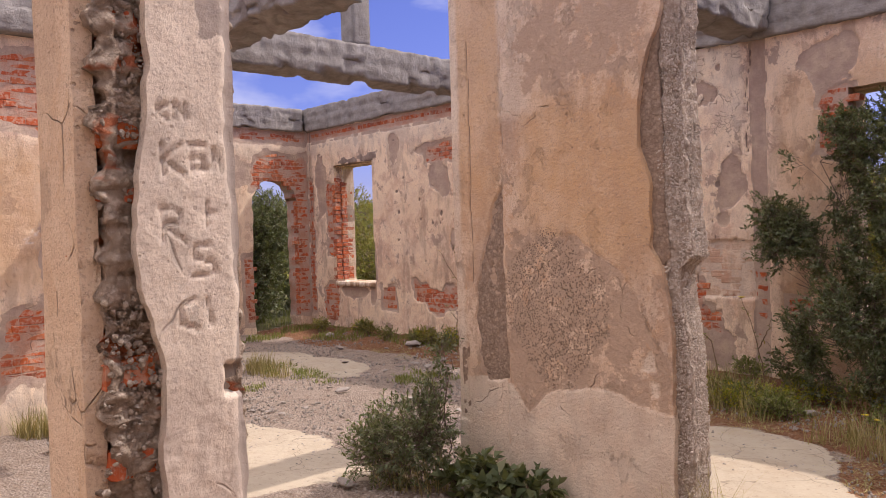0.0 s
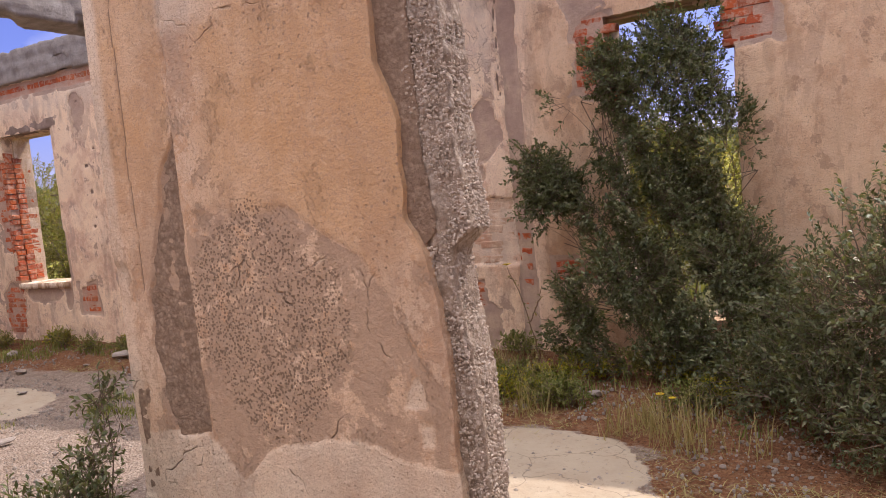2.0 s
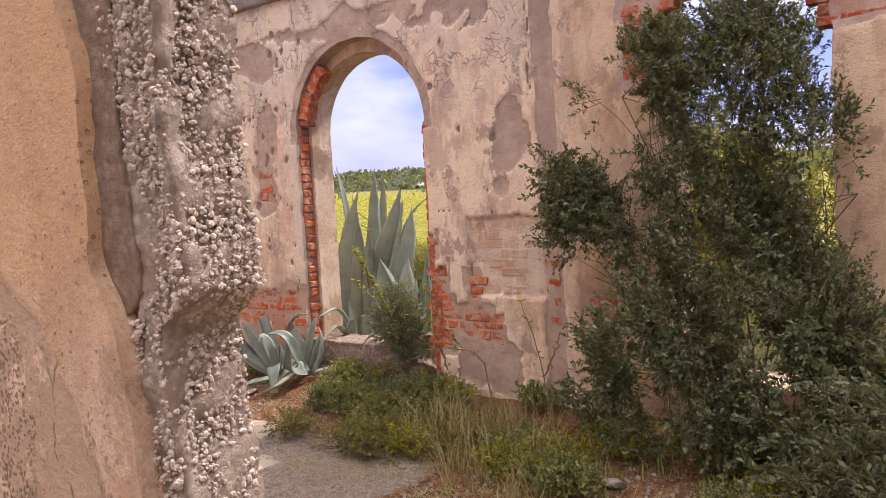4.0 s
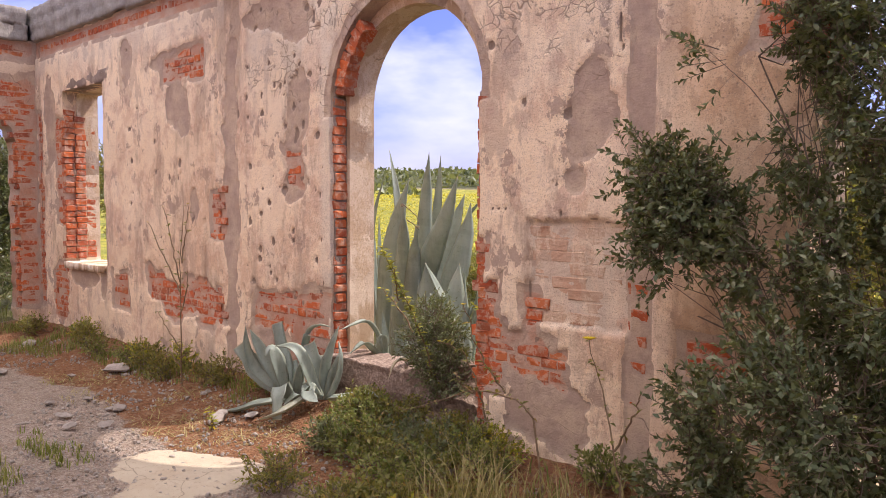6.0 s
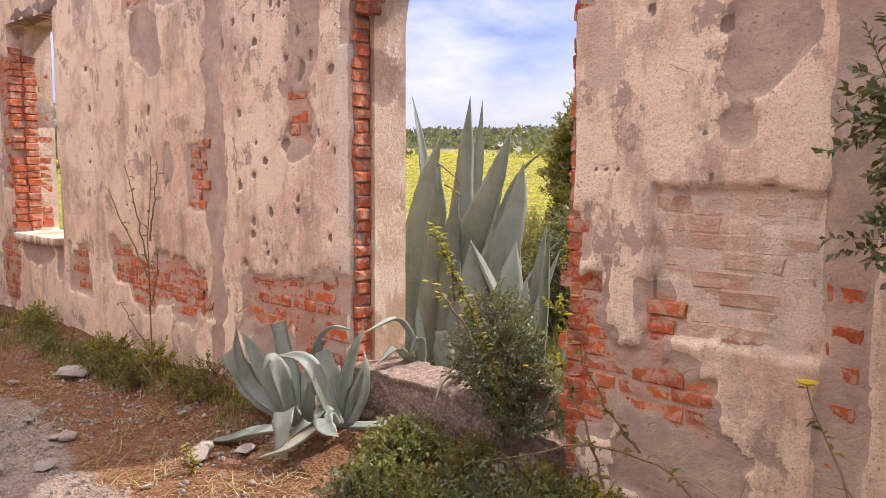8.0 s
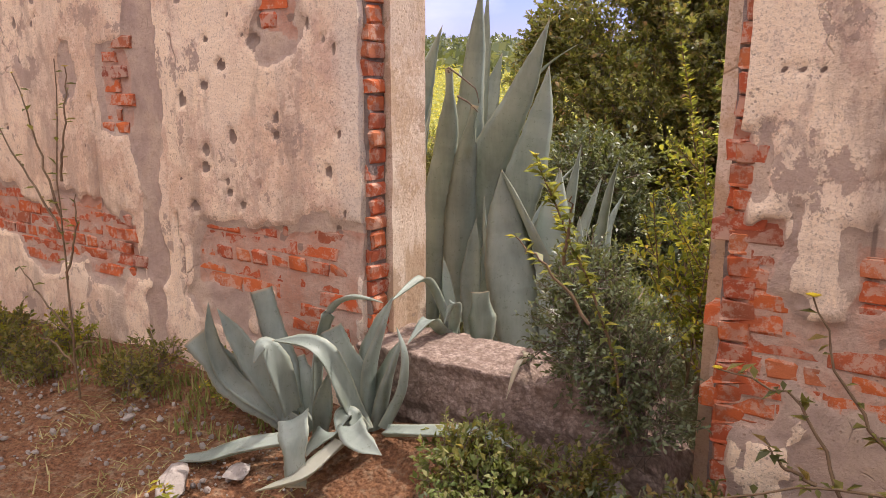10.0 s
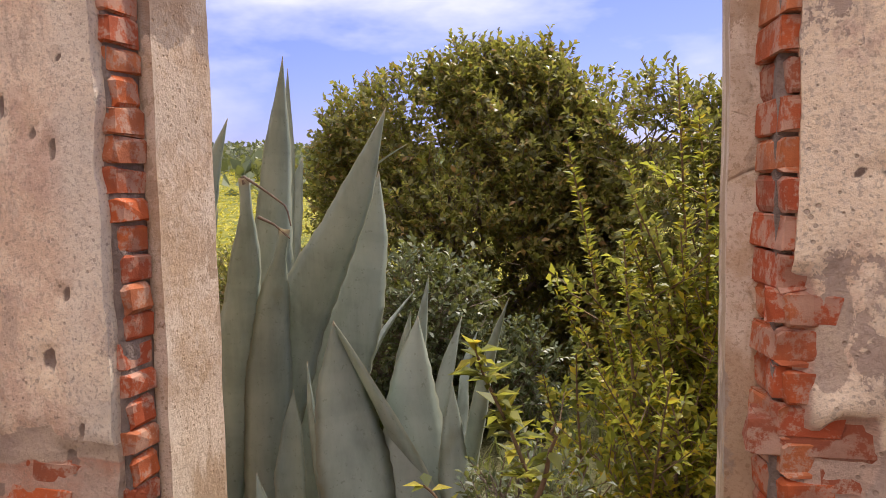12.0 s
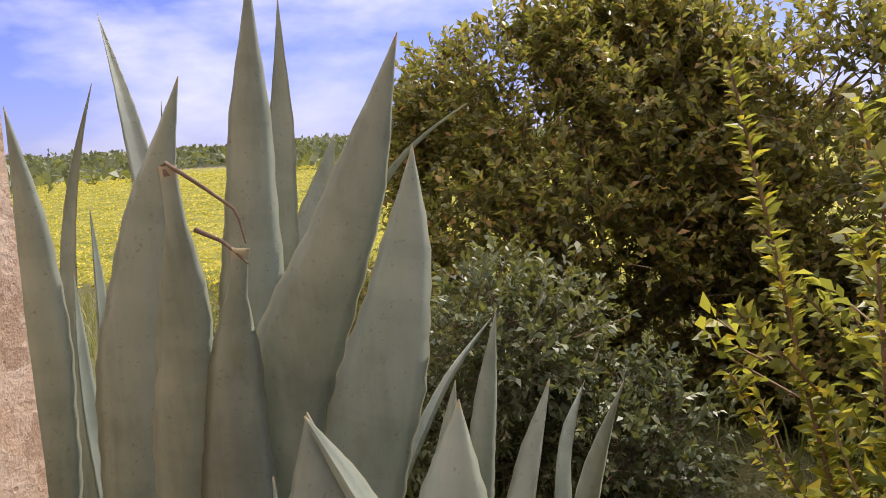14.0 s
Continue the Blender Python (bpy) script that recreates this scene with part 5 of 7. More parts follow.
def grass(name, spots, n, height, mat, seed, label, lean=0.35, width=0.0035):
    """Blades of grass over ragged spots (x, y, rx, ry). One object of stuff."""
    rng = np.random.default_rng(seed)
    sp = np.array(spots, float)
    k = rng.choice(len(sp), n, p=(sp[:, 2] * sp[:, 3]) / (sp[:, 2] * sp[:, 3]).sum())
    ang, rad = rng.uniform(0, 2 * np.pi, n), rng.uniform(0, 1, n) ** 0.6
    x, y = sp[k, 0] + sp[k, 2] * rad * np.cos(ang), sp[k, 1] + sp[k, 3] * rad * np.sin(ang)
    clump = fbm(x * 3.5, y * 3.5, seed, 3)
    ok = (clump > -0.12) & ((y < 6.97) | (y > 7.4))
    x, y, clump = x[ok], y[ok], clump[ok]
    n = len(x)
    h = height * rng.uniform(0.35, 1.2, n) * (0.7 + 0.7 * np.clip(clump + 0.2, 0, 1))
    b = np.stack([x, y, ground_height(x, y) - 0.015], 1)
    a = rng.uniform(0, 2 * np.pi, n)
    d = np.stack([np.cos(a), np.sin(a), np.zeros(n)], 1)
    s = np.stack([-np.sin(a), np.cos(a), np.zeros(n)], 1) * width
    ln = (lean * rng.uniform(0.2, 1.6, n) * h)[:, None]
    up = np.array([0, 0, 1.0])
    m = b + up * (h * 0.55)[:, None] + d * ln * 0.35
    t = b + up * (h * 0.95)[:, None] + d * ln
    v = np.stack([b - s, b + s, m + s * 0.8, m - s * 0.8, t], 1).reshape(-1, 3)
    i = np.arange(n)[:, None] * 5
    me = mesh_of(name, v, [i + np.array([0, 1, 2, 3]), i + np.array([3, 2, 4])])
    return obj(name, me, mat, None, label, "grass", kind="stuff")


# ---- agaves ----
def agave_leaf(base, tip, width, bow=0.12, face=None, thick=0.020, dead=0.0, seed=0, fold=0.30, path=(), blunt=0.0):
    """A thick channelled leaf with a spine tip; it runs from base to tip through path, and bow lifts its middle outward."""
    rng = np.random.default_rng(seed)
    base, tip = np.array(base, float), np.array(tip, float)
    rows, cols = 34, 7
    L = np.linalg.norm(tip - base)
    mid = (base + tip) / 2 + np.array([0, 0, 1.0]) * L * bow
    if face is not None:
        mid = mid - unit(np.array(face, float)) * L * bow * 0.6
    t = np.linspace(0, 1, rows)
    C = (1 - t)[:, None] ** 2 * base + 2 * (t * (1 - t))[:, None] * mid + t[:, None] ** 2 * tip
    if path:
        K = np.array([base, *path, tip], float)
        far = np.concatenate([[0], np.cumsum(np.linalg.norm(np.diff(K, axis=0), axis=1))])
        C = np.stack([np.interp(t * far[-1], far, K[:, k]) for k in range(3)], 1)
        for _ in range(14):
            C[1:-1] = (C[:-2] + 2 * C[1:-1] + C[2:]) / 4
    T = unit(np.gradient(C, axis=0))
    inner = np.array(face if face is not None else (-(tip - base)[0], -(tip - base)[1], 0.6), float)
    S = unit(np.cross(T, inner))
    Nn = np.cross(S, T)
    w = width * 0.92 * np.interp(t, [0, 0.12, 0.35, 0.55, 0.8, 0.94, 1.0], [0.78, 0.80, 0.98, 1.0, 0.62, 0.18, 0.01])
    if blunt:
        w = np.maximum(w, width * blunt * smooth(0, 0.4, t))
    th = thick * np.interp(t, [0, 0.3, 0.8, 1], [1.3, 1.0, 0.45, 0.05])
    f = np.linspace(-1, 1, cols)
    twist = 0.15 * np.sin(t * 3 + seed)
    verts, rim, dd, up = [], [], [], []
    for i in range(rows):
        lift = fold * w[i] * 0.5 * f ** 2 + 0.02 * w[i] * np.sin(7 * t[i] + 3 * f + seed)
        wav = 1 + (0.03 * np.sin(t[i] * 23 + seed) + 0.05 * (i % 2)) * (np.abs(f) > 0.9)
        top = C[i] + S[i] * (w[i] * 0.5 * f * wav)[:, None] + Nn[i] * lift[:, None] + Nn[i] * (twist[i] * w[i] * f * 0.3)[:, None]
        bot = top[1:-1] - Nn[i] * (th[i] * (1 - f[1:-1] ** 2) + 0.002)[:, None]
        verts.append(np.concatenate([top, bot[::-1]]))
        rim.append(np.concatenate([np.abs(f), np.abs(f[1:-1])[::-1]]))
        up.append(np.full(cols * 2 - 2, t[i] * L))
        dd.append(np.full(cols * 2 - 2, max(dead, smooth(0.965, 1.0, t[i]))))
    n = cols * 2 - 2
    V = np.concatenate(verts)
    Q = [(i * n + j, i * n + (j + 1) % n, (i + 1) * n + (j + 1) % n, (i + 1) * n + j) for i in range(rows - 1) for j in range(n)]
    return V, np.array(Q), {"rim": np.concatenate(rim), "dead": np.concatenate(dd), "along": np.concatenate(up) + seed * 0.7}


def leaf(plant, base, tip, width, **opts):
    """Adds one leaf to an agave."""
    v, q, a = agave_leaf(base, tip, width, seed=len(plant.children), **opts)
    obj("leaf", mesh_of("leaf", v - np.array(plant.location), q, a, True), M_AGAVE, plant)


def dry_tip(plant, *points):
    """The withered thread at the end of a leaf."""
    p = np.array(points, float)
    fine = np.linspace(0, 1, 12)
    c = np.stack([np.interp(fine, np.linspace(0, 1, len(p)), p[:, k]) for k in range(3)], 1)
    v, q = tube(c, np.linspace(0.0055, 0.002, 12), 6)
    obj("dry_tip", mesh_of("dry_tip", v - np.array(plant.location), q, None, True), M_BARK, plant, "withered brown leaf tip")


FRONT, REAR = (0.5, -1.0, 0.15), (-0.5, 1.0, 0.2)
plant = empty("agave", (-5.70, 8.15, 0.18), "large blue-grey agave with hooked dry leaf tips behind the arch", "agave")
leaf(plant, (-5.88, 8.03, 0.20), (-5.33, 7.98, 1.63), 0.199, path=[(-5.65, 8.00, 1.00), (-5.46, 7.98, 1.29)], face=REAR, fold=0.22)
leaf(plant, (-5.97, 8.17, 0.20), (-5.74, 8.10, 1.83), 0.165, path=[(-5.83, 8.12, 1.07), (-5.78, 8.10, 1.43)], face=REAR, fold=0.22)
leaf(plant, (-5.96, 8.29, 0.20), (-5.85, 8.35, 1.83), 0.109, path=[(-5.89, 8.32, 1.12), (-5.86, 8.34, 1.51)], face=FRONT)
leaf(plant, (-6.19, 8.01, 0.20), (-5.96, 8.10, 1.63), 0.179, path=[(-6.15, 8.04, 0.95), (-6.09, 8.08, 1.29)], face=REAR, fold=0.22)
leaf(plant, (-6.51, 8.50, 0.20), (-6.37, 8.46, 1.63), 0.053, path=[(-6.44, 8.50, 1.18)], face=FRONT)
leaf(plant, (-6.16, 8.55, 0.20), (-6.07, 8.90, 1.52), 0.210, path=[(-6.13, 8.75, 1.06)], face=FRONT)
leaf(plant, (-5.71, 8.07, 0.20), (-5.48, 8.30, 1.44), 0.222, path=[(-5.53, 8.22, 0.99), (-5.50, 8.28, 1.20)], face=REAR, fold=0.22)
leaf(plant, (-5.98, 8.47, 0.20), (-5.49, 8.65, 1.55), 0.086, path=[(-5.81, 8.55, 1.23), (-5.66, 8.60, 1.46)], face=(0, 0, 1))
leaf(plant, (-5.94, 7.93, 0.20), (-5.73, 7.80, 1.42), 0.156, path=[(-5.79, 7.86, 1.03), (-5.73, 7.82, 1.28)], face=REAR, fold=0.22, blunt=0.22)
leaf(plant, (-5.80, 7.94, 0.20), (-5.63, 7.86, 1.26), 0.159, path=[(-5.71, 7.90, 0.95), (-5.67, 7.88, 1.14)], face=REAR, fold=0.22, blunt=0.22)
leaf(plant, (-6.44, 8.39, 0.20), (-6.63, 8.50, 1.92), 0.096, path=[(-6.40, 8.42, 1.24), (-6.49, 8.45, 1.61)], face=(0.9, -0.5, 0.1))
leaf(plant, (-6.58, 8.24, 0.20), (-6.46, 8.30, 1.68), 0.060, path=[(-6.62, 8.28, 1.16), (-6.57, 8.30, 1.45)], face=FRONT)
leaf(plant, (-6.45, 8.01, 0.20), (-6.34, 7.94, 1.59), 0.146, path=[(-6.35, 7.98, 1.09), (-6.32, 7.96, 1.31)], face=REAR, fold=0.22)
leaf(plant, (-6.31, 8.10, 0.20), (-6.37, 8.10, 1.18), 0.076, path=[(-6.38, 8.10, 0.89)], face=(1.0, 0.3, 0.4))
leaf(plant, (-6.93, 8.60, 0.20), (-6.87, 8.60, 1.33), 0.085, path=[(-6.87, 8.60, 0.96)], face=(1.0, 0.3, 0.4))
leaf(plant, (-6.03, 7.96, 0.20), (-5.98, 8.05, 1.32), 0.067, path=[(-6.01, 8.00, 0.96)], face=(1.0, 0.5, 0.5))
leaf(plant, (-5.40, 8.21, 0.20), (-5.30, 8.30, 1.07), 0.078, path=[(-5.33, 8.28, 0.87)], face=REAR, fold=0.22)
leaf(plant, (-5.29, 8.00, 0.20), (-5.27, 8.00, 0.99), 0.094, path=[(-5.30, 8.00, 0.84)], face=REAR, fold=0.22)
leaf(plant, (-5.86, 8.44, 0.20), (-5.52, 8.80, 0.94), 0.069, path=[(-5.63, 8.70, 0.78)], face=(0, 0, 1))
leaf(plant, (-5.15, 8.04, 0.20), (-4.90, 7.75, 1.08), 0.059, path=[(-4.97, 7.82, 0.92)], face=REAR, fold=0.22)
leaf(plant, (-5.24, 7.92, 0.20), (-5.17, 8.25, 0.93), 0.139, path=[(-5.20, 8.20, 0.77)], face=(-0.6, -0.6, 0.5))
leaf(plant, (-5.23, 8.39, 0.20), (-5.22, 8.70, 0.80), 0.057, path=[(-5.26, 8.60, 0.66)], face=(0.2, 1, 0.8))
leaf(plant, (-5.12, 7.86, 0.35), (-5.41, 7.72, 1.00), 0.21, face=(1.0, 0.5, 0.8), bow=0.06)
leaf(plant, (-5.25, 7.62, 0.20), (-5.42, 7.74, 1.00), 0.225, path=[(-5.32, 7.66, 0.51), (-5.39, 7.72, 0.77)], face=REAR, fold=0.22)
leaf(plant, (-5.13, 7.72, 0.20), (-5.20, 7.86, 1.00), 0.206, path=[(-5.18, 7.76, 0.54), (-5.21, 7.82, 0.79)], face=REAR, fold=0.22)
leaf(plant, (-5.01, 7.73, 0.20), (-5.08, 7.80, 0.82), 0.103, path=[(-5.07, 7.76, 0.60)], face=REAR, fold=0.22)
leaf(plant, (-5.59, 7.80, 0.15), (-5.64, 7.90, 0.74), 0.106, path=[(-5.64, 7.85, 0.42)], face=FRONT)
leaf(plant, (-5.40, 7.69, 0.20), (-5.52, 7.76, 0.87), 0.064, path=[(-5.50, 7.74, 0.71)], face=(-0.6, -0.5, 0.4))
leaf(plant, (-5.31, 7.40, 0.33), (-5.30, 7.36, 0.56), 0.119, path=[(-5.30, 7.38, 0.44)], face=REAR, fold=0.22, blunt=0.6)
leaf(plant, (-5.43, 7.40, 0.32), (-5.47, 7.36, 0.68), 0.058, path=[(-5.43, 7.36, 0.44)], face=FRONT)
leaf(plant, (-5.39, 7.35, 0.36), (-5.38, 6.98, 0.44), 0.070, path=[(-5.40, 7.20, 0.44), (-5.36, 7.10, 0.52)], face=(0, 0, 1))
leaf(plant, (-5.45, 7.42, 0.33), (-5.43, 6.95, 0.60), 0.047, path=[(-5.47, 7.30, 0.56), (-5.45, 7.20, 0.65)], face=(0, 0, 1))
leaf(plant, (-5.43, 7.36, 0.34), (-5.37, 7.20, 0.45), 0.054, path=[(-5.36, 7.28, 0.50), (-5.34, 7.24, 0.56)], face=(0, 0.5, 1))
leaf(plant, (-4.99, 7.40, 0.44), (-4.88, 7.15, 0.52), 0.057, path=[(-4.96, 7.30, 0.57), (-4.90, 7.20, 0.59)], face=(0, 0, 1), dead=0.5)
leaf(plant, (-5.02, 7.20, 0.41), (-4.94, 6.92, 0.35), 0.028, path=[(-4.92, 7.00, 0.48), (-4.92, 6.95, 0.46)], face=(0, -1, 0.3), dead=0.8)
dry_tip(plant, (-5.73, 7.80, 1.40), (-5.74, 7.80, 1.43), (-5.67, 7.82, 1.38), (-5.61, 7.84, 1.33), (-5.60, 7.845, 1.27))
dry_tip(plant, (-5.705, 7.83, 1.30), (-5.66, 7.85, 1.275), (-5.615, 7.865, 1.23))

plant = empty("agave", (-5.55, 6.74, 0.10), "blue-grey agave with drooping lower leaves beside the wall", "agave")
leaf(plant, (-5.71, 6.72, 0.17), (-6.00, 6.55, 0.48), 0.166, path=[(-5.91, 6.62, 0.33)], face=(0.3, -0.7, 0.6), fold=0.4, blunt=0.6)
leaf(plant, (-5.67, 6.70, 0.16), (-5.92, 6.55, 0.62), 0.078, path=[(-5.91, 6.60, 0.32), (-5.94, 6.56, 0.48)], face=(0.7, -0.4, 0.3), fold=0.5)
leaf(plant, (-5.71, 6.70, 0.19), (-5.89, 6.56, 0.60), 0.098, path=[(-5.82, 6.62, 0.43)], face=(0.5, -0.6, 0.6), fold=0.6)
leaf(plant, (-5.67, 6.68, 0.22), (-5.72, 6.56, 0.43), 0.106, path=[(-5.67, 6.62, 0.42), (-5.71, 6.60, 0.51)], face=(0.3, -0.3, 0.8), fold=0.3)
leaf(plant, (-5.72, 6.76, 0.15), (-5.91, 6.78, 0.61), 0.133, path=[(-5.82, 6.78, 0.36)], face=(-0.3, 0.8, 0.2), fold=0.2, blunt=0.75)
leaf(plant, (-5.67, 6.80, 0.13), (-5.36, 6.82, 0.64), 0.062, path=[(-5.65, 6.80, 0.39), (-5.62, 6.81, 0.55), (-5.55, 6.81, 0.64), (-5.47, 6.82, 0.65)], face=(0.5, 0, 0.8))
leaf(plant, (-5.39, 6.74, 0.19), (-5.69, 6.62, 0.50), 0.090, path=[(-5.45, 6.70, 0.35), (-5.48, 6.66, 0.48), (-5.52, 6.64, 0.52)], face=(0.1, -0.3, 1), fold=0.5)
leaf(plant, (-5.47, 6.82, 0.16), (-5.61, 6.83, 0.50), 0.139, path=[(-5.51, 6.82, 0.36)], face=(0.3, -0.8, 0.6), blunt=0.65)
leaf(plant, (-5.44, 6.82, 0.16), (-5.38, 6.90, 0.64), 0.132, path=[(-5.45, 6.86, 0.39)], face=(-0.6, -0.6, 0.4), fold=0.7)
leaf(plant, (-5.42, 6.84, 0.16), (-5.33, 6.88, 0.50), 0.111, path=[(-5.38, 6.86, 0.33)], face=(-0.6, -0.5, 0.5), fold=0.7)
leaf(plant, (-5.36, 6.80, 0.20), (-5.33, 6.85, 0.55), 0.054, path=[(-5.29, 6.83, 0.34), (-5.28, 6.84, 0.46)], face=(-0.8, -0.3, 0.3), fold=0.6)
leaf(plant, (-5.55, 6.70, 0.16), (-5.47, 6.66, 0.42), 0.074, path=[(-5.51, 6.68, 0.28)], face=(0.4, -0.6, 0.6), fold=0.8)
leaf(plant, (-5.33, 6.78, 0.20), (-4.80, 6.72, 0.30), 0.066, path=[(-5.10, 6.77, 0.26), (-4.92, 6.75, 0.31)], face=(0, -0.3, 1), fold=0.2)
leaf(plant, (-5.57, 6.64, 0.20), (-5.45, 6.47, 0.09), 0.115, path=[(-5.54, 6.56, 0.29), (-5.48, 6.50, 0.23)], face=(0, -0.8, 1), fold=0.25, blunt=0.7)
leaf(plant, (-5.57, 6.62, 0.18), (-6.06, 6.42, 0.04), 0.085, path=[(-5.75, 6.50, 0.14), (-5.85, 6.45, 0.09)], face=(0, -0.2, 1), fold=0.2, dead=0.15)
leaf(plant, (-5.39, 6.72, 0.21), (-5.19, 6.58, 0.23), 0.100, path=[(-5.37, 6.64, 0.27), (-5.31, 6.60, 0.24)], face=(0, -0.6, 1), fold=0.3)
leaf(plant, (-5.45, 6.68, 0.19), (-5.48, 6.54, 0.17), 0.090, path=[(-5.43, 6.60, 0.24)], face=(0, -0.6, 1), fold=0.3, blunt=0.5)
leaf(plant, (-5.37, 6.72, 0.20), (-5.41, 6.62, 0.23), 0.079, path=[(-5.42, 6.68, 0.28)], face=(0, -0.4, 1), fold=0.5, dead=0.2)
leaf(plant, (-5.53, 6.88, 0.13), (-5.60, 6.90, 0.41), 0.117, path=[(-5.55, 6.89, 0.26)], face=REAR, fold=0.3, blunt=0.5)
leaf(plant, (-5.67, 6.78, 0.13), (-5.76, 6.82, 0.37), 0.112, path=[(-5.69, 6.80, 0.22)], face=REAR, fold=0.3, blunt=0.4)
leaf(plant, (-5.38, 6.60, 0.22), (-5.55, 6.38, 0.09), 0.065, path=[(-5.41, 6.45, 0.15)], face=(0, 0, 1), fold=0.2, dead=0.5)

# ---- shrubs inside the ruin ----
shrub("shrub", (-2.15, 7.2, 0.06), [(-3.02, 6.66, 1.56, 0.17, 0.14, 0.17), (-2.76, 6.66, 1.60, 0.22, 0.16, 0.18), (-2.94, 6.66, 1.22, 0.20, 0.14, 0.15), (-2.82, 6.64, 1.02, 0.16, 0.12, 0.10),
      (-2.66, 6.70, 2.05, 0.20, 0.18, 0.22), (-2.42, 6.72, 2.12, 0.24, 0.2, 0.24), (-2.46, 6.70, 1.70, 0.26, 0.2, 0.26), (-2.50, 6.66, 1.28, 0.24, 0.2, 0.25), (-2.08, 6.8, 1.75, 0.42, 0.3, 0.5), (-1.95, 7.0, 2.3, 0.30, 0.30, 0.28),
      (-2.05, 6.70, 1.15, 0.42, 0.3, 0.42), (-1.72, 6.78, 1.55, 0.24, 0.25, 0.5), (-2.66, 6.55, 0.58, 0.28, 0.18, 0.22), (-2.30, 6.45, 0.75, 0.40, 0.28, 0.28), (-1.65, 6.45, 0.75, 0.4, 0.32, 0.40), (-2.76, 6.5, 0.36, 0.18, 0.16, 0.16), (-2.15, 7.25, 2.2, 0.40, 0.3, 0.36),
      (-2.2, 6.35, 0.30, 0.5, 0.25, 0.25), (-1.6, 6.3, 0.33, 0.45, 0.3, 0.28), (-1.2, 6.2, 0.38, 0.4, 0.3, 0.30), (-2.62, 6.7, 2.12, 0.18, 0.16, 0.2), (-2.9, 6.66, 1.4, 0.2, 0.14, 0.2)],
      8200, 0.032, M_SHRUB, 31, "large dark evergreen shrub growing through the window opening", per=11, twig=0.10, gap=0.0, stems=14, thick=0.010, freq=5.5, width=0.5, shell=0.5)
shrub("shrub", (-1.9, 8.2, 0.2), [(-1.9, 8.4, 1.1, 0.9, 0.5, 0.7), (-1.2, 8.6, 1.4, 0.7, 0.5, 0.6), (-2.5, 8.6, 1.2, 0.6, 0.5, 0.6), (-0.6, 8.4, 1.6, 0.8, 0.6, 0.8)],
      2600, 0.042, M_OLIVE, 32, "tall olive-green shrub outside the window opening", per=10, stems=8, thick=0.03)
shrub("shrub", (-0.7, 5.5, 0.05), [(-0.75, 5.35, 0.72, 0.45, 0.4, 0.55), (-0.35, 5.6, 0.95, 0.5, 0.45, 0.65), (-1.05, 5.75, 0.50, 0.4, 0.35, 0.42), (0.2, 5.4, 0.7, 0.5, 0.5, 0.6), (-1.0, 5.3, 0.26, 0.4, 0.3, 0.22), (-0.6, 4.95, 0.28, 0.4, 0.3, 0.24), (-1.35, 5.75, 0.25, 0.35, 0.3, 0.22)],
      3400, 0.034, M_SHRUB, 33, "low dusty evergreen shrub in the corner of the room", per=10, stems=8, thick=0.014)
shrub("shrub", (-3.45, 2.86, 0.04), [(-3.48, 2.86, 0.30, 0.26, 0.20, 0.24), (-3.66, 2.80, 0.22, 0.17, 0.16, 0.16), (-3.32, 2.92, 0.38, 0.15, 0.13, 0.18)],
      620, 0.034, M_SHRUB, 34, "small dark bush at the foot of the pier", per=9, twig=0.09, stems=6, thick=0.007, width=0.36)
shrub("shrub", (-3.36, 3.06, 0.05), [(-3.33, 3.05, 0.82, 0.06, 0.05, 0.07), (-3.38, 3.02, 0.62, 0.09, 0.05, 0.10), (-3.4, 3.0, 0.5, 0.07, 0.05, 0.08)],
      70, 0.032, M_SHRUB, 35, "thin leafy sprig against the pier edge", per=8, twig=0.07, stems=3, thick=0.005, gap=-1)
shrub("weed", (-2.95, 2.98, 0.04), [(-2.95, 3.0, 0.14, 0.16, 0.10, 0.10), (-2.68, 3.04, 0.12, 0.15, 0.08, 0.08), (-3.12, 2.98, 0.12, 0.12, 0.1, 0.08)],
      120, 0.075, M_SHRUB, 36, "broad-leaved green weed at the foot of the pier", per=6, twig=0.06, stems=3, thick=0.005, width=0.6, gap=-1)
shrub("shrub", (-4.62, 7.12, 0.30), [(-4.66, 7.04, 0.58, 0.20, 0.16, 0.19), (-4.52, 6.98, 0.40, 0.14, 0.13, 0.22), (-4.74, 7.1, 0.72, 0.12, 0.12, 0.13), (-4.46, 6.92, 0.26, 0.09, 0.08, 0.14)],
      1000, 0.022, M_SHRUB, 37, "small dense green bush over the broken threshold", per=9, twig=0.07, stems=6, thick=0.006)

# ---- shrubs outside the arch ----
trng = random.Random(3)
tips = [(-4.78, 8.05, 1.52), (-4.60, 8.05, 1.44), (-4.46, 8.05, 1.72), (-4.40, 8.10, 1.58), (-4.20, 8.05, 1.30), (-4.52, 8.15, 0.95), (-4.62, 8.1, 0.85), (-4.05, 8.1, 1.40), (-3.9, 8.2, 1.62)]
tips += [(trng.uniform(-4.85, -4.0), trng.uniform(7.75, 8.2), trng.uniform(0.5, 1.35)) for _ in range(30)]
shoots("shrub", (-4.40, 8.20, 0.18), tips, M_YELLOW, 41, "yellow-green shrub with upright reddish shoots", 0.038, 170, 0.52, 0.005)
tips = [(trng.uniform(-4.8, -3.4), trng.uniform(7.9, 8.6), trng.uniform(0.6, 1.40)) for _ in range(46)]
shoots("shrub", (-4.25, 8.60, 0.18), tips, M_MIXED, 40, "olive bush of leafy upright shoots", 0.040, 170, 0.50, 0.005)
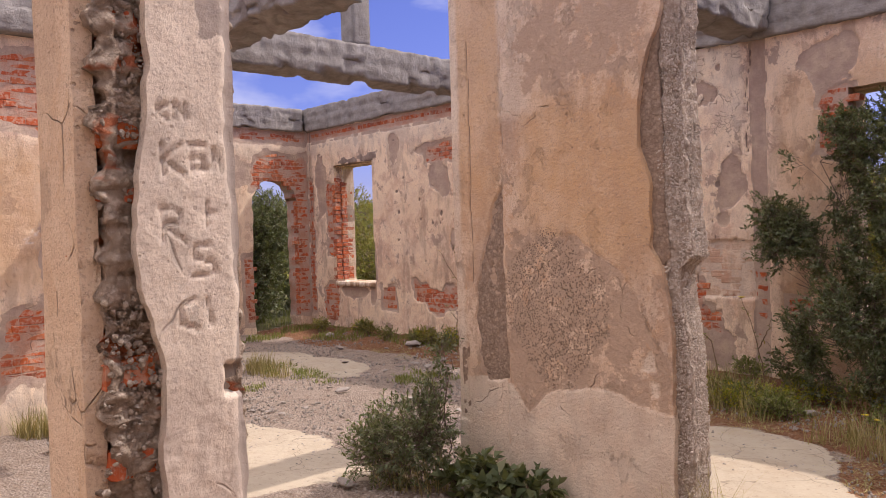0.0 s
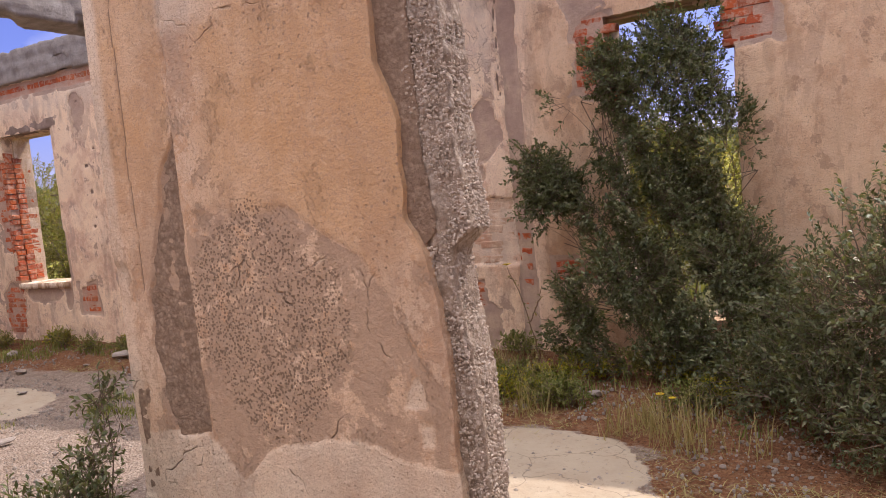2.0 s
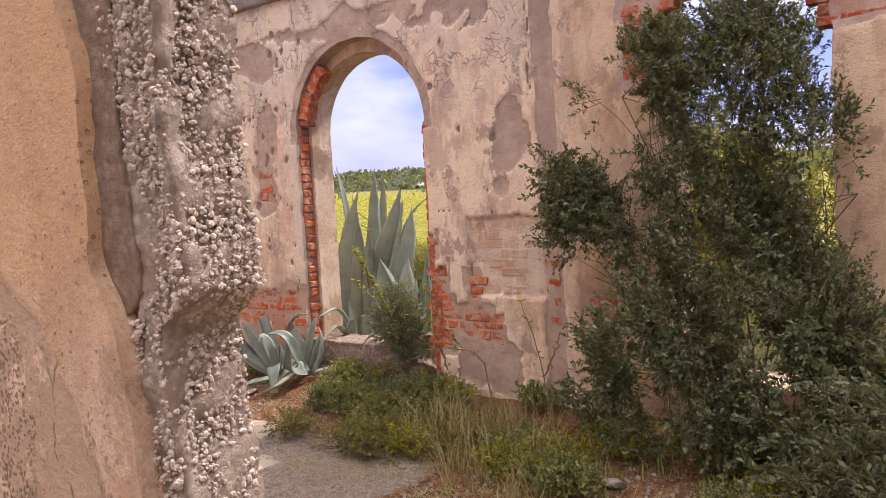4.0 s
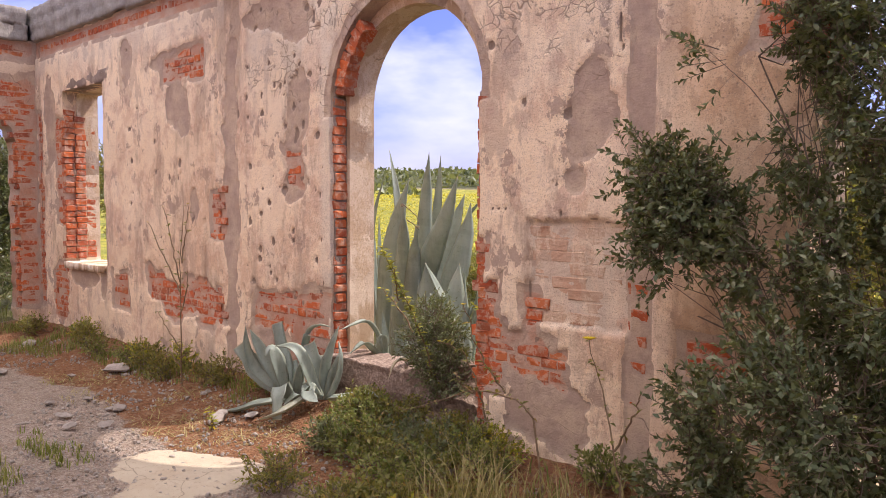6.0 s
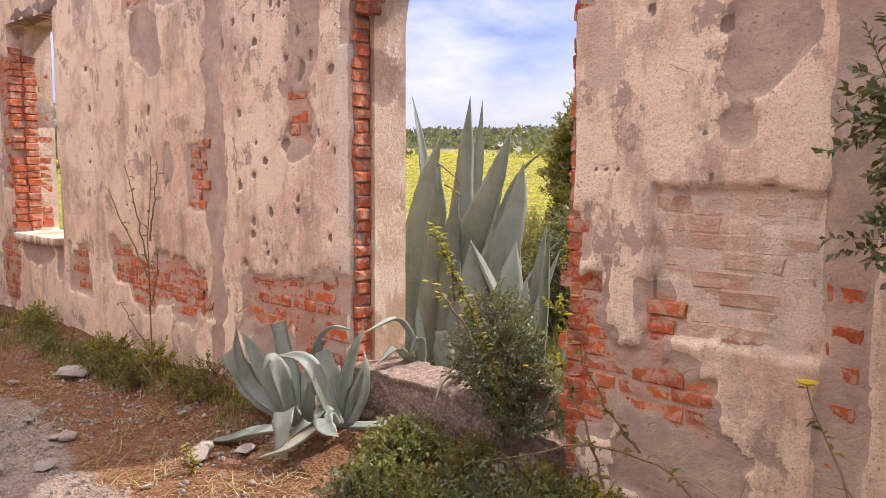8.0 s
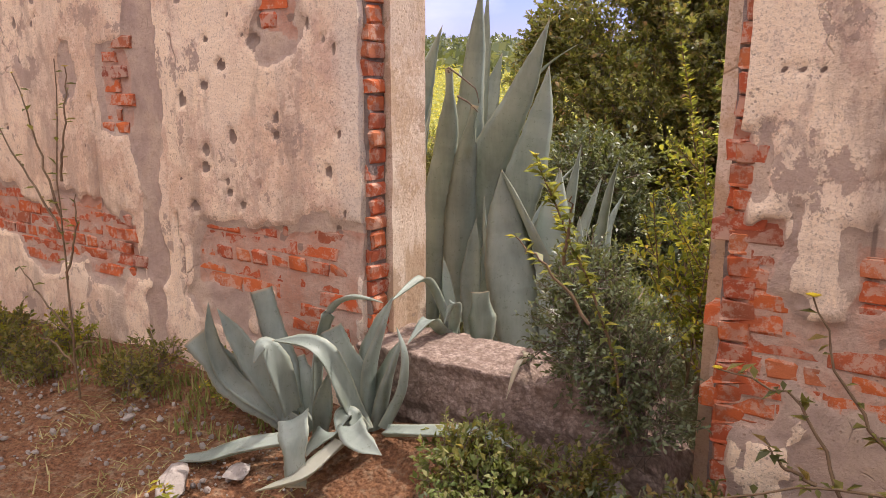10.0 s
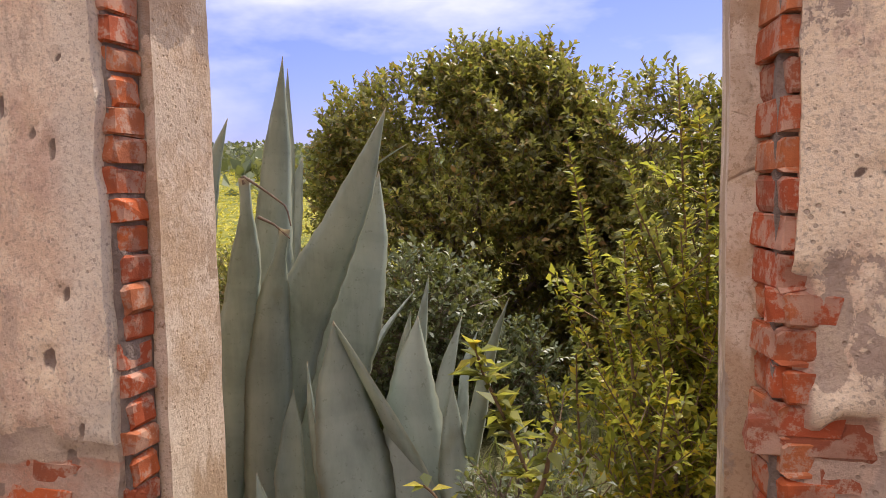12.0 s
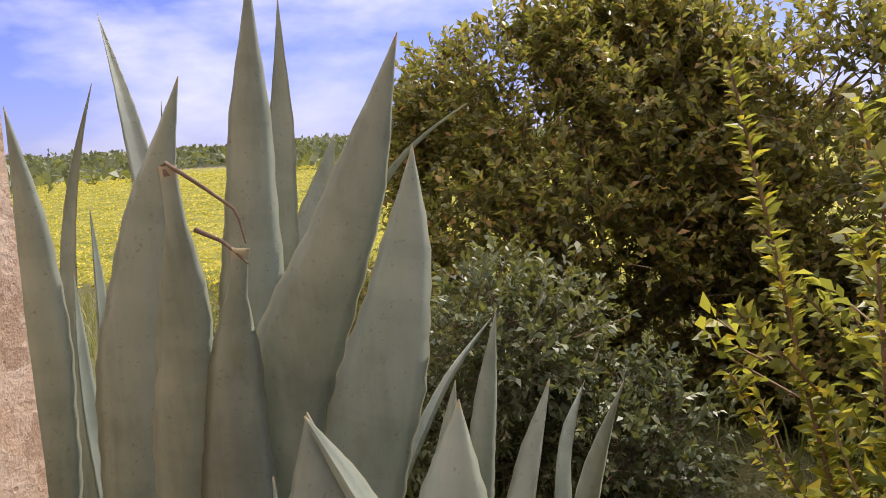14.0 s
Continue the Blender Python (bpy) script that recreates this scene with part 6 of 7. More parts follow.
tips = [(trng.uniform(-4.75, -4.15), trng.uniform(7.5, 8.0), trng.uniform(0.45, 1.05)) for _ in range(30)]
shoots("shrub", (-4.45, 7.75, 0.18), tips, M_YELLOW, 42, "young leafy shoots with yellow tips beside the threshold", 0.034, 150, 0.48, 0.004)
tips = [(trng.uniform(-4.1, -3.5), trng.uniform(7.6, 8.2), trng.uniform(1.1, 2.0)) for _ in range(16)]
shoots("shrub", (-3.80, 8.0, 0.18), tips, M_MIXED, 43, "grey-green shrub with arching twigs outside the wall", 0.042, 130, 0.42, 0.005)
tips = [(trng.uniform(-4.7, -3.7), trng.uniform(7.6, 8.3), trng.uniform(0.4, 1.0)) for _ in range(36)]
shoots("shrub", (-4.15, 8.2, 0.18), tips, M_MIXED, 49, "sunlit bush of short yellow-green shoots", 0.034, 190, 0.50, 0.004)
shrub("shrub", (-5.6, 10.6, 0.2), [(-6.03, 10.77, 1.49, 0.67, 0.5, 0.64), (-6.56, 10.77, 1.15, 0.37, 0.4, 0.56), (-5.29, 10.64, 1.36, 0.67, 0.54, 0.66), (-4.49, 10.44, 1.26, 0.67, 0.54, 0.70), (-5.69, 10.37, 0.95, 0.87, 0.47, 0.56),
      (-3.55, 10.17, 1.19, 0.74, 0.6, 0.77), (-5.70, 10.84, 1.92, 0.40, 0.33, 0.32), (-5.02, 10.7, 1.80, 0.36, 0.27, 0.28), (-5.36, 10.8, 2.0, 0.25, 0.2, 0.22), (-5.6, 10.5, 0.5, 0.8, 0.4, 0.42), (-4.4, 10.3, 0.5, 0.8, 0.4, 0.42), (-6.4, 10.7, 0.5, 0.45, 0.4, 0.4), (-4.0, 10.3, 1.62, 0.6, 0.45, 0.48), (-3.2, 10.0, 1.5, 0.6, 0.5, 0.5), (-6.45, 10.8, 1.6, 0.36, 0.35, 0.42)],
      14500, 0.046, M_OLIVE, 44, "broad olive-green thicket behind the ruin", per=11, twig=0.13, stems=16, thick=0.025, freq=4.0, gap=0.04, width=0.55, shell=0.38)
shrub("shrub", (-5.6, 9.2, 0.2), [(-5.58, 9.15, 0.78, 0.30, 0.25, 0.27), (-5.85, 9.3, 0.5, 0.4, 0.3, 0.34), (-5.25, 9.3, 0.42, 0.35, 0.25, 0.25)],
      1500, 0.036, M_SHRUB, 45, "low grey-green bush behind the agave", per=10, twig=0.10, stems=8, thick=0.010, gap=-0.1, width=0.5)
shrub("shrub", (-7.2, 11.2, 0.2), [(-7.2, 11.4, 0.5, 0.7, 0.5, 0.45), (-8.2, 11.6, 0.4, 0.7, 0.5, 0.4)], 1400, 0.045, M_OLIVE, 46, "low green scrub on the meadow edge", per=9, twig=0.12, stems=5, thick=0.012)
shrub("shrub", (-11.9, 6.7, 0.2), [(-11.8, 6.5, 0.9, 0.45, 0.6, 0.9), (-11.9, 6.8, 1.65, 0.45, 0.5, 0.65), (-12.0, 5.9, 0.8, 0.45, 0.5, 0.8), (-12.3, 7.5, 1.2, 0.5, 0.6, 1.0)], 5200, 0.05, M_SHRUB, 47, "tall dark shrub outside the doorway", per=10, twig=0.14, stems=8, thick=0.025)
shrub("shrub", (-12.0, 9.3, 0.2), [(-12.0, 9.2, 1.1, 0.9, 0.7, 0.85), (-13.3, 9.4, 1.7, 0.9, 0.7, 0.85), (-11.0, 8.9, 0.8, 0.8, 0.5, 0.75)], 3200, 0.05, M_OLIVE, 48, "olive-green shrub outside the open window", per=10, twig=0.14, stems=8, thick=0.025)

# far scrub on the hills
far = np.random.default_rng(51)
n = 7500
fx, fy = far.uniform(-150, 70, n), 24 + 166 * far.uniform(0, 1, n) ** 1.6
fr = np.hypot(np.maximum(np.maximum(-11.2 - fx, fx - 2.0), 0), np.maximum(fy - 7.4, 0))
keep = (fr > 95) | ((fr > 55) & (fbm(fx * 0.05, fy * 0.05, 52) > -0.05)) | ((fr > 20) & (fbm(fx * 0.11, fy * 0.11, 53) > 0.22))
fx, fy = fx[keep], fy[keep]
size = far.uniform(0.35, 1.1, len(fx))
at = np.stack([fx, fy, ground_height(fx, fy)], 1)
at = np.repeat(at, 9, 0) + far.normal(size=(len(fx) * 9, 3)) * np.repeat(size, 9)[:, None] * np.array([0.75, 0.75, 0.30]) + np.array([0, 0, 0.35])
ways = unit(far.normal(size=at.shape) + np.array([0, 0, 0.5]))
v, q = leaves_mesh(at, ways, unit(far.normal(size=at.shape)), np.repeat(size, 9) * 0.8, np.repeat(size, 9) * 0.6)
obj("hill_scrub", mesh_of("hill_scrub", v, q), M_SHRUB, None, "dark scrub covering the far hillside", "scrub", kind="stuff")
n = 26000
fy = 13 + 34 * far.uniform(0, 1, n) ** 1.5
fx = far.uniform(-1.15, 0.1, n) * fy - 2
at = np.stack([fx, fy, ground_height(fx, fy) + far.uniform(0.05, 0.28, n)], 1)
ways = unit(far.normal(size=at.shape) * np.array([1, 1, 0.3]))
s = far.uniform(0.04, 0.09, n) * (0.6 + fy / 40)
v, q = leaves_mesh(at, ways, np.tile([0, 0, 1.0], (n, 1)), s, s * 0.9)
obj("meadow_flowers", mesh_of("meadow_flowers", v, q), M_FIELD, None, "yellow flowers covering the meadow", "flowers", kind="stuff")

# ---- grass and weeds ----
grass("grass", [(-9.6, 6.5, 1.1, 0.4), (-7.6, 6.7, 1.1, 0.25), (-6.2, 6.72, 0.5, 0.2), (-10.3, 5.6, 0.4, 0.6)], 6500, 0.08, M_GRASS, 61, "green grass along the foot of the wall")
grass("grass", [(-4.55, 6.65, 0.5, 0.25), (-3.6, 6.4, 0.6, 0.4), (-2.7, 6.1, 0.7, 0.5), (-1.6, 5.9, 0.6, 0.6)], 1700, 0.13, M_GRASS, 62, "green grass and weeds below the brick wall", 0.5)
grass("tall_grass", [(-3.75, 6.15, 0.35, 0.22), (-2.9, 5.75, 0.4, 0.3), (-1.7, 5.3, 0.5, 0.4), (-3.2, 6.3, 0.6, 0.3)], 1900, 0.30, M_DRY, 63, "tall dry yellow grass", 0.6, 0.0025)
grass("grass", [(-7.3, 4.5, 0.9, 0.28), (-6.1, 4.95, 0.7, 0.15), (-7.0, 3.7, 0.25, 0.25), (-6.0, 5.35, 0.5, 0.12)], 3600, 0.07, M_GRASS, 64, "short grass in a floor crack", 0.5)
grass("dry_grass", [(-6.5, 1.7, 0.25, 0.9), (-7.6, 4.3, 0.5, 0.2)], 2600, 0.22, M_DRY, 65, "dry grass at the foot of the cross wall", 0.5, 0.003)
grass("dry_grass", [(-4.05, 2.0, 0.14, 0.10), (-3.5, 2.9, 0.3, 0.16), (-1.75, 3.1, 0.18, 0.12), (-4.95, 3.0, 0.06, 0.05)], 520, 0.34, M_DRY, 66, "thin dry stalks on the floor", 0.6, 0.002)
grass("turf", [(-5.5, 9.2, 3.5, 1.7), (-7, 12.5, 5, 2.5), (-11.8, 6.5, 0.8, 1.5)], 16000, 0.22, M_GRASS, 67, "rough grass outside the ruin", 0.5, 0.005)
grass("litter", [(-3.6, 5.9, 1.0, 0.6), (-2.4, 5.4, 0.9, 0.5), (-6.5, 6.2, 1.8, 0.4), (-1.2, 4.9, 0.7, 0.7)], 7000, 0.025, M_DRY, 68, "dry brown plant litter on the soil", 3.5, 0.003)


wrng = random.Random(21)
for i in range(72):
    if i < 36:
        x, y = wrng.uniform(-4.7, -1.3), wrng.uniform(5.75, 6.85)
    elif i < 52:
        x, y = wrng.uniform(-10.3, -5.9), wrng.uniform(6.55, 6.85)
    else:
        x, y = wrng.uniform(-5.0, -3.9), wrng.uniform(6.35, 6.82)
    r = wrng.uniform(0.10, 0.19)
    z = float(ground_height(np.array(x), np.array(y)))
    leaves = (M_OLIVE, M_GRASS, M_YELLOW)[i % 3 if i % 5 else 0] if i < 52 else (M_SHRUB, M_GRASS, M_OLIVE)[i % 3]
    shrub("weed", (x, y, z), [(x, y, z + 0.05, r, r * 0.8, 0.09), (x + r * 0.6, y - 0.03, z + 0.03, r * 0.7, r * 0.6, 0.06)], 80 if 36 <= i < 52 else 120, 0.026, leaves,
          200 + i, "low leafy weed growing on the soil", per=7, twig=0.06, stems=2, thick=0.003, width=0.5, gap=-1, group="weeds on the soil")


def tall_weed(base, stems, label, seed, leaf_mat=M_OLIVE):
    """A stalk with side branches, small leaves and yellow flower heads. stems: (points, leaf count, flower at the end)."""
    rng = np.random.default_rng(seed)
    thing = empty("tall_weed", base, label, "weed")
    o = np.array(base, float)
    lv = []
    for pts, count, flower in stems:
        p = np.array(pts, float)
        ts = np.linspace(0, 1, len(p))
        fine = np.linspace(0, 1, 14)
        c = np.stack([np.interp(fine, ts, p[:, k]) for k in range(3)], 1) + rng.normal(size=(14, 3)) * 0.004
        v, q = tube(c, np.linspace(0.0055, 0.002, 14), 5)
        obj("stem", mesh_of("stem", v - o, q), M_STEM, thing)
        if count:
            k = rng.uniform(0.05, 1, count)
            at = np.stack([np.interp(k, fine, c[:, j]) for j in range(3)], 1)
            w = unit(rng.normal(size=(count, 3)) * np.array([1, 1, 0.4]) + np.array([0, 0, 0.2]))
            s = rng.uniform(0.02, 0.05, count)
            lv.append(leaves_mesh(at, w, np.tile([0, 0, 1.0], (count, 1)), s, s * 0.45))
        if flower:
            a = np.linspace(0, 2 * np.pi, 14, endpoint=False)
            w = np.stack([np.cos(a), np.sin(a), np.full(14, 0.5)], 1)
            v, q = leaves_mesh(np.tile(c[-1], (14, 1)), unit(w), np.tile([0, 0, 1.0], (14, 1)), np.full(14, 0.024 * flower), np.full(14, 0.010 * flower))
            obj("flower", mesh_of("flower", v - o, q), M_PETAL, thing, "yellow flower head")
    if lv:
        v, q = joined(lv)
        obj("foliage", mesh_of("foliage", v - o, q), leaf_mat, thing)
    return thing


tall_weed((-6.72, 6.52, 0.06), [
    ([(-6.72, 6.52, 0.05), (-6.72, 6.52, 0.5), (-6.68, 6.5, 0.95), (-6.62, 6.5, 1.45)], 26, 0),
    ([(-6.69, 6.5, 0.85), (-6.8, 6.5, 1.15), (-6.88, 6.48, 1.4)], 8, 0.5),
    ([(-6.70, 6.5, 0.80), (-6.9, 6.48, 1.05), (-7.05, 6.45, 1.28)], 8, 0.5),
    ([(-6.66, 6.5, 1.0), (-6.6, 6.5, 1.2), (-6.56, 6.5, 1.42)], 8, 0.6),
    ([(-6.72, 6.52, 0.35), (-6.9, 6.5, 0.5), (-7.0, 6.48, 0.62)], 10, 0),
    ([(-6.72, 6.52, 0.3), (-6.58, 6.5, 0.36), (-6.48, 6.48, 0.38)], 14, 0),
    ([(-6.72, 6.52, 0.22), (-6.86, 6.5, 0.32), (-6.95, 6.48, 0.33)], 14, 0),
    ([(-6.67, 6.5, 0.6), (-6.6, 6.5, 0.8), (-6.57, 6.5, 0.95)], 6, 0),
], "tall thin dry weed with small flower buds by the wall", 71)
tall_weed((-2.98, 6.35, 0.05), [
    ([(-2.98, 6.35, 0.05), (-3.02, 6.38, 0.35), (-3.14, 6.45, 0.65), (-3.26, 6.52, 0.85)], 22, 1.5),
    ([(-3.05, 6.4, 0.45), (-2.98, 6.42, 0.6), (-2.95, 6.42, 0.7)], 8, 0),
], "leaning thistle stalk with one yellow flower", 72)
tall_weed((-3.42, 6.45, 0.05), [
    ([(-3.42, 6.45, 0.05), (-3.57, 6.55, 0.49), (-3.69, 6.55, 0.52), (-3.82, 6.55, 0.53), (-3.98, 6.55, 0.51), (-4.15, 6.55, 0.43), (-4.43, 6.55, 0.32)], 40, 0),
    ([(-3.75, 6.58, 0.53), (-3.87, 6.58, 0.63), (-3.95, 6.58, 0.76), (-4.02, 6.58, 0.93)], 26, 0.8),
    ([(-3.89, 6.60, 0.37), (-3.95, 6.60, 0.55), (-4.04, 6.60, 0.69), (-4.21, 6.60, 0.72)], 26, 0.6),
    ([(-3.98, 6.60, 0.49), (-4.06, 6.60, 0.52), (-4.09, 6.60, 0.57)], 16, 0),
], "arching dark bramble stem with thin leafy shoots", 73)
tall_weed((-4.52, 6.92, 0.35), [
    ([(-4.52, 6.92, 0.32), (-4.58, 6.85, 0.68), (-4.67, 6.75, 0.97), (-4.74, 6.68, 1.18)], 260, 0.5),
    ([(-4.62, 6.82, 0.7), (-4.75, 6.80, 0.85), (-4.84, 6.78, 0.93)], 16, 0),
    ([(-4.68, 6.76, 0.88), (-4.64, 6.70, 1.0), (-4.62, 6.66, 1.08)], 12, 0),
], "arching leafy shoot with a yellow tip before the arch", 74, M_MIXED)
tall_weed((-1.92, 5.55, 0.05), [([(-1.92, 5.55, 0.03), (-1.92, 5.55, 0.15), (-1.93, 5.54, 0.2)], 10, 1.3), ([(-1.9, 5.6, 0.03), (-1.88, 5.6, 0.16)], 6, 1.1)], "small yellow wildflower in the grass", 75)
tall_weed((-5.72, 6.18, 0.05), [([(-5.72, 6.18, 0.03), (-5.73, 6.18, 0.12), (-5.74, 6.17, 0.17)], 24, 0), ([(-5.72, 6.18, 0.03), (-5.68, 6.16, 0.12)], 18, 0)], "small green weed on the sunlit soil", 76, M_YELLOW)


# ---- stones ----
def stone_mesh(seed, detail=2):
    bm = bmesh.new()
    bmesh.ops.create_icosphere(bm, subdivisions=detail, radius=0.5)
    for vv in bm.verts:
        k = noise.noise(vv.co * 1.7 + Vector((seed * 3.1, 0, 0)))
        vv.co = vv.co * (1 + 0.7 * k)
        vv.co.z *= 0.42
    me = bpy.data.meshes.new("stone")
    bm.to_mesh(me)
    bm.free()
    return me


STONES = [stone_mesh(i) for i in range(6)]
srng = random.Random(9)


def stone(x, y, size, label="rough pale stone lying on the ground", mat=None):
    z = float(ground_height(np.array(x), np.array(y)))
    ob = obj("stone", srng.choice(STONES), mat or M_STONE, None, label, "stone", "stones on the floor")
    ob.location = (x, y, z + size * 0.16)
    ob.rotation_euler = (srng.uniform(-0.2, 0.2), srng.uniform(-0.2, 0.2), srng.uniform(0, 6.28))
    ob.scale = (size * srng.uniform(0.8, 1.5), size * srng.uniform(0.7, 1.1), size * srng.uniform(0.6, 1.0))


for x, y, s in ((-6.0, 4.21, 0.10), (-6.35, 5.58, 0.09), (-6.55, 5.98, 0.10), (-6.25, 5.75, 0.07), (-7.6, 6.45, 0.20), (-9.38, 6.4, 0.14), (-5.85, 6.3, 0.14), (-5.7, 6.45, 0.10),
                (-2.67, 6.1, 0.09), (-2.6, 6.5, 0.10), (-2.9, 6.05, 0.07), (-2.45, 5.95, 0.11), (-4.2, 6.4, 0.06), (-4.55, 6.85, 0.12), (-4.4, 6.95, 0.09), (-3.05, 6.3, 0.06), (-8.3, 5.8, 0.12)):
    stone(x, y, s)
for i in range(46):
    x, y = (srng.uniform(-6.6, -5.6), srng.uniform(3.0, 3.6)) if i < 22 else (srng.uniform(-8.5, -4.5), srng.uniform(4.2, 6.5))
    stone(x, y, srng.uniform(0.025, 0.075))
for x, y, s in ((-6.3, 1.85, 0.20), (-6.2, 2.05, 0.14), (-5.9, 1.75, 0.22), (-5.7, 1.9, 0.16)):
    stone(x, y, s, "fallen brick rubble at the wall foot", M_BRICK if s != 0.22 else M_STONE)
stone(-3.75, 2.62, 0.12, "reddish rubble lump beside the bush", M_SILL)


def pebbles(name, P, size, mat, seed, label, parent=None, category="gravel"):
    """Many small angular stones in one mesh."""
    rng = np.random.default_rng(seed)
    t = (1 + 5 ** 0.5) / 2
    ico = np.array([(-1, t, 0), (1, t, 0), (-1, -t, 0), (1, -t, 0), (0, -1, t), (0, 1, t), (0, -1, -t), (0, 1, -t), (t, 0, -1), (t, 0, 1), (-t, 0, -1), (-t, 0, 1)]) / 1.9
    tri = np.array([(0, 11, 5), (0, 5, 1), (0, 1, 7), (0, 7, 10), (0, 10, 11), (1, 5, 9), (5, 11, 4), (11, 10, 2), (10, 7, 6), (7, 1, 8),
                    (3, 9, 4), (3, 4, 2), (3, 2, 6), (3, 6, 8), (3, 8, 9), (4, 9, 5), (2, 4, 11), (6, 2, 10), (8, 6, 7), (9, 8, 1)])
    n = len(P)
    sc = size[:, None] * rng.uniform(0.6, 1.3, (n, 3))
    v = P[:, None, :] + ico[None] * sc[:, None, :] * rng.uniform(0.8, 1.15, (n, 12, 1))
    f = (tri[None] + (np.arange(n) * 12)[:, None, None]).reshape(-1, 3)
    return obj(name, mesh_of(name, v.reshape(-1, 3), f, None, False, True), mat, parent, label, category, kind="stuff")


gr = np.random.default_rng(81)
n = 17000
px, py = gr.uniform(-9.5, -1.0, n), gr.uniform(2.6, 6.7, n)
ok = fbm(px * 1.5, py * 1.5, 82) > -0.15
px, py = px[ok], py[ok]
pebbles("gravel", np.stack([px, py, ground_height(px, py) - 0.006], 1), 0.004 + 0.011 * gr.uniform(0, 1, len(px)) ** 3, M_STONE, 83, "loose gravel scattered over the floor")
n = 15000
pz = gr.uniform(0, 3.1, n)
yy = gr.uniform(3.23, 3.39, n)
out = np.interp(pz, [0, 0.5, 0.9, 1.1, 1.30, 1.36, 1.6, 2.0, 2.3, 3.2], [0.0, 0.0, -0.01, -0.04, -0.055, 0.02, -0.01, -0.015, -0.03, 0.03])
M_PEBBLE = plain("lime_pebbles", (0.46, 0.38, 0.315), (0.72, 0.63, 0.55), 14.0, 0.95, 0.5, 0.1)
keep = fbm(yy * 6, pz * 6, 84) > -0.35
pebbles("aggregate", np.stack([-1.863 + out + gr.uniform(-0.006, 0.003, n), yy, pz], 1)[keep], (0.002 + 0.0045 * gr.uniform(0, 1, n) ** 2)[keep], M_PEBBLE, 85, "pale pebbles in the broken concrete end", pier, "")

n = 9000
pz = gr.uniform(0, 3.1, n)
xx = gr.uniform(-2.0, -1.862, n)
out = np.interp(pz, [0, 0.5, 0.9, 1.1, 1.30, 1.36, 1.6, 2.0, 2.3, 3.2], [0.0, 0.0, -0.01, -0.04, -0.055, 0.02, -0.01, -0.015, -0.03, 0.03])
keep = (fbm(xx * 9, pz * 5, 88) + 9.0 * (xx + 1.955) > -0.05)
pebbles("aggregate", np.stack([xx + out, 3.236 + gr.uniform(-0.006, 0.008, n), pz], 1)[keep], (0.002 + 0.0045 * gr.uniform(0, 1, n) ** 2)[keep], M_PEBBLE, 89, "pale pebbles along the broken front edge", pier, "")

n = 5200
pz = gr.uniform(0, 2.95, n)
py = gr.uniform(0.55, 0.66, n)
keep = fbm(py * 12, pz * 9, 86) > -0.2
pebbles("aggregate", np.stack([-1.584 + gr.uniform(-0.012, 0.008, n), py + pillar_bite(pz), pz], 1)[keep], (0.002 + 0.0065 * gr.uniform(0, 1, n) ** 2)[keep], M_RUBBLE, 87, "grey mortar crumbs in the broken edge", pillar, "")

# ---- single bricks of the walls ----
NW = ((0, 7.0, 0), (1, 0, 0), (0, -1, 0))
for bare, box in ((bare_low_right, (-4.31, -3.5, 0.28, 1.0)), (bare_low_left, (-6.5, -5.68, 0.2, 0.82)), (bare_low_mid, (-8.5, -7.1, 0.4, 0.82)),
                  (bare_top_mid, (-7.9, -7.15, 2.4, 2.7)), (bare_window, (-10.45, -8.6, 0.15, 0.76)), (bare_window_side, (-10.7, -10.12, 0.3, 2.4)),
                  (bare_stub_left, (-7.12, -6.95, 0.2, 1.6)), (bare_east, (-3.1, -1.4, 0.6, 2.6)), (bare_center, (-6.1, -5.97, 1.55, 1.95)), (bare_course, (X_WEST + 0.15, -7.1, 3.03, 3.15))):
    lay_bricks(wall_north, *NW, *box, bare)
brick_column(wall_north, (-4.330, 7.108, 0), (-0.975, -0.22, 0), 0.12, 2.0, STRETCHERS, 0.0, 2)
brick_column(wall_north, (-4.265, 7.016, 0), (0, -1, 0), 1.0, 1.25, HEADERS, 0.0, 12)
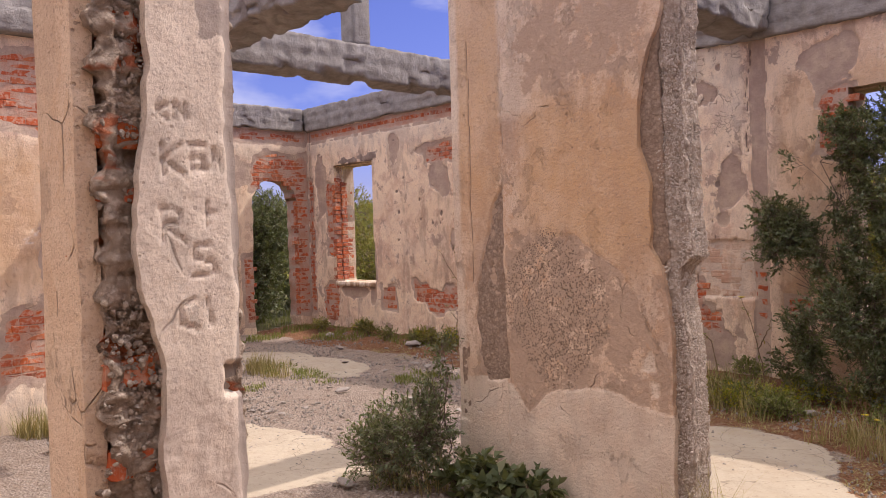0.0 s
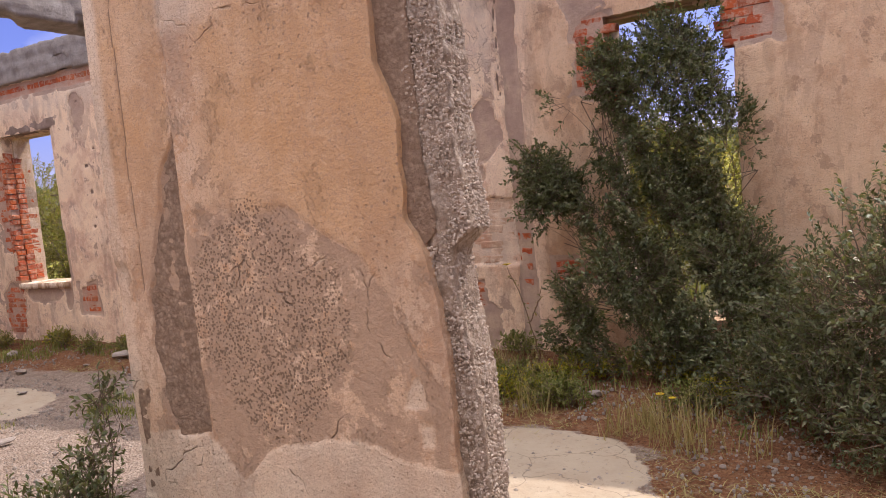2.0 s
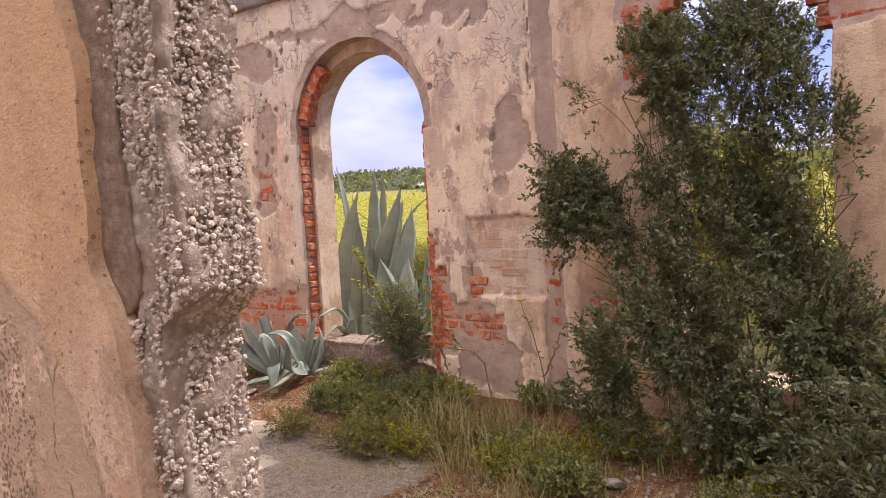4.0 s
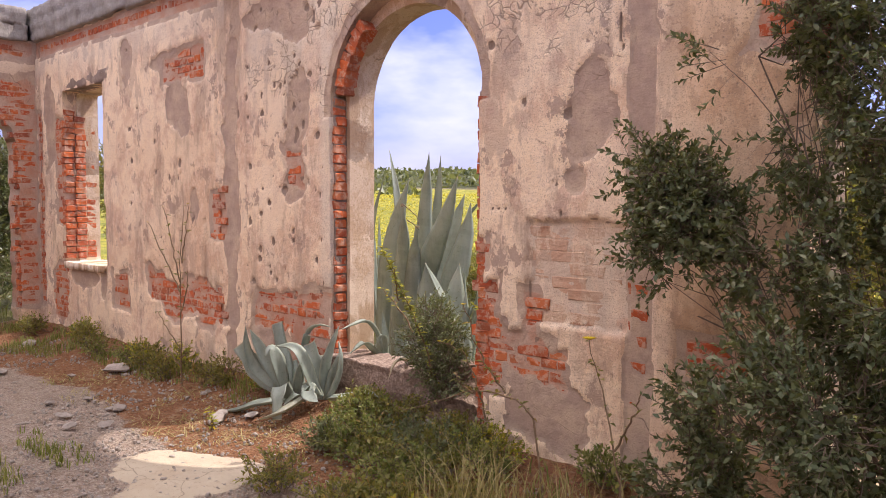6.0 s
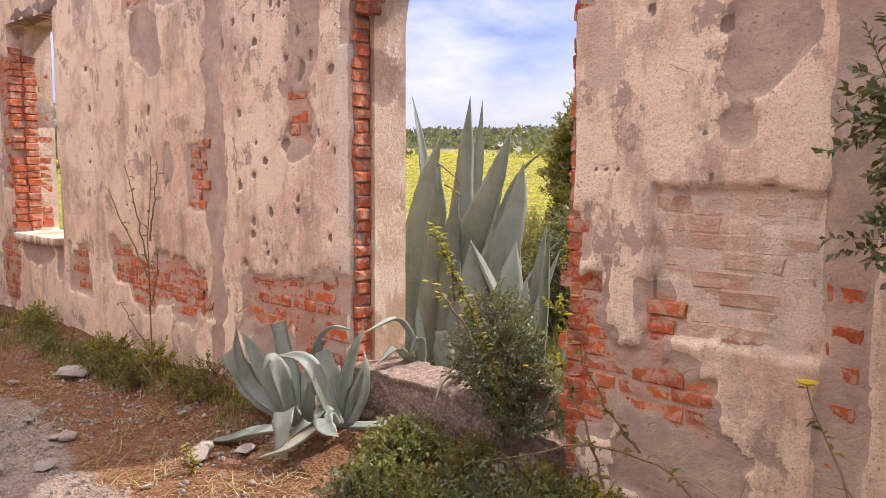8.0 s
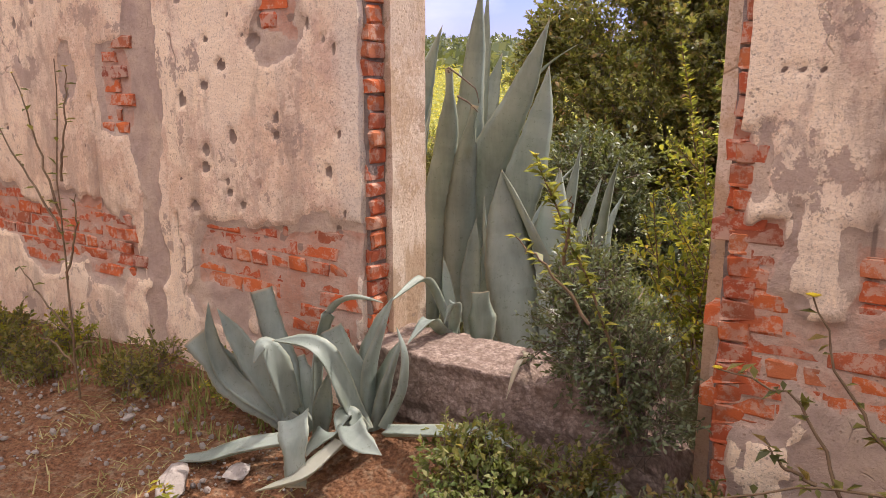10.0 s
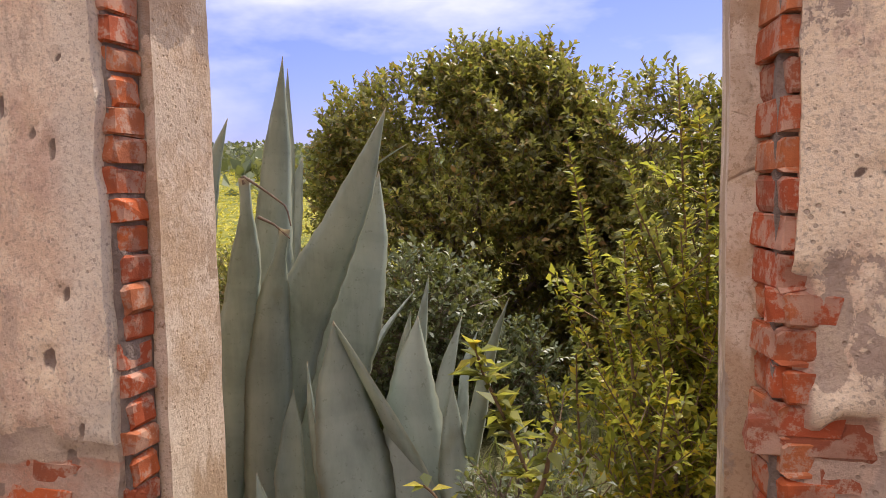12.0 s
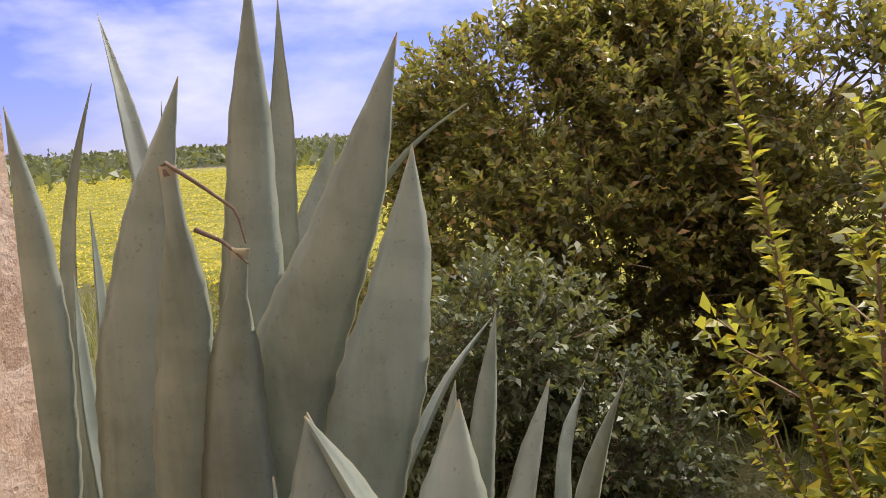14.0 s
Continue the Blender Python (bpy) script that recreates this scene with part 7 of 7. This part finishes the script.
brick_column(wall_north, (-3.30, 7.020, 0), (0, -1, 0), 0.40, 1.05, HEADERS, 0.35, 3)
brick_column(wall_north, (-3.31, 7.020, 0), (0, -1, 0), 1.84, 1.90, HEADERS, 0.0, 6)
brick_column(wall_north, (ARCH_X - ARCH_R + 0.020, 7.086, 0), (1, 0, 0), 0.10, 2.12, HEADERS, 0.0, 4)
for i in range(3):
    brick_column(wall_north, (-10.0 + 0.012 * (i == 1), 7.055 + 0.11 * i, 0), (1, 0, 0), 0.86, 2.42, HEADERS, 0.10, 5 + i)
lay_bricks(wall_north, *NW, -3.95, -3.47, 0.80, 1.34, lambda u, v: worn_rect(u, v) - 0.02, sink=0.0275, meshes=WASHED_S, mat=M_WASHED)
WW = ((X_WEST, 0, 0), (0, 1, 0), (1, 0, 0))
lay_bricks(wall_west, *WW, 4.6, 6.95, 0.2, 3.15, lambda u, v: np.minimum(bare_west(u, v), west_door(u, v) - 0.02))
CW = ((-6.70, 0, 0), (0, 1, 0), (1, 0, 0))
lay_bricks(wall_cross, *CW, 1.4, 3.1, 0.4, 3.0, bare_cross)
# the ring of bricks on edge under the arch
for i in range(22, 31):
    ang = math.radians(8 + i * 164 / 30)
    ob = obj("brick", HEADERS[i % 6], M_BRICK, wall_north)
    r = ARCH_R - 0.012
    ob.matrix_local = Matrix.Translation((ARCH_X + r * math.cos(ang), 7.085, ARCH_S + r * math.sin(ang))) @ Matrix.Rotation(-ang - math.pi / 2, 4, "Y") @ Matrix.Rotation(math.pi / 2, 4, "Z") @ Matrix.Rotation(math.pi / 2, 4, "X")


# brick ends in the broken edge of the pillar
for i, (z, y) in enumerate(((1.94, 0.60), (1.715, 0.595), (1.60, 0.605), (1.235, 0.60), (1.05, 0.61), (0.8, 0.60))):
    ob = obj("brick", HEADERS[i % 6], M_BRICK, pillar)
    ob.matrix_local = Matrix.Translation((-1.590, y, z)) @ Matrix.Rotation(math.pi / 2, 4, "Z") @ Matrix.Rotation(0.08 * (i % 3 - 1), 4, "Y")
